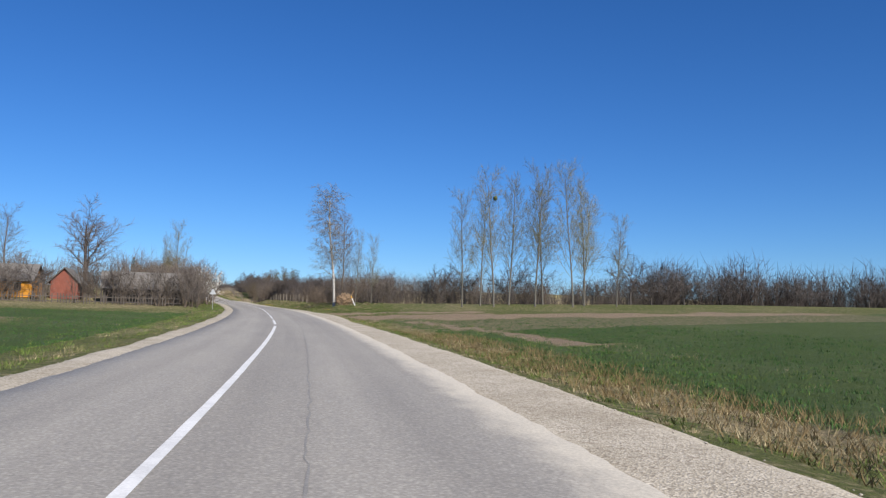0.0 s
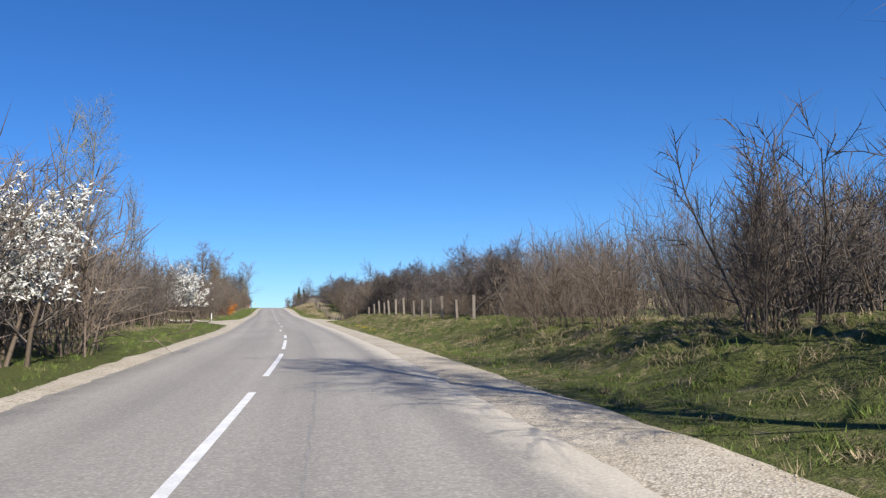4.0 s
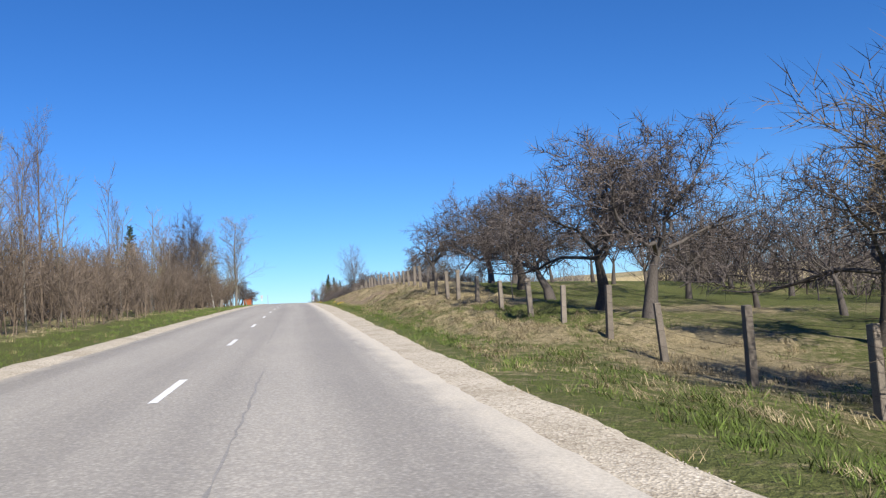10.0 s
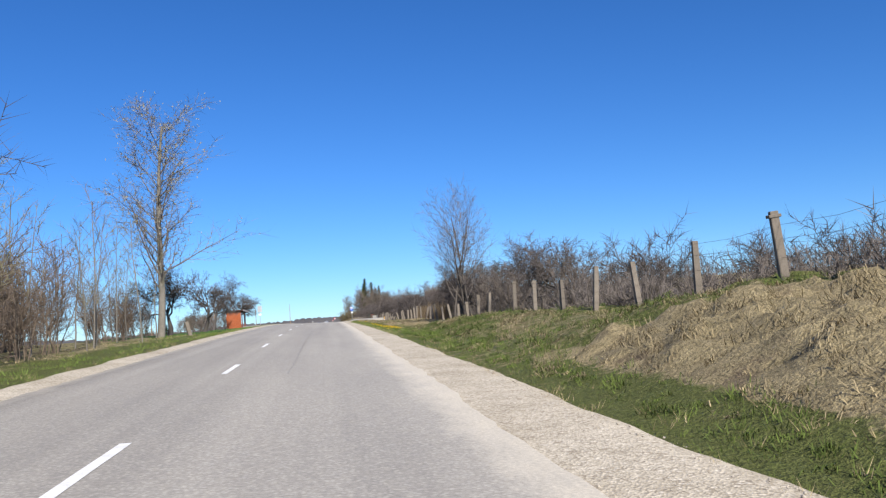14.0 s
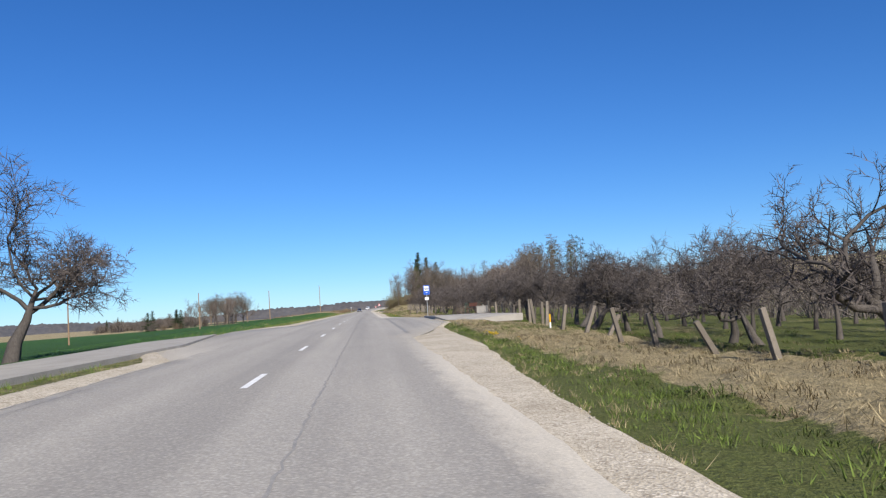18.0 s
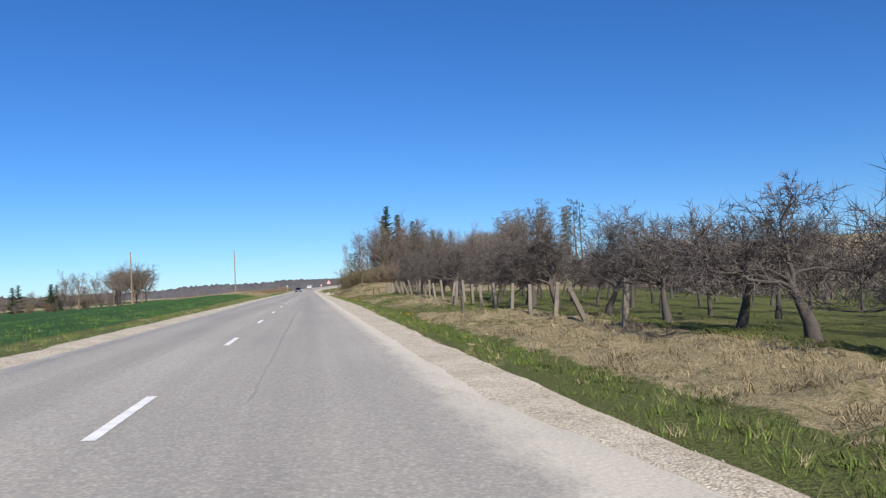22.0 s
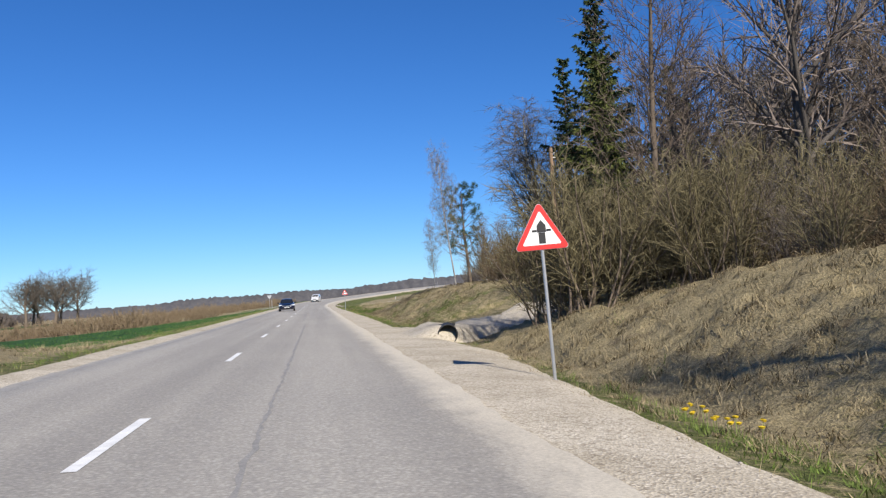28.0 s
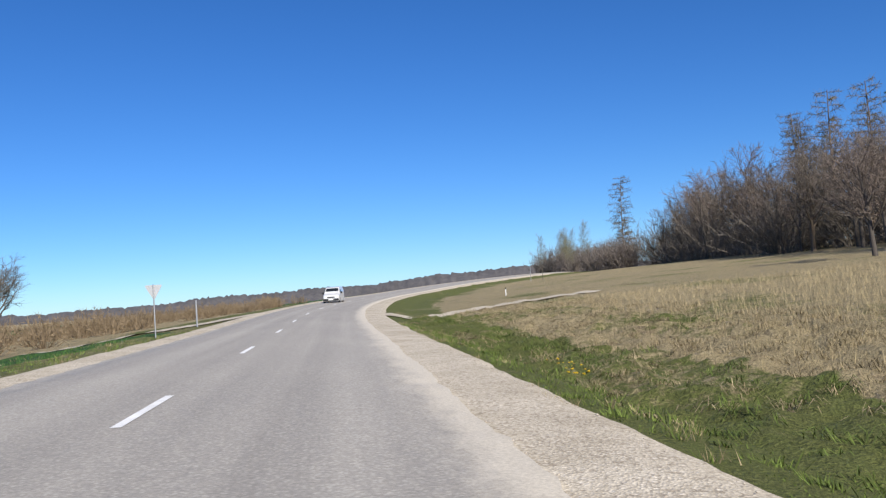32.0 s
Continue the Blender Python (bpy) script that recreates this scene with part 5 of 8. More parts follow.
tall(APPLES[2], 17.0, 317.0, 7.6, 2.0, 0.8)
tall(APPLES[1], 15.4, 296.5, 6.3, 1.2, 1.35)
tall(APPLES[5], 16.0, 304.5, 6.0, 2.2, 1.3)
tall(APPLES[3], 15.2, 288.5, 7.2, 0.2, 1.15)
row(FAR_APPLES, [(23 + jit(1), 240 + i * 6.0) for i in range(14)], 0.95, 1.15, "orchard rows")
row(FAR_APPLES, [(30 + jit(1), 238 + i * 6.5) for i in range(12)], 0.95, 1.15, "orchard rows")
plant(SAPLINGS[1], 12.4, 293.0, 0.4, 0.6)
mass("bank_scrub", "low leafless scrub behind the bank fence", "scrub", [(15.0 + jit(2.0), 320 + i * 0.95) for i in range(84)], 1.0, 2.2, 907, TWIG_GREY, rods=30, rad=0.012)
plant(APPLES[4], 15.0, 339.5, 0.4, 0.85)
row(FAR_APPLES, [(20 + jit(1), 345 + i * 7) for i in range(7)], 0.5, 0.62, "orchard rows")
tall(GREY_TALL, 13.6, 424.8, 11.8, 0.4, 1.0)
tall(APPLES[4], 14.6, 431.0, 5.4, 0.4, 0.95)
row(SHRUBS, [(12.8, 402), (13.4, 408), (14.2, 414), (15, 397)], 0.7, 0.9, "scrub behind the slim tree")
# orchard past the crest
row_h(APPLES, [(16.4 + jit(0.9), 404 + i * 6.0 + jit(0.6)) for i in range(6)], 4.0, 4.9, "orchard rows", (1.05, 1.25))
row_h(APPLES, [(16.8 + jit(0.9), 440 + i * 6.0 + jit(0.6)) for i in range(7)], 3.3, 4.0, "orchard rows", (1.05, 1.25))
row_h(APPLES, [(16.4 + jit(0.9), 482 + i * 6.0 + jit(0.6)) for i in range(32)], 4.0, 4.8, "orchard rows", (1.05, 1.25))
tall(APPLES[2], 14.0, 498.6, 3.9, 0.4, 1.35)
row_h(APPLES, [(15.6, 642), (17.4, 639), (13.0, 656), (15.0, 656), (15.3, 649), (17.5, 646)], 4.2, 5.2, "orchard rows", (0.95, 1.1))
tall(OLD_APPLES[1], 16.6, 474.5, 5.3, 0.0, 1.0)
row_h(FAR_APPLES, [(22.4 + jit(0.8), 401 + i * 6.3) for i in range(43)], 4.7, 5.8, "orchard rows", (0.95, 1.15))
row_h(FAR_APPLES, [(28.6 + jit(0.8), 403 + i * 6.5) for i in range(41)], 5.0, 6.0, "orchard rows", (0.95, 1.15))
row_h(FAR_APPLES, [(35.5 + jit(1.0), 400 + i * 8.5) for i in range(31)], 5.0, 6.2, "orchard rows", (0.95, 1.15))
mass("orchard_wood", "dense grey-brown wood behind the orchard rows", "woods", [(48 + jit(6), 395 + i * 1.7) for i in range(175)], 4.0, 5.8, 908, TWIG_GREY, rods=36, kids=10, rad=0.025)
row(BROADS, [(60 + jit(5), 560 + i * 16) for i in range(9)], 0.6, 0.8, "wood behind the orchard")
plant(TALL_PINE, 46, 610, 0.3, 0.8)
row(BUD_SHRUBS, [(14.0 + jit(0.5), 438.0), (14.6, 441.5), (13.9, 452.0), (14.5, 447.0), (13.6, 444.5), (13.8, 456), (14.2, 460), (13.7, 449.5)], 0.42, 0.6, "low scrub by the fence")
row(BROWN_SHRUBS, [(12.6 + jit(0.8), 536 + i * 3.4) for i in range(6)], 0.3, 0.42, "low scrub by the fence")
# wood past the orchard
mass("edge_thicket", "dense brown undergrowth at the wood's edge", "thicket", [(19.0 + jit(2.5), 716 + i * 1.0) for i in range(32)], 2.4, 4.4, 917, TWIG_OCHRE, 0.8, rods=50, rad=0.014)
mass("tall_wood", "tall dense leafless wood above the road", "woods", [(38 + jit(10), 730 + i * 0.8) for i in range(85)], 8.0, 13.0, 918, TWIG_GREY, 0.3, rods=40, kids=14, rad=0.025)
tall(SPRUCES[0], 21.8, 767.5, 19.5, 1.3, 0.95)
tall(SPRUCES[0], 25.5, 776.0, 18.0, 2.3, 0.95)
tall(SPRUCES[1], 21.5, 774.0, 17.0, 0.3, 1.0)
tall(SPRUCES[1], 29.0, 772.0, 16.0, 1.7, 1.0)
tall(OLIVE_SPRUCE, 20.6, 764.0, 14.5, 0.3, 0.95)
tall(OLIVE_SPRUCE, 26.5, 764.5, 12.0, 2.3, 1.0)
tall(BIRCHES[0], 20.1, 777.0, 15.0, 0.3, 1.6)
tall(BIRCHES[1], 22.5, 779.5, 14.5, 1.3, 1.5)
tall(GREY_BROADS[1], 21.2, 781.0, 14.0, 2.3, 0.8)
row_h(GREY_BROADS, [(24.5, 774), (27, 783), (23.5, 787)], 11.0, 14.0, "wood above the road", (0.7, 0.9))
tall(GREY_BROADS[0], 16.6, 744.0, 12.0, 0.3, 0.85)
plant(BARE_TALL[0], 11.6, 713.0, 0.3, 0.7, 0.8)
row_h(BROADS + GREY_BROADS, [(20.5, 743), (23, 749), (28, 747), (26, 756), (33, 752), (24, 733), (31, 738), (39, 742), (32, 766), (38, 772), (45, 760)], 11.5, 14.5, "wood above the road", (0.75, 0.95))
row(BARE_TALL + GREY_BROADS, [(18.0, 738), (22, 739), (25.5, 763), (28, 757), (26, 771)], 0.9, 1.1, "wood above the road")
row_h(OLIVE_SHRUBS, [(9.6, 739.0), (10.4, 737.4), (11.4, 739.6), (12.4, 737.0), (13.4, 739.4), (14.4, 736.4), (12.8, 734.6), (10.6, 740.6)], 3.6, 5.2, "thicket at the wood's edge")
tall(BARE_TALL[0], 12.5, 738.2, 11.5, 1.3, 1.2, tilt=0.05, label="leaning bare tree with a pale grey trunk above the bank")
row(SHRUBS + OLIVE_SHRUBS, [(17.2 - i * 0.33 + jit(1.0), 719 + i * 1.75) for i in range(15)] + [(13.6, 744.6), (14.8, 742.8), (12.8, 743.6), (12.0, 745.6), (11.4, 744.4), (13.0, 746.8)], 0.6, 0.9, "undergrowth at the wood's edge")
row(BROWN_SHRUBS + SHRUBS, [(20 + jit(2.5), 700 + i * 4.5) for i in range(15)], 0.9, 1.25, "undergrowth at the wood's edge")
mass("wood_thicket", "dark leafless undergrowth deep in the wood", "thicket", [(36 + jit(8), 690 + i * 1.3) for i in range(92)], 3.5, 6.0, 909, TWIG_GREY, rods=46, rad=0.03)
row(FAR_APPLES, [(19 + jit(1.5), 672 + i * 5) for i in range(7)], 0.95, 1.15, "orchard rows")
tall(BIRCHES[1], 12.5, 775.5, 10.6, 0.4, 0.65)
tall(BIRCHES[0], 13.6, 794.5, 7.2, 2.4, 0.6)
plant(PINE, 14.4, 779.6, 0.4, 1.22)
row(BUD_SHRUBS, [(15.2, 772.5), (16.6, 771.6), (17.6, 774), (16.0, 776.5), (18.3, 780)], 1.0, 1.25, "scrub behind the birch")
plant(BIRCHES[0], 20.6, 803.0, 0.4, 0.61, 0.45)
plant(BIRCHES[1], 21.8, 804.2, 1.9, 0.57, 0.45)
plant(BIRCHES[1], 27.5, 806.0, 2.9, 0.50, 0.5)
row(BROADS + BARE_TALL, [(36 + jit(4), 790 + i * 6) for i in range(9)], 0.55, 0.75, "wood on the hillside")
mass("slope_thicket", "leafless undergrowth on the wooded slope", "thicket", [(36 + jit(6), 785 + i * 1.2) for i in range(42)], 3.5, 6.5, 910, TWIG_WOOD, rods=46, rad=0.022)
row_h(BROADS + GREY_BROADS, [(68 + jit(5) + i * 0.9, 858 + i * 6.2) for i in range(30)], 14, 19, "wood on the hillside", (0.8, 1.0))
tall(GREY_BROADS[0], 53.0, 891.5, 12.0, 0.4, 1.15, label="broad leafless tree alone at the meadow's edge")
row_h(BROADS + GREY_BROADS, [(86 + jit(6) + i * 0.7, 860 + i * 9) for i in range(22)], 19, 25, "wood on the hillside", (0.8, 1.0))
mass("hillside_wood", "grey-brown leafless wood on the hillside", "woods", [(84 + jit(14) + i * 0.12, 850 + i * 1.3) for i in range(165)], 8, 14, 911, TWIG_WOOD, 0.75, rods=40, kids=12, rad=0.045)
row_h(LARCHES, [(104.4, 988), (109, 985), (100, 983), (112, 976), (107, 968), (116, 962), (119, 950), (113, 940), (122, 935), (118, 925), (103, 975), (110, 996)], 26, 34, "larches on the hilltop", (0.75, 0.9))
row([TALL_PINE], [(124, 944), (114, 950), (108, 958), (126, 925), (120, 915), (117, 970)], 2.0, 2.3, "pines on the hilltop")
tall(LARCHES[0], 87.8, 1058.8, 27.0, 1.0, 0.85, label="pointed larch standing at the wood's corner")
row(BROADS + POPLARS, [(78 + jit(5), 1068 + i * 7) for i in range(7)], 0.8, 1.05, "wood past the bend")
mass("corner_wood", "leafless grey wood past the bend", "woods", [(84 + jit(9), 1045 + i * 1.5) for i in range(50)], 6, 11, 912, TWIG_GREY, rods=40, rad=0.05)
# far field trees to the left
row_h(GREY_BROADS + BROADS, [(-98.2, 1063), (-104, 1058), (-92, 1066), (-110, 1070), (-101, 1075), (-96, 1050), (-107, 1052)], 18, 22, "lone trees beyond the field", (1.15, 1.35))
row_h(GREY_BROADS + BROADS, [(-53, 848), (-56, 854), (-60, 850), (-64, 862), (-70, 858), (-78, 866), (-84, 872)], 12.5, 15.5, "lone trees in the field", (0.8, 1.0))
row_h(SPRUCES, [(-93.8, 898), (-97, 902), (-110, 905), (-113, 908)], 10.5, 12.0, "dark spruces beyond the field", (1.6, 2.0))
row(SHRUBS + BUD_SHRUBS, [(-62 - i * 4.2 + jit(2), 856 + i * 4 + jit(3)) for i in range(14)], 1.0, 1.4, "scrub under the lone trees")
mass("field_thicket", "leafless thicket beyond the green field", "thicket", [(-130 - i * 0.8 + jit(12), 1090 + jit(35)) for i in range(70)], 5, 9, 913, TWIG_GREY, 0.6, rods=36, rad=0.09)
row(SPRUCES, [(-178, 1090), (-183, 1098), (-188, 1088)], 0.7, 0.9, "dark spruces beyond the field")
row(BROADS, [(-142, 1080), (-160, 1082), (-134, 1095)], 0.7, 0.9, "trees beyond the field")
mass("willow_scrub", "ochre willow scrub along the meadow", "scrub", [(-15.5 - abs(jit(1)) * 26 + max(0, (i - 110) * 0.085), 800 + i * 0.8 + jit(3)) for i in range(260)], 1.5, 2.9, 914, TWIG_OCHRE, 0.9, rods=34, kids=10, rad=0.024)


# ------------------------------------------------------------ fence of old concrete posts
def post_mesh(seed, h, w, cap=False):
    bm = bmesh.new()
    rnd = random.Random(seed)
    box(bm, -w / 2, w / 2, -w / 2, w / 2, -0.3, h, 0.015)
    for v in bm.verts:
        f = max(0.0, v.co.z / h)
        v.co.x *= 1.08 - 0.16 * f
        v.co.y *= 1.08 - 0.16 * f
        v.co += Vector((rnd.uniform(-1, 1), rnd.uniform(-1, 1), rnd.uniform(-1, 1))) * 0.008
    if cap:
        box(bm, -w * 0.75, w * 0.75, -w * 0.55, w * 0.55, h - 0.14, h - 0.07, 0.01)
    return mesh_bm("post", bm, CONCRETE)


POSTS = [post_mesh(1, 1.66, 0.18), post_mesh(2, 1.56, 0.17), post_mesh(3, 1.74, 0.18, True), post_mesh(4, 1.5, 0.17)]


def fence_x(y):
    return float(np.interp(y, (140, 172, 200, 240, 300, 335, 400, 450, 680), (10.4, 10.5, 10.7, 11.6, 10.1, 11.5, 12.0, 12.5, 12.5)) + (1.3 if 508 < y < 540 else 0.0))


def fence(ys, label, lean=0.05, wires=(0.7, 1.25), leans={}):
    """A run of posts at the stations ys; leans: posts that hang over, in degrees."""
    y0 = ys[0]
    f = thing("fence", label, "fence", pose(fence_x(y0), y0, ground_z(fence_x(y0), y0)))
    rnd = random.Random(int(y0))
    tops = []
    for y in ys:
        x = fence_x(y) + rnd.uniform(-0.08, 0.08)
        z = ground_z(x, y)
        side = leans[y] if y in leans else math.degrees(rnd.gauss(0, lean))
        at = pose(x, y, z - abs(side) * 0.006, math.degrees(rnd.gauss(0, lean)), side, rnd.uniform(-12, 12))
        part("post", rnd.choice(POSTS), None, f, at=f.matrix_basis.inverted() @ at)
        tops.append((x, y, z))
    for h in wires:
        line = []
        for a, b in zip(tops, tops[1:]):
            line += [(a[0] - 0.1, a[1], a[2] + h), ((a[0] + b[0]) / 2, (a[1] + b[1]) / 2, (a[2] + b[2]) / 2 + h - 0.06)]
        line = np.array(line + [(tops[-1][0] - 0.1, tops[-1][1], tops[-1][2] + h)]) - np.array(f.matrix_basis.translation)
        part("wire", sweep("wire", [(line, np.full(len(line), 0.004))], 3, RUST_WIRE), None, f)
    return f


fence((145.6, 149.9, 154.3, 158.6, 162.4, 166.0, 170.6, 175.6, 179.8, 184.0, 188.6, 193.0, 197.5), "old fence of square concrete posts above the grass bank", 0.03, (0.6, 1.2))
fence((217.0, 221.3, 225.4, 229.5, 233.6, 237.8, 241.8, 246.0, 249.8, 254.0, 258.3, 261.7, 264.9, 268.5, 272.6, 276.0, 279.8, 283.3, 287.6, 292.0, 295.7, 298.6, 302.9, 306.2, 310.6, 315.4), "old concrete-post fence with sagging rusty wire", 0.04, (0.4, 0.8, 1.2, 1.45))
fence((320.0, 324.5, 329.0, 333.7, 338.7, 343.7, 348.6, 352.8, 357.7, 362.1, 366.8, 371.0, 375.4, 379.8, 384.0, 388.6, 393.0, 397.4), "old concrete-post fence with wire along the dry bank", 0.05, (0.3, 0.7, 1.1, 1.4))
fence((405.0, 409.4, 413.7, 417.8, 422.0, 427.5, 431.3, 434.5, 438.0, 442.0, 446.4, 450.4, 453.0, 457.2, 461.2), "concrete fence posts along the orchard", 0.06, (0.6,))
fence((465.6, 469.7, 474.4, 477.9, 483.5, 487.7, 490.3, 493.9, 498.2, 502.0, 505.7), "broken run of heavily leaning concrete fence posts", 0.05, (), {465.6: -10, 469.7: -8, 474.4: -13, 477.9: -30, 483.5: -13, 487.7: -13, 490.3: 29, 493.9: 22, 498.2: 11})
fence((509.7, 513.7, 517.8, 521.5, 525.6, 530.0, 534.4, 538.6, 543.0, 547.4, 551.6), "short concrete fence posts behind the bus platform", 0.03, (0.7,))
fence((583.6, 587.2, 592.1, 596.0, 599.5, 603.4, 607.3, 610.4, 613.5, 616.5, 619.0, 623.0, 626.8, 630.3, 633.8, 637.0, 639.5, 643.0, 646.6, 650.4, 654.0, 657.0, 660.0, 664.0, 668.2, 672.4), "row of upright and leaning concrete fence posts along the orchard", 0.05, (0.6,),
      {587.2: -24, 592.1: 8, 626.8: -6, 643.0: -12, 646.6: -22, 650.4: -10, 654.0: -24, 657.0: -4, 660.0: 3})


def stake(x, y, h, w, material, label, tilt=(0, 0), name="stake", category="post"):
    bm = bmesh.new()
    box(bm, -w / 2, w / 2, -w / 2, w / 2, -0.25, h, w * 0.12)
    for v in bm.verts:
        if v.co.z > h * 0.9:
            v.co.x *= 0.9
            v.co.z += 0.02 if v.co.x > 0 else -0.02
    ob = new(name, mesh_bm(name, bm, material))
    ob.matrix_basis = pose(x, y, ground_z(x, y), tilt[0], tilt[1], 20)
    return tagged(ob, label, category)


stake(9.3, 596.5, 1.0, 0.13, DARK_WOOD, "short weathered wooden stake in the dry verge", (4, -6))
stake(10.2, 666.5, 1.0, 0.11, DARK_WOOD, "short weathered wooden stake in the verge", (0, 3))
stake(10.6, 661.5, 1.05, 0.10, DARK_WOOD, "thin weathered wooden stake in the verge", (2, -4))
stake(-7.6, 362.5, 1.0, 0.45, CONCRETE, "broken concrete block beside the birch", (5, 8), "concrete_block", "block")
stake(-7.4, 415.5, 1.0, 0.28, CONCRETE, "leaning concrete stump at the field edge", (0, -14), "concrete_stump", "post")
stake(11.2, 610.0, 0.8, 0.3, CONCRETE, "stubby lichen-grey concrete stump behind the fence", (3, 6), "concrete_stump", "post")


def marker(x, y, h, bands, label, tilt=(0, 0)):
    """A marker post in coloured lengths."""
    ob = thing("marker_post", label, "marker post", pose(x, y, ground_z(x, y) - 0.1, tilt[0], tilt[1], 0))
    z = 0.0
    for f, m in bands:
        part("band", rod(bmesh.new(), (0, 0, z), (0, 0, z + h * f), 0.05, sides=10), m, ob)
        z += h * f
    return ob


YELLOW_PAINT = plain("yellow_paint", (0.75, 0.42, 0.02), 0.5)
marker(8.5, 98.2, 1.45, ((0.72, WHITE), (0.24, YELLOW_PAINT), (0.04, BLACK)), "leaning white marker post with a yellow top", (0, -24))
marker(12.0, 499.0, 1.0, ((0.55, WHITE), (0.45, YELLOW_PAINT)), "small yellow-topped marker post by the fence")
marker(-6.9, 194.5, 0.95, ((1.0, WHITE),), "thin white marker post beside the farm track")
marker(-6.0, 870.0, 1.7, ((1.0, GALV),), "thin grey post beside the junction")
marker(41.5, 985.0, 3.0, ((1.0, GALV),), "slim pale post beside the far bend")
marker(44.5, 987.0, 2.6, ((1.0, DARK_WOOD),), "slim dark post beside the far bend")
marker(20.0, 905.0, 0.9, ((0.8, WHITE), (0.2, BLACK)), "white delineator post by the bend")


# ------------------------------------------------------------ traffic signs
def rounded_triangle(side, r=0.05, down=False):
    h = side * math.sqrt(3) / 2
    tips = [(0, h * 2 / 3), (-side / 2, -h / 3), (side / 2, -h / 3)]
    pts = []
    for i, (x, z) in enumerate(tips):
        d = math.hypot(x, z)
        cx, cz = x * (1 - 2 * r / d), z * (1 - 2 * r / d)
        a0 = math.atan2(z, x)
        for k in range(5):
            a = a0 + (k - 2) * math.pi / 6
            pts.append((cx + r * math.cos(a), cz + r * math.sin(a)))
    return [(x, -z) for x, z in pts] if down else pts


def bar(pts, w):
    """Outline of a bent bar along points."""
    left, right = [], []
    for i, p in enumerate(pts):
        a, b = pts[max(i - 1, 0)], pts[min(i + 1, len(pts) - 1)]
        d = Vector((b[0] - a[0], b[1] - a[1])).normalized()
        left.append((p[0] - d.y * w / 2, p[1] + d.x * w / 2))
        right.append((p[0] + d.y * w / 2, p[1] - d.x * w / 2))
    return left + right[::-1]


def warning_sign(x, y, z, turn, label, symbol, height=2.0, side=0.75, lean=0.0, back=False):
    s = thing("warning_sign", label, "traffic sign", pose(x, y, z, 0, lean, turn))
    part("pole", rod(bmesh.new(), (0, 0.03, -0.3), (0, 0.03, height + side * 0.45), 0.03, sides=10), GALV, s, "galvanised steel tube")
    cz = height + side * 0.29
    lift = lambda pts: [(a, b + cz) for a, b in pts]
    part("backing", plate(bmesh.new(), lift(rounded_triangle(side)), -0.012, 0.0), SIGN_BACK, s)
    part("border", plate(bmesh.new(), lift(rounded_triangle(side * 0.985)), -0.018, -0.013), RED, s, "red reflective border")
    part("field", plate(bmesh.new(), lift(rounded_triangle(side * 0.70, 0.02)), -0.023, -0.0185), WHITE, s, "white reflective field")
    for pts in symbol:
        part("symbol", plate(bmesh.new(), lift(pts), -0.028, -0.0235), BLACK, s)
    part("clamp", rod(bmesh.new(), (-0.06, 0.012, cz - 0.1), (0.06, 0.012, cz - 0.1), 0.02), GALV, s)
    return s


S = 0.98
cross = [[(-0.03 * S, -0.16 * S), (0.05 * S, -0.16 * S), (0.05 * S, 0.02 * S), (-0.03 * S, 0.02 * S)][::1],
         [(-0.07 * S, 0.02 * S), (0.09 * S, 0.02 * S), (0.09 * S, 0.14 * S), (0.01 * S, 0.24 * S), (-0.07 * S, 0.14 * S)],
         [(-0.16 * S, 0.03 * S), (-0.075 * S, 0.03 * S), (-0.075 * S, 0.07 * S), (-0.16 * S, 0.07 * S)],
         [(0.095 * S, 0.03 * S), (0.18 * S, 0.03 * S), (0.18 * S, 0.07 * S), (0.095 * S, 0.07 * S)]]
cross[0] = [(-0.05 * S, -0.18 * S), (0.07 * S, -0.18 * S), (0.07 * S, 0.015 * S), (-0.05 * S, 0.015 * S)]
turn_r = [bar([(-0.12 * S, -0.16 * S), (-0.12 * S, 0.0), (-0.09 * S, 0.05 * S), (-0.04 * S, 0.07 * S), (0.06 * S, 0.07 * S)], 0.08 * S),
          [(0.06 * S, 0.0), (0.17 * S, 0.07 * S), (0.06 * S, 0.14 * S)]]
warning_sign(5.95, 727.0, ground_z(5.95, 727.0), -6, "red-bordered white triangle warning of a side-road crossing", cross, 2.30, S, -2)
warning_sign(5.6, 818.9, ground_z(5.6, 818.9), -4, "red-bordered white triangle warning of a sharp bend", turn_r, 1.95, 0.78)
warning_sign(*bent(-7.2, 103.2), ground_z(*bent(-7.2, 103.2)), 176, "triangular warning sign turned away, with a grey back", turn_r, 1.75, 0.8)


def yield_sign(x, y):
    s = thing("yield_sign", "down-pointing triangle sign with a grey back", "traffic sign", pose(x, y, ground_z(x, y), 0, 0, 180))
    part("pole", rod(bmesh.new(), (0, 0.03, -0.3), (0, 0.03, 2.4), 0.03, sides=10), GALV, s)
    lift = [(a, b + 2.15) for a, b in rounded_triangle(0.8, 0.05, True)]
    part("backing", plate(bmesh.new(), lift, -0.012, 0.0), SIGN_BACK, s)
    part("border", plate(bmesh.new(), lift, -0.018, -0.013), RED, s)
    part("field", plate(bmesh.new(), [(a, b + 2.15) for a, b in rounded_triangle(0.55, 0.02, True)], -0.023, -0.0185), WHITE, s)


yield_sign(-5.7, 857.0)


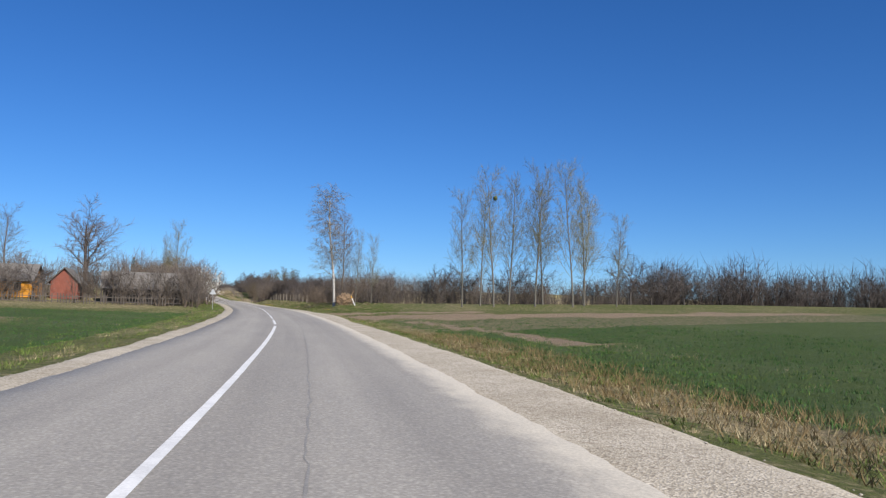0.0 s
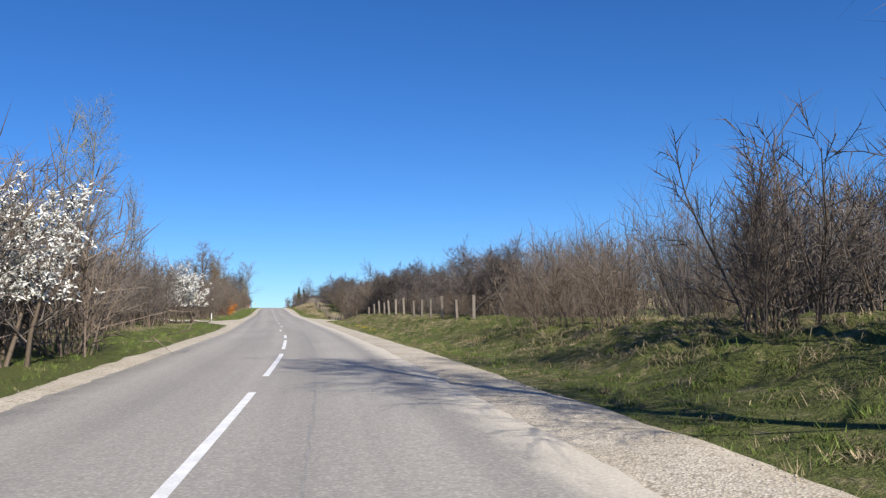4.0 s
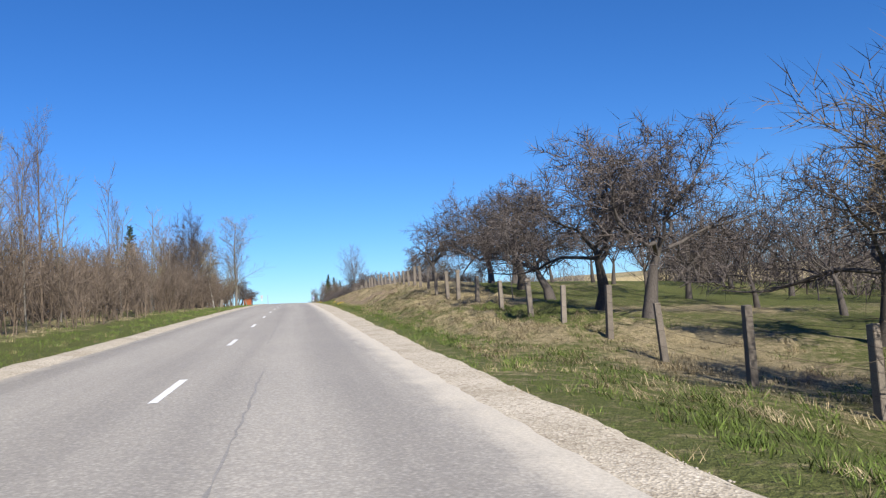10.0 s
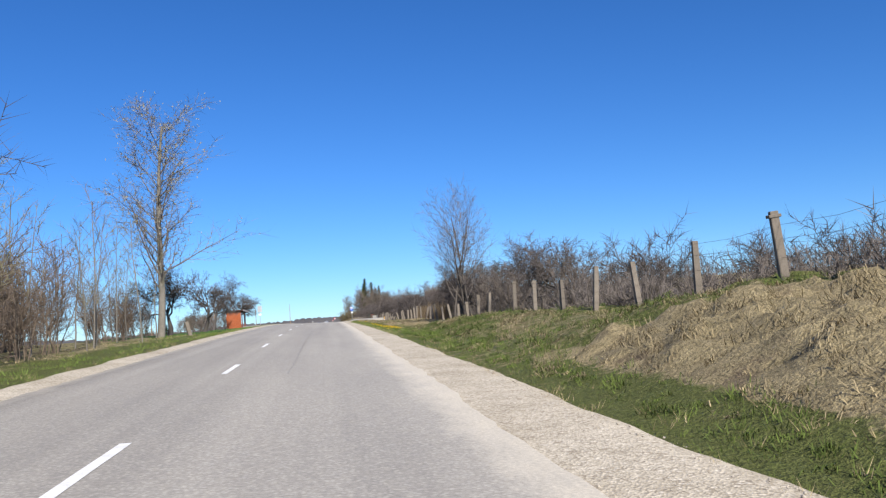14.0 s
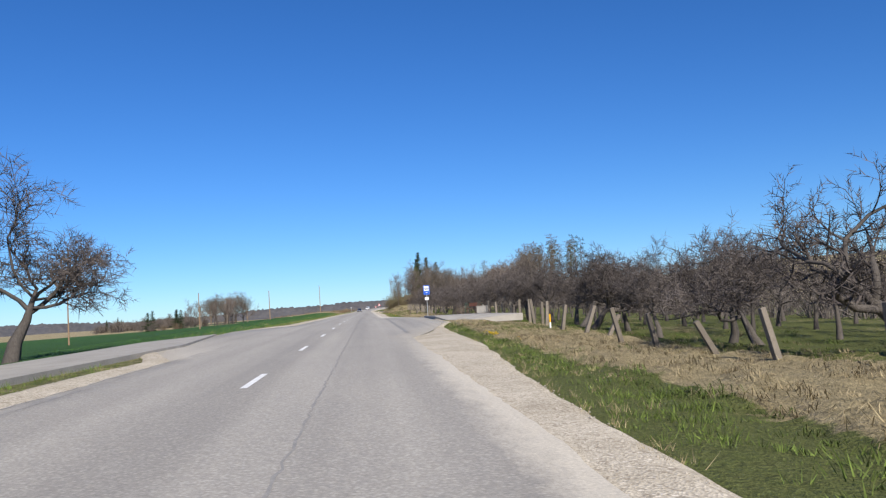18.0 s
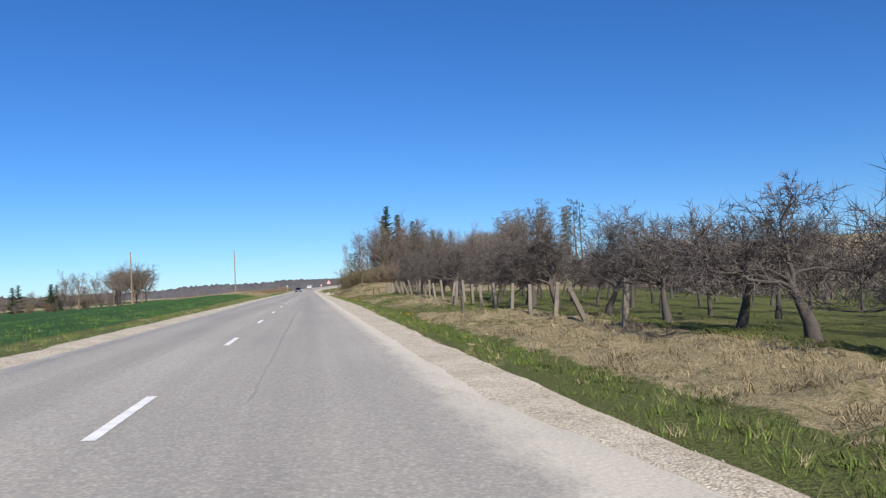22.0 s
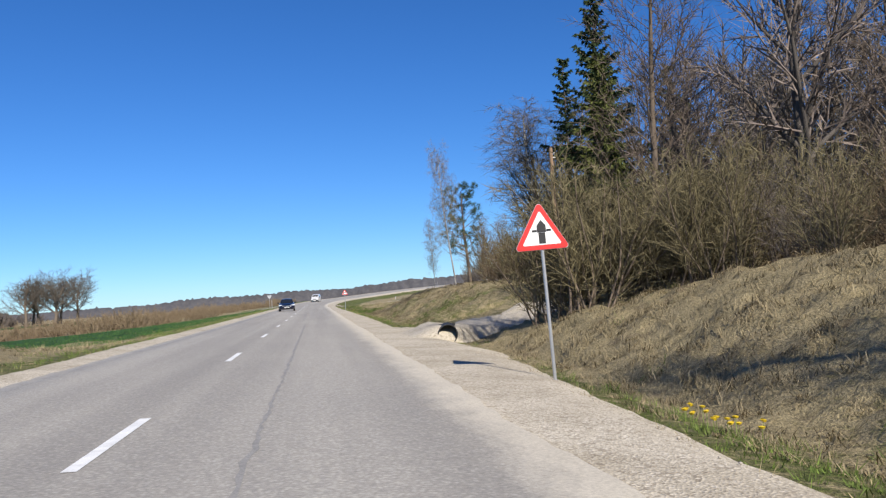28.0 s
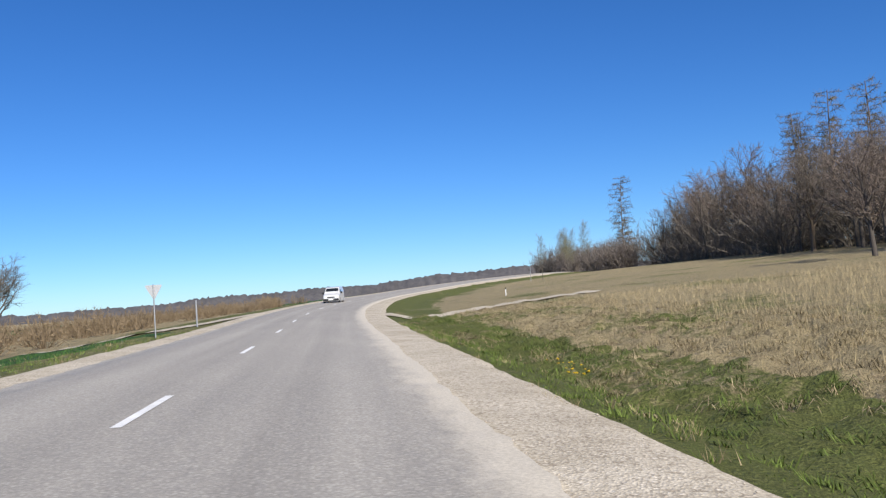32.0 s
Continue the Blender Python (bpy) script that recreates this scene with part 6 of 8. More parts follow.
def rect(x0, x1, z0, z1, r=0.0):
    if not r:
        return [(x0, z0), (x1, z0), (x1, z1), (x0, z1)]
    pts = []
    for cx, cz, a in ((x1 - r, z1 - r, 0), (x0 + r, z1 - r, 90), (x0 + r, z0 + r, 180), (x1 - r, z0 + r, 270)):
        pts += [(cx + r * math.cos(radians(a + k * 30)), cz + r * math.sin(radians(a + k * 30))) for k in range(4)]
    return pts


def bus_sign(x, y, z, turn, label, back=False):
    s = thing("bus_stop_sign", label, "bus stop sign", pose(x, y, z, 0, 0, turn))
    g = 0.84  # size of the panel about its middle, 2.35 m up

    def area(x0, x1, z0, z1, r=0.0):
        return rect(x0 * g, x1 * g, 2.35 + (z0 - 2.35) * g, 2.35 + (z1 - 2.35) * g, r)

    part("pole", rod(bmesh.new(), (0, 0.035, -0.3), (0, 0.035, 2.75), 0.03, sides=10), GALV, s, "galvanised steel tube")
    part("backing", plate(bmesh.new(), area(-0.33, 0.33, 1.85, 2.85, 0.05), -0.012, 0.0), SIGN_BACK, s)
    part("panel", plate(bmesh.new(), area(-0.325, 0.325, 1.855, 2.845, 0.05), -0.018, -0.013), BLUE, s, "blue reflective panel")
    part("field", plate(bmesh.new(), area(-0.24, 0.24, 2.28, 2.76), -0.022, -0.0185), WHITE, s, "white square field")
    bus = part("bus_symbol", plate(bmesh.new(), area(-0.2, 0.2, 2.42, 2.58, 0.03), -0.026, -0.0225), BLACK, s)
    for k in (-0.11, 0.11):
        part("wheel_symbol", plate(bmesh.new(), [((k + 0.035 * math.cos(a * 0.6283)) * g, 2.405 + 0.03 * math.sin(a * 0.6283)) for a in range(10)], -0.027, -0.0226), BLACK, s)
    for k in range(4):
        part("window_symbol", plate(bmesh.new(), area(-0.17 + k * 0.088, -0.10 + k * 0.088, 2.50, 2.56), -0.03, -0.0265), WHITE, s)
    part("lettering", plate(bmesh.new(), area(-0.08, 0.08, 2.05, 2.11), -0.022, -0.0185), WHITE, s, "short unreadable white lettering")
    part("timetable", plate(bmesh.new(), rect(-0.17, 0.17, 1.48, 1.72), -0.012, 0.0), WHITE, s, "small white timetable plate")
    part("clamp", rod(bmesh.new(), (-0.08, 0.012, 2.3), (0.08, 0.012, 2.3), 0.02), GALV, s)
    return s


bus_sign(7.42, 528.2, float(road_z(528) + slant(528, 7.4)) + 0.30, -6, "blue bus stop sign on a steel pole by the platform")
bus_sign(-6.7, 470.5, ground_z(-6.7, 470.5), 178, "bus stop sign turned away, grey back on a pole")


# ------------------------------------------------------------ bus platform on the right
PZ = float(road_z(520) + slant(520, 7.2)) + 0.42
KERB = [(9.0, 512.4, -0.32), (7.7, 513.9, -0.27), (7.1, 516.0, 0.0), (7.1, 519.0, 0.0), (7.1, 522.0, 0.0), (7.1, 525.0, 0.0), (7.1, 528.0, 0.0), (7.5, 530.0, -0.04), (8.6, 532.0, -0.12)]
platform = thing("bus_platform", "raised grey bus stop platform with a concrete kerb", "platform", pose(8.5, 520, PZ))
bm = bmesh.new()
inner = [(x + 0.14, y, z) for x, y, z in KERB] + [(13.0, 532.0, -0.1), (13.0, 512.4, -0.1)]
top = [bm.verts.new((x - 8.5, y - 520, z - 0.015)) for x, y, z in inner]
low = [bm.verts.new((v.co.x, v.co.y, -0.6)) for v in top]
bmesh.ops.triangulate(bm, faces=[bm.faces.new(top)])
for i in range(len(top)):
    j = (i + 1) % len(top)
    bm.faces.new((top[i], low[i], low[j], top[j]))
bmesh.ops.recalc_face_normals(bm, faces=bm.faces)
part("slab", bm, SLAB, platform)
for (xa, ya, za), (xb, yb, zb) in zip(KERB, KERB[1:]):
    n = max(1, round(math.hypot(xb - xa, yb - ya) / 1.0))
    for k in range(n):
        p = Vector((xa + (xb - xa) * k / n - 8.5, ya + (yb - ya) * k / n - 520, za + (zb - za) * k / n))
        q = Vector((xa + (xb - xa) * (k + 1) / n - 8.5, ya + (yb - ya) * (k + 1) / n - 520, za + (zb - za) * (k + 1) / n))
        d = (q - p)
        bm = bmesh.new()
        box(bm, -0.02, 0.15, 0.006, d.length - 0.006, -0.55, 0.015, 0.02)
        part("kerb_stone", bm, SLAB, platform, at=Matrix.Translation(p) @ Matrix.Rotation(math.atan2(d.y, d.x) - math.pi / 2, 4, "Z") @ Matrix.Rotation(math.atan2(d.z, math.hypot(d.x, d.y)), 4, "X"))


def bench(x, y, z, turn):
    b = thing("bench", "green tubular steel bench with brown slats", "bench", pose(x, y, z, 0, 0, turn))
    green = plain("dark_green_paint", (0.02, 0.06, 0.04), 0.45)
    brown = surface("brown_slat", (0.13, 0.05, 0.035), (0.26, 0.12, 0.08), 3, 30, 0.7, 0.2)
    for sx in (-0.85, 0.85):
        bm = bmesh.new()
        pts = [(sx, 0.25, 0.0), (sx, 0.25, 0.72), (sx, 0.18, 0.86), (sx, 0.05, 0.93), (sx, -0.10, 0.93), (sx, -0.22, 0.84), (sx, -0.26, 0.0)]
        for p, q in zip(pts, pts[1:]):
            rod(bm, p, q, 0.028, sides=8)
        rod(bm, (sx, -0.26, 0.42), (sx, 0.25, 0.42), 0.022, sides=8)
        part("side_frame", bm, green, b)
        bm = bmesh.new()
        for k in range(8):
            a0, a1 = k * math.pi / 4, (k + 1) * math.pi / 4
            rod(bm, (sx, 0.02 + 0.13 * math.cos(a0), 0.68 + 0.13 * math.sin(a0)), (sx, 0.02 + 0.13 * math.cos(a1), 0.68 + 0.13 * math.sin(a1)), 0.015, sides=6)
        part("ring", bm, green, b)
    for k in range(4):
        part("seat_slat", box(bmesh.new(), -0.85, 0.85, -0.22 + k * 0.11, -0.13 + k * 0.11, 0.43, 0.46, 0.005), brown, b)
    for k in range(3):
        part("back_slat", box(bmesh.new(), -0.85, 0.85, 0.225, 0.25, 0.62 + k * 0.11, 0.71 + k * 0.11, 0.005), brown, b)
    return b


bench(11.55, 528.4, PZ - 0.05, -55)
bm = box(bmesh.new(), -0.42, 0.42, -0.42, 0.42, 0.0, 0.62, 0.02)
box(bm, -0.32, 0.32, -0.32, 0.32, 0.55, 0.66)
bin_box = thing("litter_bin", "square pale concrete litter bin on the platform", "litter bin", pose(12.05, 526.3, PZ - 0.05, 0, 0, -20))
part("body", box(bmesh.new(), -0.42, 0.42, -0.42, 0.42, 0.0, 0.56, 0.02), SLAB, bin_box)
part("rim", box(bmesh.new(), -0.44, 0.44, -0.44, 0.44, 0.565, 0.62, 0.015), SLAB, bin_box)
bm.free()

# ------------------------------------------------------------ brick shelter on the left
BRICK = surface("orange_brick", (0.34, 0.085, 0.03), (0.55, 0.17, 0.07), 6, 50, 0.9, 0.3, 0.004, vary=0.4)
MORTAR = surface("mortar", (0.30, 0.25, 0.21), (0.46, 0.41, 0.36), 6, 50, 0.95, 0.2)
SOFFIT = surface("dark_boards", (0.05, 0.03, 0.026), (0.13, 0.075, 0.06), 3, 25, 0.8, 0.3, stretch=(1, 6, 1))
SHX, SHY, SHZ = -10.4, 475.5, ground_z(-9.6, 475.0) - 0.02
shelter = thing("bus_shelter", "orange brick bus shelter with dark boards and flat roof", "bus shelter", pose(SHX, SHY, SHZ))
end_wall = part("end_wall", box(bmesh.new(), -0.95, 0.95, -3.22, -3.02, -0.4, 2.32), MORTAR, shelter)
bm = box(bmesh.new(), -0.118, 0.118, -0.02, 0.02, -0.032, 0.032, 0.004)
brick_me = mesh_bm("brick", bm, BRICK)
for side, yy in ((-1, -3.235), (1, -3.005)):
    for r in range(33):
        for c in range(8):
            x = -0.95 + 0.125 + c * 0.2445 - (0.06 if r % 2 else 0)
            if side < 0:
                part("brick", brick_me, None, end_wall, at=Matrix.Translation((max(x, -0.84), yy, -0.02 + r * 0.072)))
for r in range(33):
    part("brick", brick_me, None, end_wall, at=Matrix.Translation((0.955, -3.12, -0.02 + r * 0.072)) @ Matrix.Rotation(math.pi / 2, 4, "Z"))
back = part("back_wall", box(bmesh.new(), -0.95, -0.85, -3.0, 3.2, -0.3, 2.3), SOFFIT, shelter, "dark brown boarded back wall")
for k in range(22):
    part("board", box(bmesh.new(), -0.845, -0.815, -2.98 + k * 0.28, -2.72 + k * 0.28, 0.0, 2.28, 0.006), SOFFIT, back)
part("side_panel", box(bmesh.new(), -0.8, 0.25, 3.1, 3.2, -0.2, 2.3, 0.01), SOFFIT, shelter)
part("inner_panel", box(bmesh.new(), -0.8, 0.7, -0.15, -0.07, -0.2, 2.28, 0.01), SOFFIT, shelter)
for yy in (-0.1, 3.1, 4.6):
    part("post", box(bmesh.new(), 0.78, 0.90, yy - 0.06, yy + 0.06, -0.4, 2.34, 0.01), surface("red_brown_paint", (0.12, 0.035, 0.03), (0.22, 0.08, 0.06), 4, 30, 0.6, 0.2), shelter)
part("seat", box(bmesh.new(), -0.8, -0.35, -2.9, -0.3, 0.42, 0.48, 0.01), DARK_WOOD, shelter)
part("roof", box(bmesh.new(), -1.25, 1.35, -3.6, 5.0, 2.42, 2.56, 0.02), SOFFIT, shelter, "flat dark roof")
part("fascia", box(bmesh.new(), 1.355, 1.385, -3.6, 5.0, 2.36, 2.60, 0.005), surface("grey_fascia", (0.22, 0.2, 0.19), (0.4, 0.37, 0.35), 3, 30, 0.7, 0.2), shelter)
for yy in (-3.3, -0.1, 3.1, 4.7):
    part("rafter", box(bmesh.new(), -1.2, 1.3, yy - 0.05, yy + 0.05, 2.325, 2.415), SOFFIT, shelter)
bm = bmesh.new()
vs = [bm.verts.new(p) for p in ((-9.0, 470.5, 0), (-5.6, 468.5, 0), (-4.9, 487, 0), (-6.0, 500, 0), (-9.4, 498, 0))]
for v in vs:
    v.co.z = ground_z(v.co.x, v.co.y) + 0.16
bm.faces.new(vs[::-1])
r = bmesh.ops.extrude_face_region(bm, geom=list(bm.faces))
bmesh.ops.translate(bm, verts=[v for v in r["geom"] if isinstance(v, bmesh.types.BMVert)], vec=(0, 0, -0.4))
bmesh.ops.recalc_face_normals(bm, faces=bm.faces)
tagged(new("shelter_apron", mesh_bm("shelter_apron", bm, SLAB)), "grey asphalt waiting area in front of the shelter", "pavement", kind="structure")


# ------------------------------------------------------------ utility poles, meter box
def utility_pole(x, y, top, lean=0.0, r=0.13):
    z = ground_z(x, y)
    h = top - z
    p = thing("utility_pole", "tall bare wooden utility pole", "utility pole", pose(x, y, z, 0, lean, 0), "line of utility poles")
    part("shaft", rod(bmesh.new(), (0, 0, -0.4), (0, 0, h), r, r * 0.68, 10), POLE_WOOD, p)
    part("cap", rod(bmesh.new(), (0, 0, h + 0.002), (0, 0, h + 0.12), r * 0.72, 0.02, 10), RUST_WIRE, p)
    for k in (0.3, 0.55):
        part("insulator", rod(bmesh.new(), (r * 0.6, 0, h - k), (r * 0.6 + 0.14, 0, h - k), 0.03, 0.045, 8), WHITE, p)
    return p


utility_pole(-44.5, 590.0, 16.6)
utility_pole(-34.4, 641.0, 17.1)
utility_pole(-25.0, 691.0, 18.4)
utility_pole(-14.1, 745.8, 20.9)
utility_pole(16.1, 760.5, 20.2, 0, 0.15)
mz = ground_z(16.7, 760.0)
meter = thing("meter_box", "grey electricity meter box on a short post", "meter box", pose(16.7, 760.0, mz, 0, 0, 8))
part("post", box(bmesh.new(), -0.06, 0.06, -0.05, 0.05, -0.3, 1.27, 0.01), GALV, meter)
part("cabinet", box(bmesh.new(), -0.20, 0.20, -0.11, 0.11, 1.25, 1.95, 0.02), plain("grey_cabinet", (0.45, 0.46, 0.45), 0.5), meter)
part("door", box(bmesh.new(), -0.17, 0.17, -0.122, -0.111, 1.29, 1.91, 0.004), plain("pale_cabinet", (0.6, 0.61, 0.6), 0.5), meter)
part("notice", box(bmesh.new(), 0.0, 0.1, -0.129, -0.123, 1.40, 1.53), BLACK, meter)

# ------------------------------------------------------------ culvert under the side track
cul = thing("culvert", "dark round culvert pipe under the gravel side track", "culvert", pose(6.3, 741.0, float(road_z(740) + slant(740, 6.3)) + 0.06, 0, 0, -8))
bm = bmesh.new()
for r0, r1 in ((0.34, 0.31),):
    ring = lambda r, y: [bm.verts.new((r * math.cos(k * math.pi / 12), y, r * math.sin(k * math.pi / 12))) for k in range(24)]
    a, b, c, d = ring(r0, 0), ring(r1, 0), ring(r1, 1.9), ring(r0, 1.9)
    for k in range(24):
        j = (k + 1) % 24
        for p, q in ((a, b), (b, c), (d, a)):
            bm.faces.new((p[k], p[j], q[j], q[k]))
bmesh.ops.recalc_face_normals(bm, faces=bm.faces)
part("pipe", bm, surface("dark_plastic", (0.012, 0.012, 0.013), (0.05, 0.05, 0.05), 4, 30, 0.6, 0.2), cul)
# black plug near the far end paints the shade inside the pipe
part("shade_plug", box(bmesh.new(), -0.3, 0.3, 1.75, 1.85, -0.3, 0.3), BLACK, cul, "black plug painted as the shade deep in the pipe")
# gravel mound of the side track over the pipe
gxx, gyy = np.meshgrid(np.linspace(4.4, 17, 44), np.linspace(738.5, 760.0, 56))
mid = np.interp(gxx, (4.4, 7, 10, 15, 20, 26), (746.2, 746.8, 749.0, 753.5, 757.0, 760.0))
half = np.interp(gxx, (4.4, 6, 8, 11, 14, 16), (7.0, 6.2, 5.2, 3.2, 2.2, -1.0)) + 0.25 * np.sin(gxx * 2.3) + 0.2 * np.sin(gyy * 1.9)
inside = np.clip((half - np.abs(gyy - mid)) / 0.8, 0, 1)
hump = np.clip((2.6 - np.abs(gyy - 743.3)) / 0.9, 0, 1) * np.interp(gxx, (5.0, 5.6, 6.1, 6.8, 7.8, 9.5), (0, .22, .44, .46, .32, 0))
gzz = land_z(gxx, gyy) - 0.25 + 0.31 * inside + hump * inside + rng.normal(size=gxx.shape) * 0.012
ii = np.arange(gxx.size).reshape(gxx.shape)
qq = np.stack([ii[:-1, :-1], ii[:-1, 1:], ii[1:, 1:], ii[1:, :-1]], 2).reshape(-1, 4)
tagged(new("side_track", mesh_np("side_track", np.stack([gxx, gyy, gzz], 2).reshape(-1, 3), qq, GRAVEL, smooth=True)), "cream gravel side track climbing into the wood", "track", kind="structure")


def track(name, pts, w, label):
    """A gravel track over the land along a few points."""
    pts = np.asarray(pts, float)
    t = np.linspace(0, len(pts) - 1, 40)
    px, py = np.interp(t, np.arange(len(pts)), pts[:, 0]), np.interp(t, np.arange(len(pts)), pts[:, 1])
    dx, dy = np.gradient(px), np.gradient(py)
    n = np.hypot(dx, dy)
    o = np.linspace(-w / 2, w / 2, 7)[None] * (1 + rng.normal(size=(40, 1)) * 0.05)
    x, y = px[:, None] - (dy / n)[:, None] * o, py[:, None] + (dx / n)[:, None] * o
    z = land_z(x, y) + 0.06
    i = np.arange(x.size).reshape(x.shape)
    q = np.stack([i[:-1, :-1], i[:-1, 1:], i[1:, 1:], i[1:, :-1]], 2).reshape(-1, 4)
    return tagged(new(name, mesh_np(name, np.stack([x, y, z], 2).reshape(-1, 3), q, GRAVEL, smooth=True)), label, "track", kind="structure")


track("farm_track_left", [(-4.5, 190), (-9, 193), (-16, 199), (-26, 206)], 3.4, "narrow gravel farm track into the thicket")
track("orchard_track", [(5.6, 205), (9, 207), (14, 210), (22, 213)], 3.2, "short gravel track into the orchard")
track("junction_left", [(-3.4, 886), (-5.6, 876), (-8.5, 868), (-13, 863)], 2.6, "gravel side road at the junction")
track("junction_right", [(5.2, 871.5), (8, 877), (13, 882), (24, 888)], 3.0, "narrow gravel lane across the meadow")


# ------------------------------------------------------------ uprooted stump beside the birch
def root_heap(x, y):
    rnd = np.random.default_rng(23)
    ob = thing("root_plate", "upturned tree stump with earthy tangled roots", "tree stump", pose(x, y, ground_z(x, y)))
    bm = bmesh.new()
    bmesh.ops.create_icosphere(bm, subdivisions=4, radius=0.8)
    for v in bm.verts:
        d = v.co.normalized()
        k = 1 + 0.30 * noise.noise(d * 2.3) + 0.16 * noise.noise(d * 6.0) + 0.16 * noise.noise(d * 15.0) + 0.08 * noise.noise(d * 29.0)
        v.co = Vector((d.x * 0.95 * k, d.y * 0.6 * k, 0.62 + d.z * 0.72 * k))
    part("root_ball", bm, surface("earthy_roots", (0.085, 0.055, 0.034), (0.33, 0.225, 0.14), 9, 30, 0.95, 0.8, 0.03), ob)
    pale = surface("pale_roots", (0.2, 0.14, 0.09), (0.48, 0.36, 0.24), 6, 30, 0.95, 0.4)
    for _ in range(80):
        segs = []
        d = unit(rnd.normal(size=3) + np.array([0, -0.3, 0.35]))
        p = np.array([0, 0, 0.65]) + d * np.array([0.8, 0.5, 0.6])
        thick = rnd.uniform(0.5, 1.1)
        for k in range(3):
            q = p + unit(d + rnd.normal(size=3) * 0.9) * rnd.uniform(0.10, 0.28)
            segs.append((*p, *q, 0.036 * thick * (1 - 0.28 * k), 0.036 * thick * (0.72 - 0.28 * k)))
            p = q
        part("root", tubes("root", segs, 5, pale), None, ob)
    part("log", rod(bmesh.new(), (0.3, -0.2, 0.05), (0.95, -0.5, 1.75), 0.09, 0.06, 9), POLE_WOOD, ob, "pale broken limb")


root_heap(*bent(8.05, 101.2))
bm = bmesh.new()
bmesh.ops.create_icosphere(bm, subdivisions=3, radius=0.28)
for v in bm.verts:
    v.co *= 1 + 0.3 * noise.noise(v.co * 5)
nest = new("mistletoe", mesh_bm("mistletoe", bm, surface("mistletoe_green", (0.05, 0.06, 0.02), (0.14, 0.15, 0.06), 5, 25, 0.9, 0.8, 0.05)))
nest.location = (*bent(24.9, 95.3), ground_z(*bent(24.9, 95.3)) + 12.9)
tagged(nest, "dark round mistletoe ball high in a poplar", "mistletoe")


# ------------------------------------------------------------ farm by the bend
def gabled(name, label, x, y, w, d, eave, ridge, wall, roof, turn=0.0, boards=0, openings=()):
    """A small gabled building, ridge along its x."""
    z = min(ground_z(x - w / 2, y), ground_z(x + w / 2, y)) - 0.1
    b = thing(name, label, "building", pose(x, y, z, 0, 0, turn))
    walls = part("wall", box(bmesh.new(), -w / 2, w / 2, -d / 2, d / 2, 0, eave), wall, b)
    for sx in (-1, 1):
        part("gable", plate(bmesh.new(), [(-d / 2, eave + 0.002), (d / 2, eave + 0.002), (0, ridge)], -0.06, 0.06), wall, b, at=Matrix.Translation((sx * (w / 2 - 0.07), 0, 0)) @ Matrix.Rotation(math.pi / 2, 4, "Z"))
    for k in range(boards):
        xx = -w / 2 + (k + 0.5) * w / boards
        part("board", box(bmesh.new(), xx - w / boards * 0.44, xx + w / boards * 0.44, -d / 2 - 0.03, -d / 2 - 0.003, 0.1, eave - 0.02), wall, walls)
    for sy in (-1, 1):
        bm = bmesh.new()
        s = math.hypot(d / 2 + 0.4, (ridge - eave) * (d / 2 + 0.4) / (d / 2))
        box(bm, -w / 2 - 0.35, w / 2 + 0.35, 0, s, -0.05, 0.05)
        a = math.atan2(ridge - eave, d / 2)
        part("roof", bm, roof, b, at=Matrix.Translation((0, 0, ridge + 0.06)) @ Matrix.Rotation(0 if sy > 0 else math.pi, 4, "Z") @ Matrix.Rotation(-a, 4, "X"))
    for x0, x1, z0, z1, m, nm in openings:
        o = part(nm, box(bmesh.new(), x0, x1, -d / 2 - 0.07, -d / 2 - 0.035, z0, z1), m, b)
        part("frame", box(bmesh.new(), x0 - 0.07, x1 + 0.07, -d / 2 - 0.10, -d / 2 - 0.075, z1, z1 + 0.08), WHITE, o)
    return b


OLD_BOARD = surface("grey_boards", (0.06, 0.052, 0.046), (0.19, 0.165, 0.145), 2, 18, 0.95, 0.4, 0.01, vary=0.3, stretch=(5, 5, 0.4))
OLD_ROOF = surface("old_roof", (0.09, 0.085, 0.08), (0.24, 0.225, 0.21), 2, 14, 0.9, 0.5, 0.02)
OCHRE = surface("ochre_boards", (0.50, 0.20, 0.02), (0.72, 0.34, 0.05), 2, 18, 0.8, 0.2, stretch=(1, 1, 6))
RUSSET = surface("russet_boards", (0.16, 0.05, 0.035), (0.30, 0.11, 0.08), 2, 18, 0.85, 0.3, stretch=(6, 1, 1))
# near-black for wall plates: paints the shade within openings, doors and windows
GAP_SHADE = plain("opening_shade", (0.012, 0.011, 0.010), 0.9)
gabled("barn", "long grey weathered board barn with sagging roof", *bent(-16.0, 116.0), 9.5, 6.0, 2.0, 4.0, OLD_BOARD, OLD_ROOF, 2, 24, ((-4.4, -0.6, 0.25, 1.9, GAP_SHADE, "opening"), (1.4, 2.3, 0.2, 1.9, GAP_SHADE, "door")))
gabled("farmhouse", "ochre-yellow wooden farmhouse with dark roof", *bent(-33.0, 118.0), 8.0, 6.0, 2.2, 4.2, OCHRE, OLD_ROOF, -4, 0, ((-3.0, -2.2, 0.8, 1.8, GAP_SHADE, "window"), (-0.4, 0.4, 0.8, 1.8, GAP_SHADE, "window"), (2.0, 2.8, 0.8, 1.8, GAP_SHADE, "window")))
gabled("outhouse", "small russet board outhouse with a steep gable", *bent(-25.3, 117.5), 4.0, 3.2, 2.3, 3.9, RUSSET, OLD_ROOF, 84, 0, ((-0.5, 0.4, 0.0, 1.8, GAP_SHADE, "door"),))
yard = thing("paling_fence", "grey weathered paling fence in front of the farm", "fence", pose(*bent(-24, 109.0), ground_z(*bent(-24, 109.0)), 0, 0, -3.3))
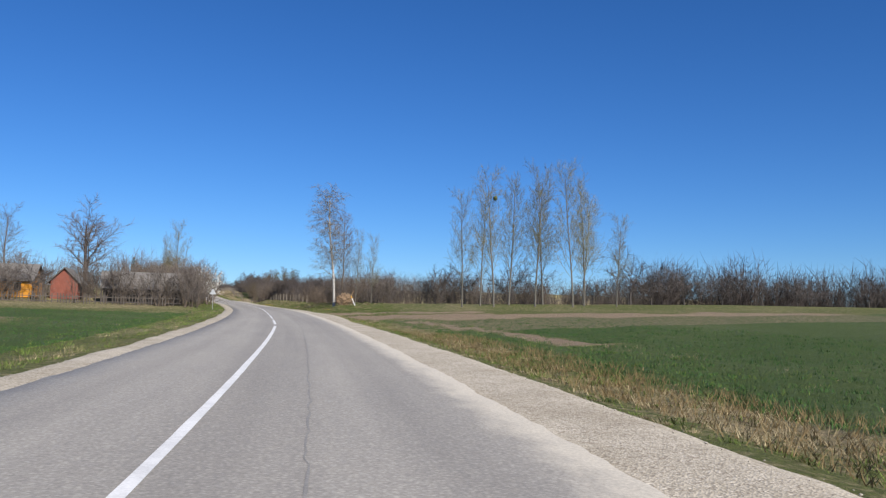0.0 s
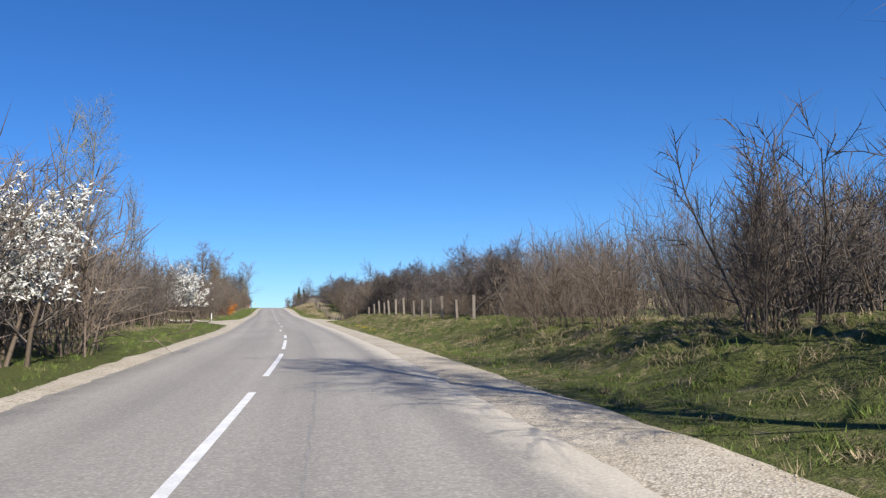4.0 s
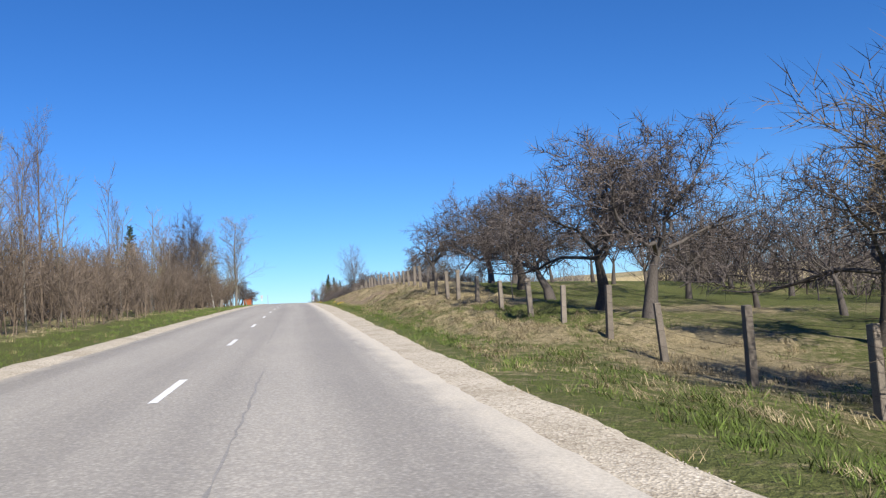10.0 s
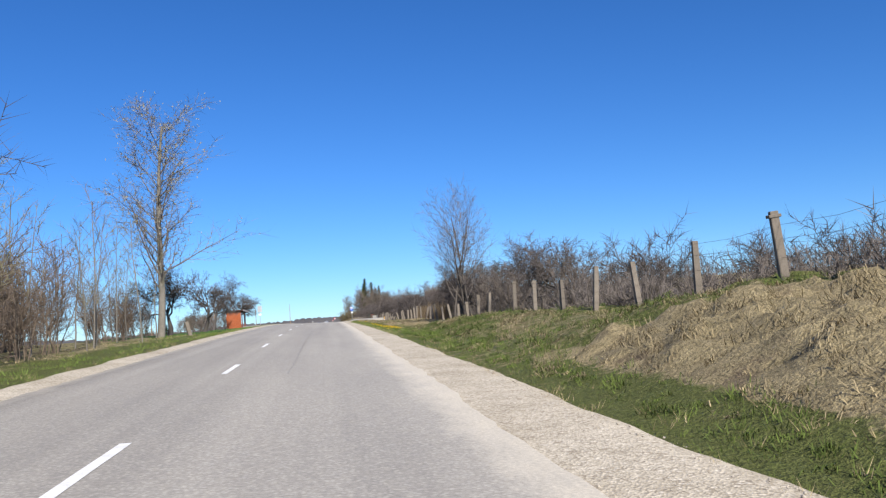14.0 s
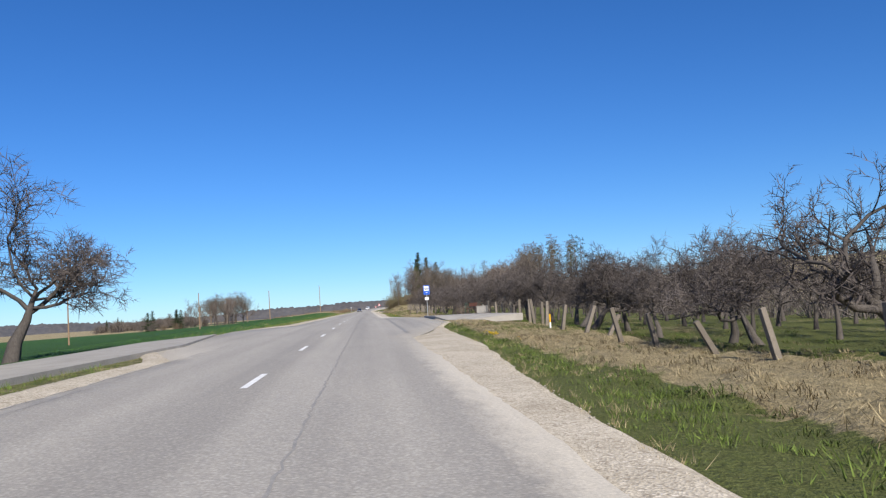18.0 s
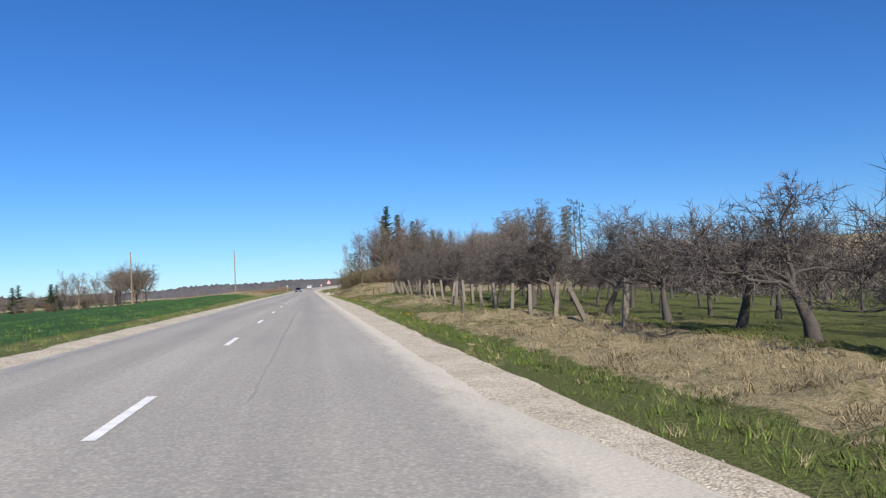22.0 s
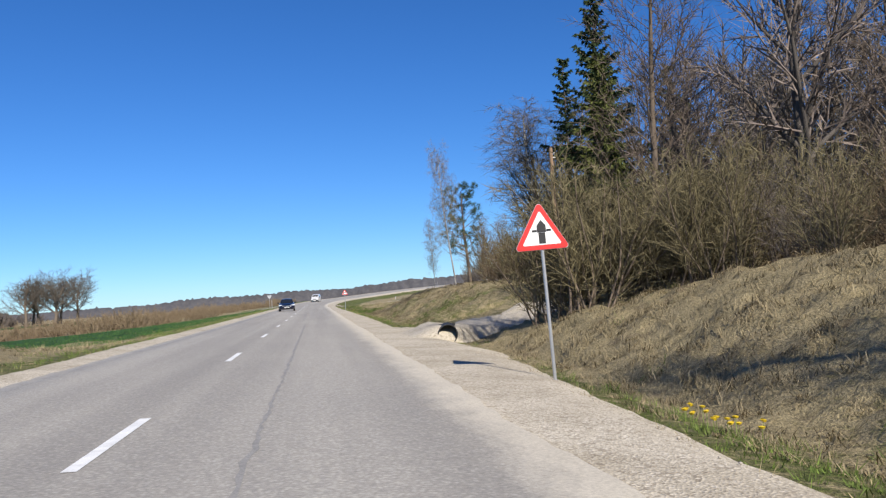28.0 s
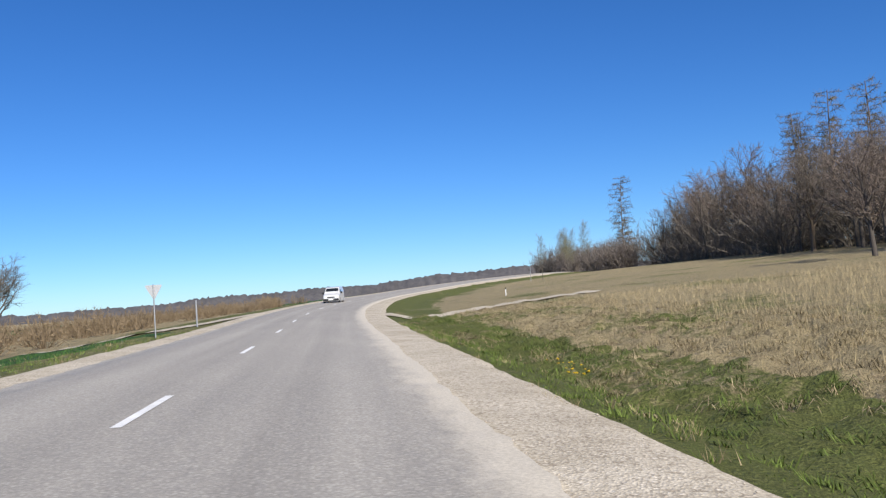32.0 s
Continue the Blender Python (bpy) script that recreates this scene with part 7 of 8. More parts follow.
bm = box(bmesh.new(), -0.05, 0.05, -0.012, 0.012, 0, 1.1)
pale = mesh_bm("pale", bm, OLD_BOARD)
for k in range(90):
    xx = -16 + k * 0.32
    if rp.random() < 0.85:
        part("pale", pale, None, yard, at=Matrix.Translation((xx, rp.uniform(-0.05, 0.05), ground_z(*bent(-24 + xx, 109.0)) - ground_z(*bent(-24, 109.0)))) @ Matrix.Rotation(rp.uniform(-0.08, 0.08), 4, "Y"))
for h in (0.3, 0.85):
    part("rail", box(bmesh.new(), -16.2, 13.0, 0.07, 0.11, h - 0.04, h + 0.04), OLD_BOARD, yard)


# ------------------------------------------------------------ vehicles
def paint(name, colour, rough=0.25):
    m, n, l, b = nodes_of(name, rough, 0.3, 0.5)
    b.inputs["Coat Weight"].default_value = 0.6
    co = n.new("ShaderNodeTexCoord").outputs["Object"]
    f = noise_node(n, l, co, 1.5, 4)
    l.new(ramp(n, l, f, [(0.3, tuple(c * 0.85 for c in colour)), (0.7, colour)]), b.inputs["Base Color"])
    return m


def glass(name):
    m, n, l, b = nodes_of(name, 0.06, 0.0, 0.6)
    b.inputs["Base Color"].default_value = (0.02, 0.024, 0.028, 1)
    b.inputs["Transmission Weight"].default_value = 0.25
    return m


def loft(sections):
    """A body from rings: rows of y, half width, low z, shoulder z, top z, half width of the top."""
    bm = bmesh.new()
    rings = []
    for y, w, z0, z1, z2, wt in sections:
        pts = [(-w * 0.93, z0), (-w, z0 + 0.12), (-w, z1), (-wt, z2), (wt, z2), (w, z1), (w, z0 + 0.12), (w * 0.93, z0)]
        rings.append([bm.verts.new((x, y, z)) for x, z in pts])
    for a, b in zip(rings, rings[1:]):
        for k in range(8):
            j = (k + 1) % 8
            bm.faces.new((a[k], a[j], b[j], b[k]))
    bm.faces.new(rings[0][::-1])
    bm.faces.new(rings[-1])
    bmesh.ops.recalc_face_normals(bm, faces=bm.faces)
    es = [e for e in bm.edges if len(e.link_faces) == 2 and e.calc_face_angle() > 0.5]
    bmesh.ops.bevel(bm, geom=es, offset=0.035, segments=2, affect="EDGES")
    return bm


def wheel(car, x, y, r):
    s = 1 if x > 0 else -1
    w = part("wheel", rod(bmesh.new(), (x - 0.1, y, r), (x + 0.1, y, r), r, sides=24), plain("tyre_rubber", (0.018, 0.018, 0.018), 0.85), car)
    part("rim", rod(bmesh.new(), (x + s * 0.09, y, r), (x + s * 0.108, y, r), r * 0.64, r * 0.6, 20), GALV, w)


def shell(sections, steps=34):
    """A smooth body: rows of y, half width, low z, waist z, top z, half width of the top, blended along y."""
    sec = np.array(sections)
    t = np.arange(len(sec))
    tt = np.linspace(0, len(sec) - 1, steps)
    k = np.clip(tt.astype(int), 0, len(sec) - 2)
    f = (tt - k)[:, None]
    g = np.gradient(sec, axis=0)
    a, b, ga, gb = sec[k], sec[k + 1], g[k], g[k + 1]
    rows = a * (2 * f**3 - 3 * f**2 + 1) + ga * (f**3 - 2 * f**2 + f) * 0.7 + b * (3 * f**2 - 2 * f**3) + gb * (f**3 - f**2) * 0.7
    bm = bmesh.new()
    rings = []
    for y, w, z0, zs, z1, wt in rows:
        half = [(0.0, z0), (w * 0.8, z0), (w * 0.97, z0 + (zs - z0) * 0.15), (w, z0 + (zs - z0) * 0.45), (w * 0.995, z0 + (zs - z0) * 0.8), (w * 0.965, zs), (w + (wt - w) * 0.55, zs + (z1 - zs) * 0.6), (wt, z1 - (z1 - zs) * 0.10), (wt * 0.82, z1), (wt * 0.4, z1 + 0.02), (0.0, z1 + 0.025)]
        pts = half + [(-x, z) for x, z in half[-2:0:-1]]
        rings.append([bm.verts.new((x, y, z)) for x, z in pts])
    m = len(rings[0])
    for p, q in zip(rings, rings[1:]):
        for i in range(m):
            j = (i + 1) % m
            bm.faces.new((p[i], p[j], q[j], q[i]))
    bm.faces.new(rings[0][::-1])
    bm.faces.new(rings[-1])
    bmesh.ops.recalc_face_normals(bm, faces=bm.faces)
    return bm


def saloon(x, y, turn):
    z = float(road_z(y) + slant(y, x)) - 0.02
    c = thing("saloon_car", "dark navy saloon car on the other lane", "car", pose(x, y, z, 0, 0, turn))
    navy = paint("navy_paint", (0.008, 0.012, 0.032), 0.18)
    gl = glass("car_glass")
    chrome = plain("chrome_trim", (0.75, 0.76, 0.78), 0.15, 1.0)
    smooth = lambda bm, m: mesh_bm("panel", bm, m, True)
    part("body", smooth(shell([(-2.30, 0.66, 0.34, 0.54, 0.64, 0.50), (-2.22, 0.80, 0.24, 0.60, 0.72, 0.62), (-1.95, 0.90, 0.19, 0.68, 0.82, 0.72), (-1.3, 0.93, 0.18, 0.78, 0.93, 0.78), (-0.8, 0.93, 0.18, 0.84, 0.97, 0.80), (0.5, 0.93, 0.18, 0.88, 0.98, 0.80), (1.5, 0.93, 0.20, 0.90, 1.02, 0.80), (2.1, 0.90, 0.26, 0.88, 1.03, 0.74), (2.32, 0.80, 0.36, 0.80, 0.98, 0.64)]), navy), None, c)
    part("window", smooth(shell([(-0.98, 0.76, 0.86, 0.93, 0.96, 0.66), (-0.6, 0.77, 0.86, 0.95, 1.18, 0.60), (-0.2, 0.77, 0.86, 0.97, 1.37, 0.56), (0.4, 0.77, 0.86, 0.98, 1.43, 0.55), (1.0, 0.76, 0.86, 0.98, 1.38, 0.53), (1.5, 0.74, 0.86, 0.97, 1.18, 0.53), (1.85, 0.70, 0.86, 0.95, 1.0, 0.54)]), gl), None, c, "dark tinted windows all round")
    part("roof", smooth(shell([(-0.24, 0.58, 1.34, 1.36, 1.39, 0.50), (-0.1, 0.60, 1.35, 1.39, 1.43, 0.53), (0.4, 0.61, 1.36, 1.41, 1.465, 0.53), (1.0, 0.59, 1.32, 1.37, 1.42, 0.51), (1.2, 0.56, 1.30, 1.32, 1.35, 0.48)], 16), navy), None, c)
    for sx in (-1, 1):
        part("pillar", rod(bmesh.new(), (sx * 0.735, -0.98, 0.95), (sx * 0.575, -0.18, 1.385), 0.035, 0.03), navy, c)
        part("pillar", rod(bmesh.new(), (sx * 0.765, 0.42, 0.95), (sx * 0.60, 0.40, 1.40), 0.04, 0.035), BLACK, c)
        part("pillar", rod(bmesh.new(), (sx * 0.70, 1.82, 0.96), (sx * 0.56, 1.05, 1.37), 0.06, 0.05), navy, c)
        lamp = box(bmesh.new(), -0.22, 0.22, -0.13, 0.13, -0.07, 0.07, 0.04)
        part("headlight", lamp, plain("clear_lens", (0.72, 0.75, 0.8), 0.08), c, at=pose(sx * 0.70, -2.06, 0.665, -14, sx * -8, sx * 32))
        part("fog_light", box(bmesh.new(), -0.11, 0.11, -0.04, 0.04, -0.05, 0.05, 0.015), GALV, c, at=pose(sx * 0.66, -2.21, 0.40, 0, 0, sx * 22))
        part("day_light", box(bmesh.new(), -0.02, 0.02, -0.03, 0.03, -0.08, 0.08, 0.008), WHITE, c, at=pose(sx * 0.46, -2.28, 0.58, -10, sx * 20, sx * 12))
        part("mirror", box(bmesh.new(), -0.11, 0.11, -0.06, 0.06, -0.07, 0.07, 0.035), navy, c, at=pose(sx * 0.99, -0.66, 1.0))
        part("side_trim", rod(bmesh.new(), (sx * 0.775, -0.85, 0.965), (sx * 0.75, 1.5, 0.985), 0.012), chrome, c)
        for yy in (-1.40, 1.38):
            wheel(c, sx * 0.85, yy, 0.33)
    grille = part("grille", plate(bmesh.new(), [(-0.40, 0.44), (0.40, 0.44), (0.44, 0.60), (0.36, 0.64), (-0.36, 0.64), (-0.44, 0.60)], -2.325, -2.25), BLACK, c)
    part("grille_frame", box(bmesh.new(), -0.40, 0.40, -2.34, -2.326, 0.62, 0.645, 0.004), chrome, grille)
    part("grille_bar", rod(bmesh.new(), (-0.36, -2.335, 0.46), (0.36, -2.335, 0.62), 0.012), chrome, grille)
    part("emblem", rod(bmesh.new(), (0, -2.355, 0.54), (0, -2.335, 0.54), 0.055, sides=16), chrome, grille)
    part("lower_grille", box(bmesh.new(), -0.55, 0.55, -2.30, -2.22, 0.26, 0.34, 0.02), BLACK, c)
    number = part("number_plate", box(bmesh.new(), -0.26, 0.26, -2.36, -2.34, 0.385, 0.495), WHITE, c)
    part("plate_bar", box(bmesh.new(), -0.17, 0.18, -2.366, -2.361, 0.415, 0.465), BLACK, number)
    return c


def van(x, y, turn):
    z = float(road_z(y) + slant(y, x)) - 0.02
    c = thing("van", "small white van on the other lane", "van", pose(x, y, z, 0, 0, turn))
    white = paint("white_paint", (0.78, 0.78, 0.77), 0.35)
    gl = glass("van_glass")
    part("body", loft([(-2.1, 0.72, 0.28, 0.62, 0.78, 0.66), (-1.95, 0.86, 0.22, 0.72, 0.92, 0.76), (-1.3, 0.90, 0.20, 0.92, 1.08, 0.80), (-0.55, 0.90, 0.20, 1.15, 1.72, 0.70), (0.2, 0.90, 0.20, 1.25, 1.82, 0.72), (1.9, 0.90, 0.22, 1.25, 1.82, 0.74), (2.1, 0.86, 0.28, 1.2, 1.74, 0.72)]), white, c)
    ws = bmesh.new()
    plate(ws, [(-0.74, 0.0), (0.74, 0.0), (0.64, 0.78), (-0.64, 0.78)], -0.02, 0.02)
    part("windscreen", ws, gl, c, "dark windscreen", at=Matrix.Translation((0, -1.24, 1.08)) @ Matrix.Rotation(-0.80, 4, "X"))
    for sx in (-1, 1):
        part("side_window", box(bmesh.new(), -0.012, 0.012, -0.4, 0.4, -0.2, 0.2, 0.005), gl, c, at=pose(sx * 0.87, -0.35, 1.28, 0, sx * -14, 0))
        part("headlight", box(bmesh.new(), -0.15, 0.15, -0.06, 0.06, -0.1, 0.1, 0.03), plain("van_lens", (0.7, 0.72, 0.75), 0.1), c, at=pose(sx * 0.62, -2.0, 0.74, 0, 0, sx * 16))
        part("mirror", box(bmesh.new(), -0.09, 0.09, -0.06, 0.06, -0.11, 0.11, 0.03), BLACK, c, at=pose(sx * 1.0, -0.9, 1.15))
        for yy in (-1.3, 1.3):
            wheel(c, sx * 0.80, yy, 0.31)
    part("bumper", box(bmesh.new(), -0.84, 0.84, -2.17, -2.02, 0.28, 0.52, 0.04), BLACK, c)
    part("grille", box(bmesh.new(), -0.4, 0.4, -2.14, -2.06, 0.60, 0.72, 0.02), BLACK, c)
    part("number_plate", box(bmesh.new(), -0.26, 0.26, -2.2, -2.175, 0.36, 0.47), WHITE, c)
    return c


saloon(-1.5, 815.9, 1.5)
van(2.0, 911.0, -8.0)


# ------------------------------------------------------------ far woods
def far_woods(radius, angles, tops, drop, seed):
    """A wooded ridge: a sheet over its slope with uneven tree tops."""
    rnd = np.random.default_rng(seed)
    n = int(radius * 2.3 / 5.0)
    a = np.linspace(-1.15, 1.15, n)
    top = np.interp(np.degrees(a), angles, tops) - drop
    top = np.convolve(np.pad(top, 20, mode="edge"), np.ones(41) / 41, mode="valid")
    top = top + radius / 1900 * (2.2 * np.sin(a * 23 + seed) + 1.5 * np.sin(a * 57 + 2 * seed))
    rows = 9
    f = np.linspace(0, 1, rows)[None]
    rr = radius - 150 + 190 * f + rnd.normal(size=(n, rows)) * 4
    z = -40 + (top[:, None] + 40) * np.clip(f * 1.15, 0, 1) ** 0.8 + rnd.normal(size=(n, rows)) * 1.5 * radius / 1900 + np.maximum(rnd.normal(size=(n, rows)) - 1.3, 0) * 3.0
    aa = a[:, None] + rnd.normal(size=(n, rows)) * 0.0006
    i = np.arange(n * rows).reshape(n, rows)
    q = np.stack([i[:-1, :-1], i[1:, :-1], i[1:, 1:], i[:-1, 1:]], 2).reshape(-1, 4)
    return mesh_np("far_woods", np.stack([rr * np.sin(aa), 600 + rr * np.cos(aa), z], 2).reshape(-1, 3), q, HAZED_WOOD)


# distance haze is mixed into the wood's colour as a bluish grey
HAZED_WOOD = surface("hazed_far_wood", (0.050, 0.052, 0.062), (0.125, 0.118, 0.118), 0.02, 0.11, 0.95, 0.0)
RIDGE_A, RIDGE_Z = (-60, -21, -18, -14, -10, -6, -2, 2, 5, 7, 10, 13, 20, 60), (57, 29, 25, 28, 27, 33, 39, 42, 46, 48, 55, 54, 49, 25)
tagged(new("far_woods", far_woods(1900, RIDGE_A, RIDGE_Z, 0, 17)), "distant grey-brown wooded hills along the horizon, haze in their colour", "woods", kind="stuff")
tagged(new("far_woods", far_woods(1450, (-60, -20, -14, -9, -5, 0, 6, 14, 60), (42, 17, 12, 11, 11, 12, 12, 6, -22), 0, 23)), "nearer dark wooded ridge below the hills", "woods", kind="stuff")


# ------------------------------------------------------------ grass, flowers, stones
def blades(name, x, y, height, lean, width, material, label, seed, category="grass", away=None):
    rnd = np.random.default_rng(seed)
    bare = (x > 4) & (x < 26) & (np.abs(y - np.interp(x, (4.4, 7, 10, 15, 20, 26), (746.2, 746.8, 749.0, 753.5, 757.0, 760.0))) < np.interp(x, (4.4, 6, 8, 11, 26), (6.8, 6.2, 5.4, 3.0, 2.2)))
    x, y, height = x[~bare], y[~bare], height[~bare]
    away = None if away is None else away[~bare]
    n = len(x)
    z = land_z(x, y) - 0.02
    t = rnd.uniform(0, 6.283, n)
    dx, dy = np.cos(t), np.sin(t)
    b = rnd.uniform(0, 6.283, n) if away is None else away + rnd.normal(size=n) * 0.35
    l = lean * height * rnd.uniform(0.2, 1.0, n)
    v = np.empty((n, 3, 3))
    v[:, 0] = np.stack([x - dx * width, y - dy * width, z], 1)
    v[:, 1] = np.stack([x + dx * width, y + dy * width, z], 1)
    v[:, 2] = np.stack([x + np.cos(b) * l, y + np.sin(b) * l, z + height], 1)
    f = np.arange(3 * n).reshape(n, 3)
    return tagged(new(name, mesh_np(name, v.reshape(-1, 3), f, material)), label, category, kind="stuff")


def tufts(n, s0, s1, u0, u1, per, spread, seed, power=1.6, side=1):
    """Places of blades: tufts between two stations, denser near the inner offset."""
    rnd = np.random.default_rng(seed)
    s = rnd.uniform(s0, s1, n)
    u = side * (u0 + (u1 - u0) * rnd.uniform(0, 1, n) ** power)
    cx, cy, h = centre(s)
    x = np.repeat(cx + u * np.cos(h), per) + rnd.normal(size=n * per) * spread
    y = np.repeat(cy + u * np.sin(h), per) + rnd.normal(size=n * per) * spread
    return x, y, rnd


def sow(tag, n, s0, s1, u0, u1, side, seed):
    per = 20
    x, y, rnd = tufts(int(n * 7.6 / per), s0, s1, u0, u1, per, 0.14, seed, side=side, power=1.3)
    mx, my = (np.repeat(v.reshape(-1, per).mean(1), per) for v in (x, y))
    away = np.arctan2(y - my, x - mx)
    size = np.repeat(rnd.uniform(0.3, 1.0, len(x) // per) ** 1.5, per)
    s, u = station(x, y)
    edge = np.interp(s, ST, right_w if side > 0 else left_w)
    ok = (np.abs(u) > edge + 0.12 - 0.9 * np.repeat(rnd.uniform(0, 1, len(x) // per) ** 7, per)) & ~((u > 5.8) & (u < 13.3) & (s > 511) & (s < 533)) & ~((u < -8.5) & (u > -11.8) & (s > 470) & (s < 481))
    crop, dry, soil = zone(x, y)
    ok &= (soil < 0.6) & ~((crop > 0.5) & (rnd.uniform(size=len(x)) < 0.5))
    mid_dry = np.repeat(dry.reshape(-1, per)[:, 0], per)
    dry = mid_dry
    patch = lumps(mx * 0.9 + 40, my * 0.6) * 0.35
    p = np.clip(dry + patch + np.repeat(rnd.normal(size=len(x) // per) * 0.10, per), 0, 1)
    isdry = ok & (p > 0.5)
    isgreen = ok & (p <= 0.5)
    k = isdry.sum()
    near = np.clip((np.abs(u) - edge) / 1.0, 0.4, 1) * size
    blades("dry_grass", x[isdry], y[isdry], rnd.uniform(0.06, 0.24, k) * near[isdry], 1.2, 0.009, GRASS_DRY, "straw-coloured dead grass on the " + tag, seed + 1, away=away[isdry])
    k = isgreen.sum()
    blades("green_grass", x[isgreen], y[isgreen], rnd.uniform(0.06, 0.26, k) * near[isgreen], 1.1, 0.010, GRASS_GREEN, "fresh green grass on the " + tag, seed + 2, away=away[isgreen])


sow("right-hand verge", 27000, -5, 450, 5.5, 15.0, 1, 301)
sow("orchard verge and bank", 25000, 450, 860, 5.5, 16.0, 1, 305)
sow("left-hand verge", 19000, -5, 860, 4.1, 9.5, -1, 309)
def fringe(n, s0, s1, side, seed):
    """Low green tufts that break the edge of the gravel."""
    rnd = np.random.default_rng(seed)
    per = 18
    s = rnd.uniform(s0, s1, n)
    s = s[rnd.uniform(size=n) < 0.25 + 0.75 * cell_noise(s, s * 0, 2.3)]
    edge = np.interp(s, ST, right_w if side > 0 else left_w)
    u = side * (edge - 0.25 + 1.9 * rnd.uniform(0, 1, len(s)) ** 1.4)
    cx, cy, h = centre(s)
    bx, by = cx + u * np.cos(h), cy + u * np.sin(h)
    ok = (zone(bx, by)[2] < 0.3) & ~((u > 5.0) & (s > 505) & (s < 536)) & ~((side < 0) & (s > 176) & (s < 204))
    bx, by, grown = np.repeat(bx[ok], per), np.repeat(by[ok], per), np.repeat(np.clip(np.abs(u[ok]) - edge[ok] + 0.6, 0.4, 1), per)
    a, r = rnd.uniform(0, 6.283, len(bx)), np.abs(rnd.normal(size=len(bx))) * 0.09
    blades("verge_grass", bx + np.cos(a) * r, by + np.sin(a) * r, rnd.uniform(0.05, 0.18, len(bx)) * grown, 0.9, 0.0055, GRASS_GREEN, "fresh green grass creeping over the gravel's edge", seed + 1, away=a)
    pick = np.repeat(rnd.uniform(size=len(bx) // per) < 0.3, per)
    blades("verge_straw", bx[pick] + np.sin(a[pick]) * r[pick], by[pick] - np.cos(a[pick]) * r[pick], rnd.uniform(0.05, 0.2, int(pick.sum())), 1.2, 0.005, GRASS_DRY, "dead straw among the fresh verge grass", seed + 2, away=a[pick])


fringe(8500, 20, 860, 1, 711)
fringe(5000, 20, 860, -1, 713)


def land_top(x, y):
    m, t = turf(x, y)
    return land_z(x, y) + np.where(m > 0.02, m * t - 0.10 * (1 - m), 0)


def tussocks(n, s0, s1, u0, u1, side, seed, size=0.29, per=22):
    """Drooping bunches of matted grass: straw, grey-brown and green ones."""
    x, y, rnd = tufts(n, s0, s1, u0, u1, 1, 0.0, seed, 1.25, side)
    s, u = station(x, y)
    edge = np.interp(s, ST, right_w if side > 0 else left_w)
    crop, dr, soil = zone(x, y)
    track = (x > 4) & (x < 16) & (y > 738.5) & (y < 756)
    ok = (np.abs(u) > edge + 0.3) & (crop < 0.3) & (soil < 0.3) & ~track & ~((u > 5.5) & (u < 13.5) & (s > 509) & (s < 535))
    x, y, u, dr = x[ok], y[ok], u[ok], dr[ok]
    kind = dr + 0.45 * lumps(x * 0.8, y * 0.7) + rnd.normal(size=len(x)) * 0.18
    matted = rnd.uniform(size=len(x)) < 0.42
    for chosen, material, name, label in ((kind < 0.34, GRASS_GREEN, "green_tussock", "fresh green grass tussocks on the verge"), ((kind >= 0.34) & matted, GRASS_MAT, "brown_tussock", "matted grey-brown dead grass tussocks"), ((kind >= 0.34) & ~matted, GRASS_DRY, "straw_tussock", "drooping straw-coloured grass tussocks")):
        m = int(chosen.sum())
        if not m:
            continue
        r = np.repeat(size * rnd.uniform(0.45, 1.35, m) * np.clip((np.abs(u[chosen]) - 5.0) / 2.5, 0.5, 1), per)
        cx, cy = np.repeat(x[chosen], per), np.repeat(y[chosen], per)
        k = m * per
        a = (3.14 if side > 0 else 0.0) + np.repeat(rnd.normal(size=m) * 1.1, per) + rnd.normal(size=k) * 1.0
        d = np.stack([np.cos(a), np.sin(a)], 1)
        w = np.stack([-d[:, 1], d[:, 0]], 1)
        reach = r * rnd.uniform(0.5, 1.5, k)
        base = np.stack([cx, cy], 1) + rnd.normal(size=(k, 2)) * (r * 0.5)[:, None]
        mid, tip = base + d * (reach * 0.45)[:, None], base + d * reach[:, None] + rnd.normal(size=(k, 2)) * 0.04
        bz, mz, tz = (land_top(p[:, 0], p[:, 1]) for p in (base, mid, tip))
        mz = np.maximum(mz, bz - 0.05) + r * rnd.uniform(0.12, 0.50, k)
        tz = tz + r * rnd.uniform(-0.05, 0.22, k)
        p = [(base - w * 0.0055, bz - 0.02), (base + w * 0.0055, bz - 0.02), (mid + w * 0.0055, mz), (mid - w * 0.0055, mz), (tip, tz)]
        v = np.stack([np.concatenate([q, z[:, None]], 1) for q, z in p], 1)
        f = (np.arange(k)[:, None, None] * 5 + np.array([(0, 1, 2), (0, 2, 3), (3, 2, 4)])[None]).reshape(-1, 3)
        tagged(new(name, mesh_np(name, v.reshape(-1, 3), f, material)), label, "grass", kind="stuff")


for n, s0, s1, u0, u1, side, seed in ((1500, 10, 108, 6.0, 15, 1, 610), (1300, 100, 200, 5.8, 11, 1, 601), (1300, 212, 275, 5.6, 22, 1, 608), (2300, 270, 400, 5.8, 11.5, 1, 602), (2000, 385, 505, 6.0, 15, 1, 603), (2700, 538, 700, 5.8, 15, 1, 604), (4200, 690, 812, 6.0, 15, 1, 605), (1500, 400, 690, 14, 26, 1, 609), (2200, 800, 880, 6.2, 20, 1, 606), (500, 695, 745, 4.4, 10, -1, 607)):
    tussocks(n, s0, s1, u0, u1, side, seed)
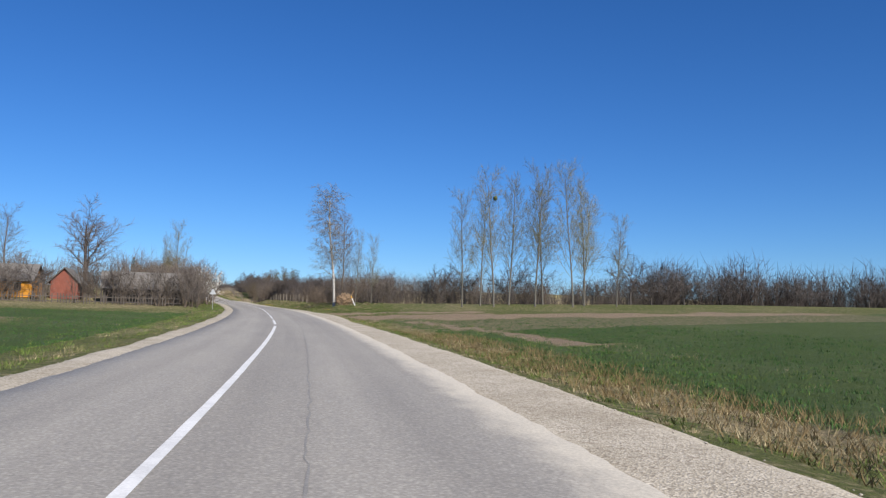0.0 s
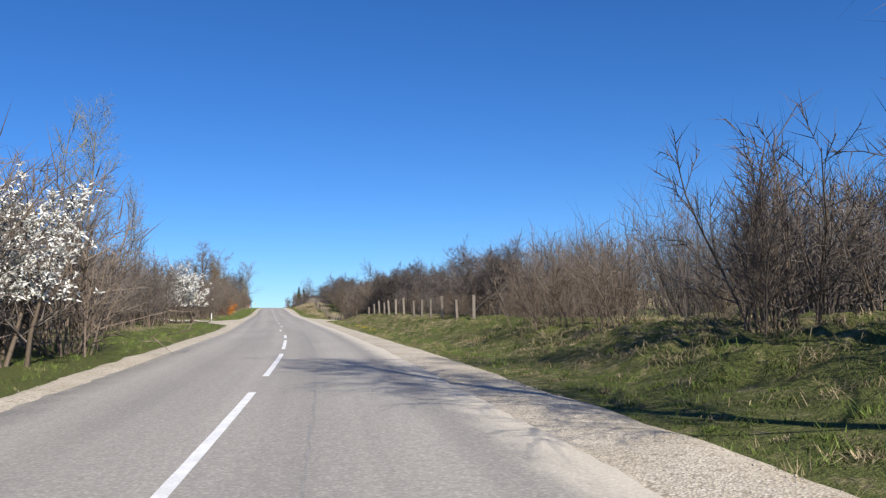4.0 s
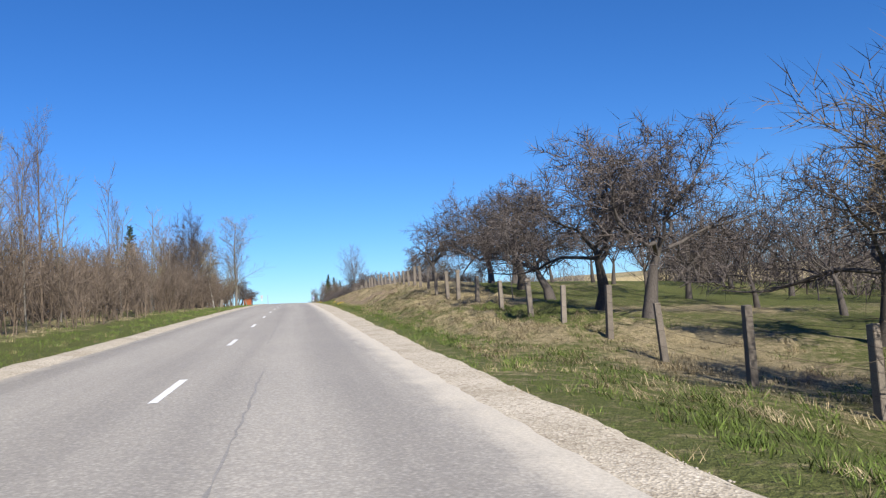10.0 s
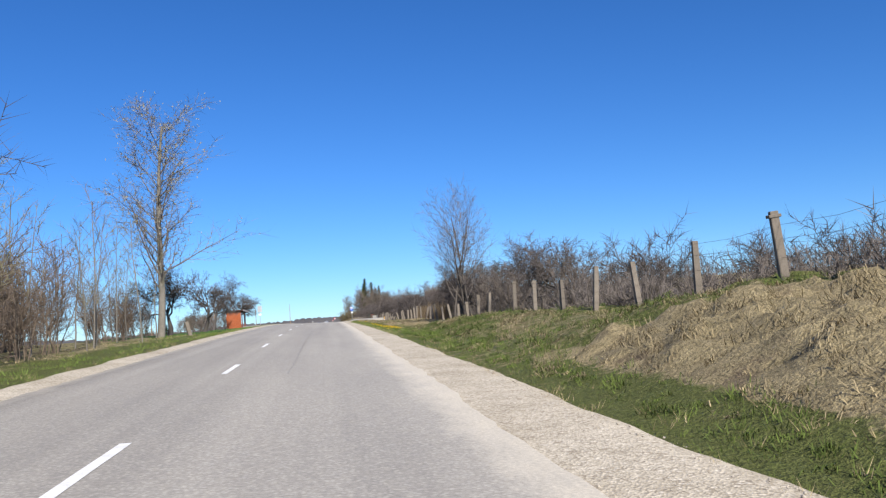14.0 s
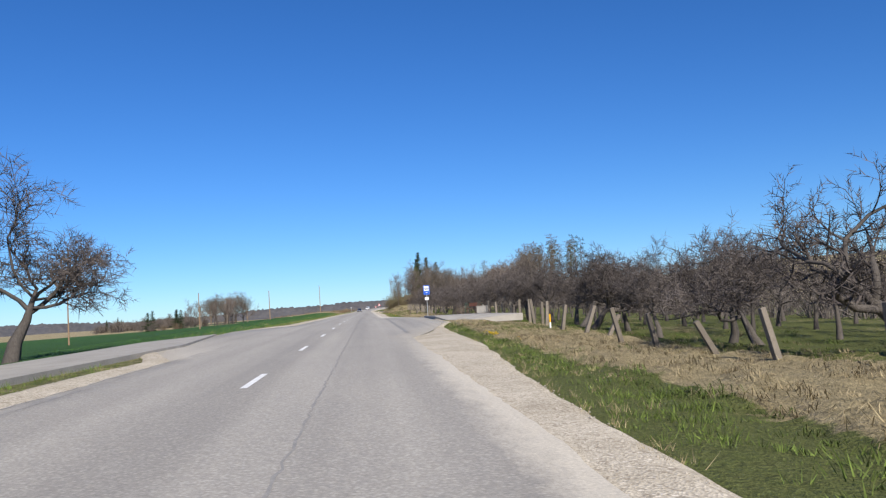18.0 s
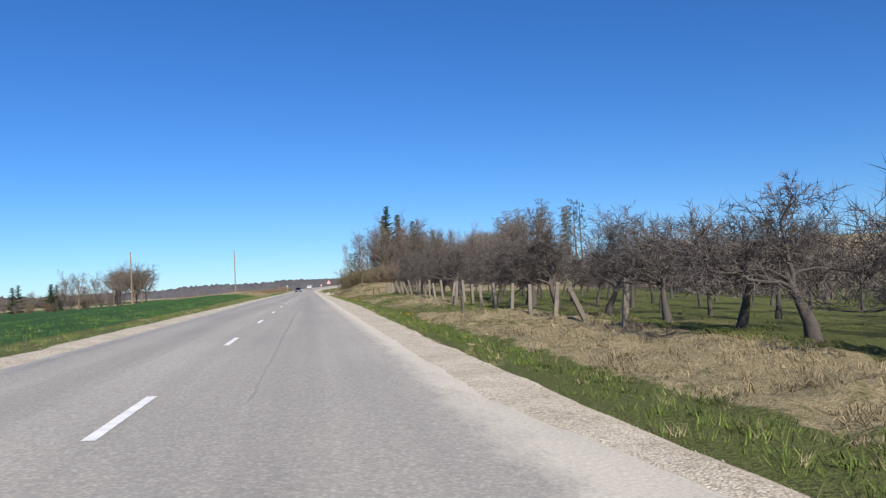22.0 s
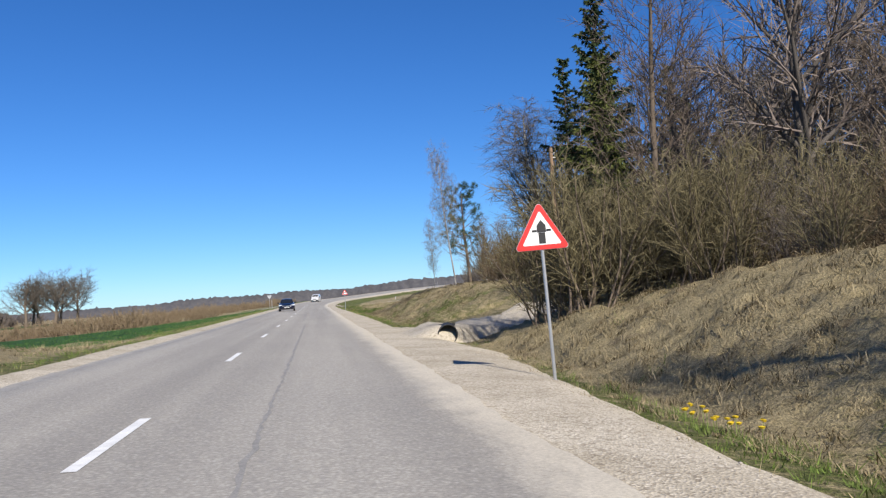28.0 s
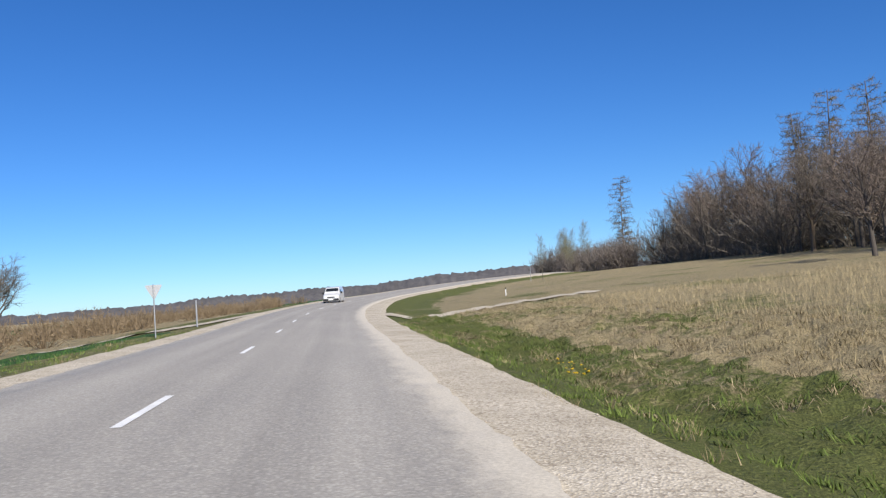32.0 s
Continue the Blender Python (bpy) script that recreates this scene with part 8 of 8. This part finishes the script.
# tall pale stems on banks and meadow
for s0, s1, u0, u1, n, seed in ((108, 200, 8.5, 12, 1500, 321), (285, 372, 9.5, 13.5, 2200, 322), (425, 505, 11.5, 14, 700, 323), (540, 690, 10.0, 13.5, 1600, 324), (690, 800, 8.0, 20, 6500, 325), (795, 880, 10, 45, 9000, 326)):
    x, y, rnd = tufts(n, s0, s1, u0, u1, 5, 0.14, seed, 1.0)
    blades("tall_dry_grass", x, y, rnd.uniform(0.12, 0.36, len(x)) * (1.6 if seed == 326 else 1.0), 0.7, 0.007, GRASS_DRY, "tall pale dead grass in loose tufts", seed)
x, y, rnd = tufts(2200, -5, 48, 6.6, 10.5, 5, 0.12, 340, 1.0)
blades("reddish_grass", x, y, rnd.uniform(0.08, 0.3, len(x)), 1.1, 0.010, GRASS_RED, "reddish-brown dead weeds along the field edge", 341)
for s0, s1, u0, u1, side, n, seed in ((-5, 74, 9.5, 26, 1, 10000, 350), (-5, 92, 7.3, 26, -1, 8000, 351), (440, 690, 6.8, 18, -1, 10000, 352), (744, 860, 7.2, 18, -1, 6000, 353)):
    x, y, rnd = tufts(n, s0, s1, u0, u1, 4, 0.07, seed, 1.5, side)
    ok = (zone(x, y)[2] < 0.3) | (lumps(x * 1.7, y * 1.7) > 0.12)
    x, y = x[ok], y[ok]
    blades("young_crop", x, y, rnd.uniform(0.06, 0.14, len(x)), 0.8, 0.014, LEAF_CROP, "young green cereal crop in the field", seed, "crop")


def dandelions(s, u, n, seed, spread=0.5):
    rnd = np.random.default_rng(seed)
    cx, cy, h = centre(np.array([s]))
    x = cx + u + rnd.normal(size=n) * spread * 0.35
    y = cy + rnd.normal(size=n) * spread
    z = land_z(x, y) + rnd.uniform(0.10, 0.2, n)
    top = np.stack([x, y, z, x + rnd.normal(size=n) * 0.01, y, z + 0.022, np.full(n, 0.026), np.full(n, 0.040)], 1)
    lid = np.stack([x, y, z + 0.021, x, y, z + 0.03, np.full(n, 0.040), np.full(n, 0.004)], 1)
    ob = thing("dandelion_clump", "clump of yellow dandelions in the verge grass", "flowers", group="dandelions on the verge")
    tagged(part("flower_head", tubes("flower_head", np.concatenate([top, lid]), 6, YELLOW), None, ob), kind="stuff")
    stems = np.stack([x, y, land_z(x, y) - 0.01, x, y, z, np.full(n, 0.005), np.full(n, 0.004)], 1)
    tagged(part("stalk", tubes("stalk", stems, 3, GRASS_GREEN), None, ob), kind="stuff")


for k, (s, u, n) in enumerate(((66, 7.0, 4), (95, 7.2, 10), (157, 6.2, 9), (163, 6.3, 22), (168, 6.3, 12), (337, 6.2, 12), (341, 6.3, 20), (352, 6.2, 12), (404, 6.1, 26), (406.5, 6.2, 40), (408.5, 6.1, 34), (411, 6.1, 24), (415, 6.0, 18),
                               (419, 6.0, 14), (425, 6.1, 12), (457, 6.9, 16), (491, 7.6, 30), (492, 7.9, 26), (487, 8.2, 14), (484, 8.6, 10), (543, 7.4, 22), (548, 7.2, 10), (592, 6.6, 6), (600, 6.8, 8), (650, 7.2, 16), (652, 7.9, 20), (655, 8.1, 18), (648, 6.9, 12), (722, 6.5, 14), (836, 7.6, 20), (838, 7.9, 18))):
    dandelions(s, u, n, 400 + k)


def stones(n, s0, s1, u0, side, seed, size):
    rnd = np.random.default_rng(seed)
    s = rnd.uniform(s0, s1, n)
    u = side * (u0 + (np.interp(s, ST, right_w if side > 0 else left_w) - 0.1 - u0) * rnd.uniform(0, 1, n) ** 0.7)
    ok = (s < 484) | (s > 552) | ((side < 0) & (s > 522))
    s, u = s[ok], u[ok]
    n = len(s)
    cx, cy, h = centre(s)
    x, y = cx + u * np.cos(h), cy + u * np.sin(h)
    r = size * rnd.uniform(0.5, 1.4, n) ** 2
    z = land_z(x, y) + 0.078 + r * 0.1
    octa = np.array([(1, 0, 0), (0, 1, 0), (-1, 0, 0), (0, -1, 0), (0, 0, 0.7), (0, 0, -0.7)], float)
    t = rnd.uniform(0, 6.28, n)
    v = octa[None] * (r[:, None, None] * rnd.uniform(0.6, 1.3, (n, 6, 1)))
    c, q = np.cos(t)[:, None], np.sin(t)[:, None]
    v = np.stack([v[:, :, 0] * c - v[:, :, 1] * q, v[:, :, 0] * q + v[:, :, 1] * c, v[:, :, 2]], 2) + np.stack([x, y, z], 1)[:, None]
    f = np.array([(0, 1, 4), (1, 2, 4), (2, 3, 4), (3, 0, 4), (1, 0, 5), (2, 1, 5), (3, 2, 5), (0, 3, 5)])
    f = (np.arange(n)[:, None, None] * 6 + f[None]).reshape(-1, 3)
    return mesh_np("loose_stones", v.reshape(-1, 3), f, STONE)


tagged(new("loose_stones", stones(30000, -5, 850, 3.75, 1, 501, 0.0125)), "loose pale crushed stones on the shoulder", "stones", kind="stuff")
tagged(new("loose_stones", stones(3500, -5, 850, 3.5, -1, 503, 0.014)), "loose pale crushed stones on the narrow shoulder", "stones", kind="stuff")
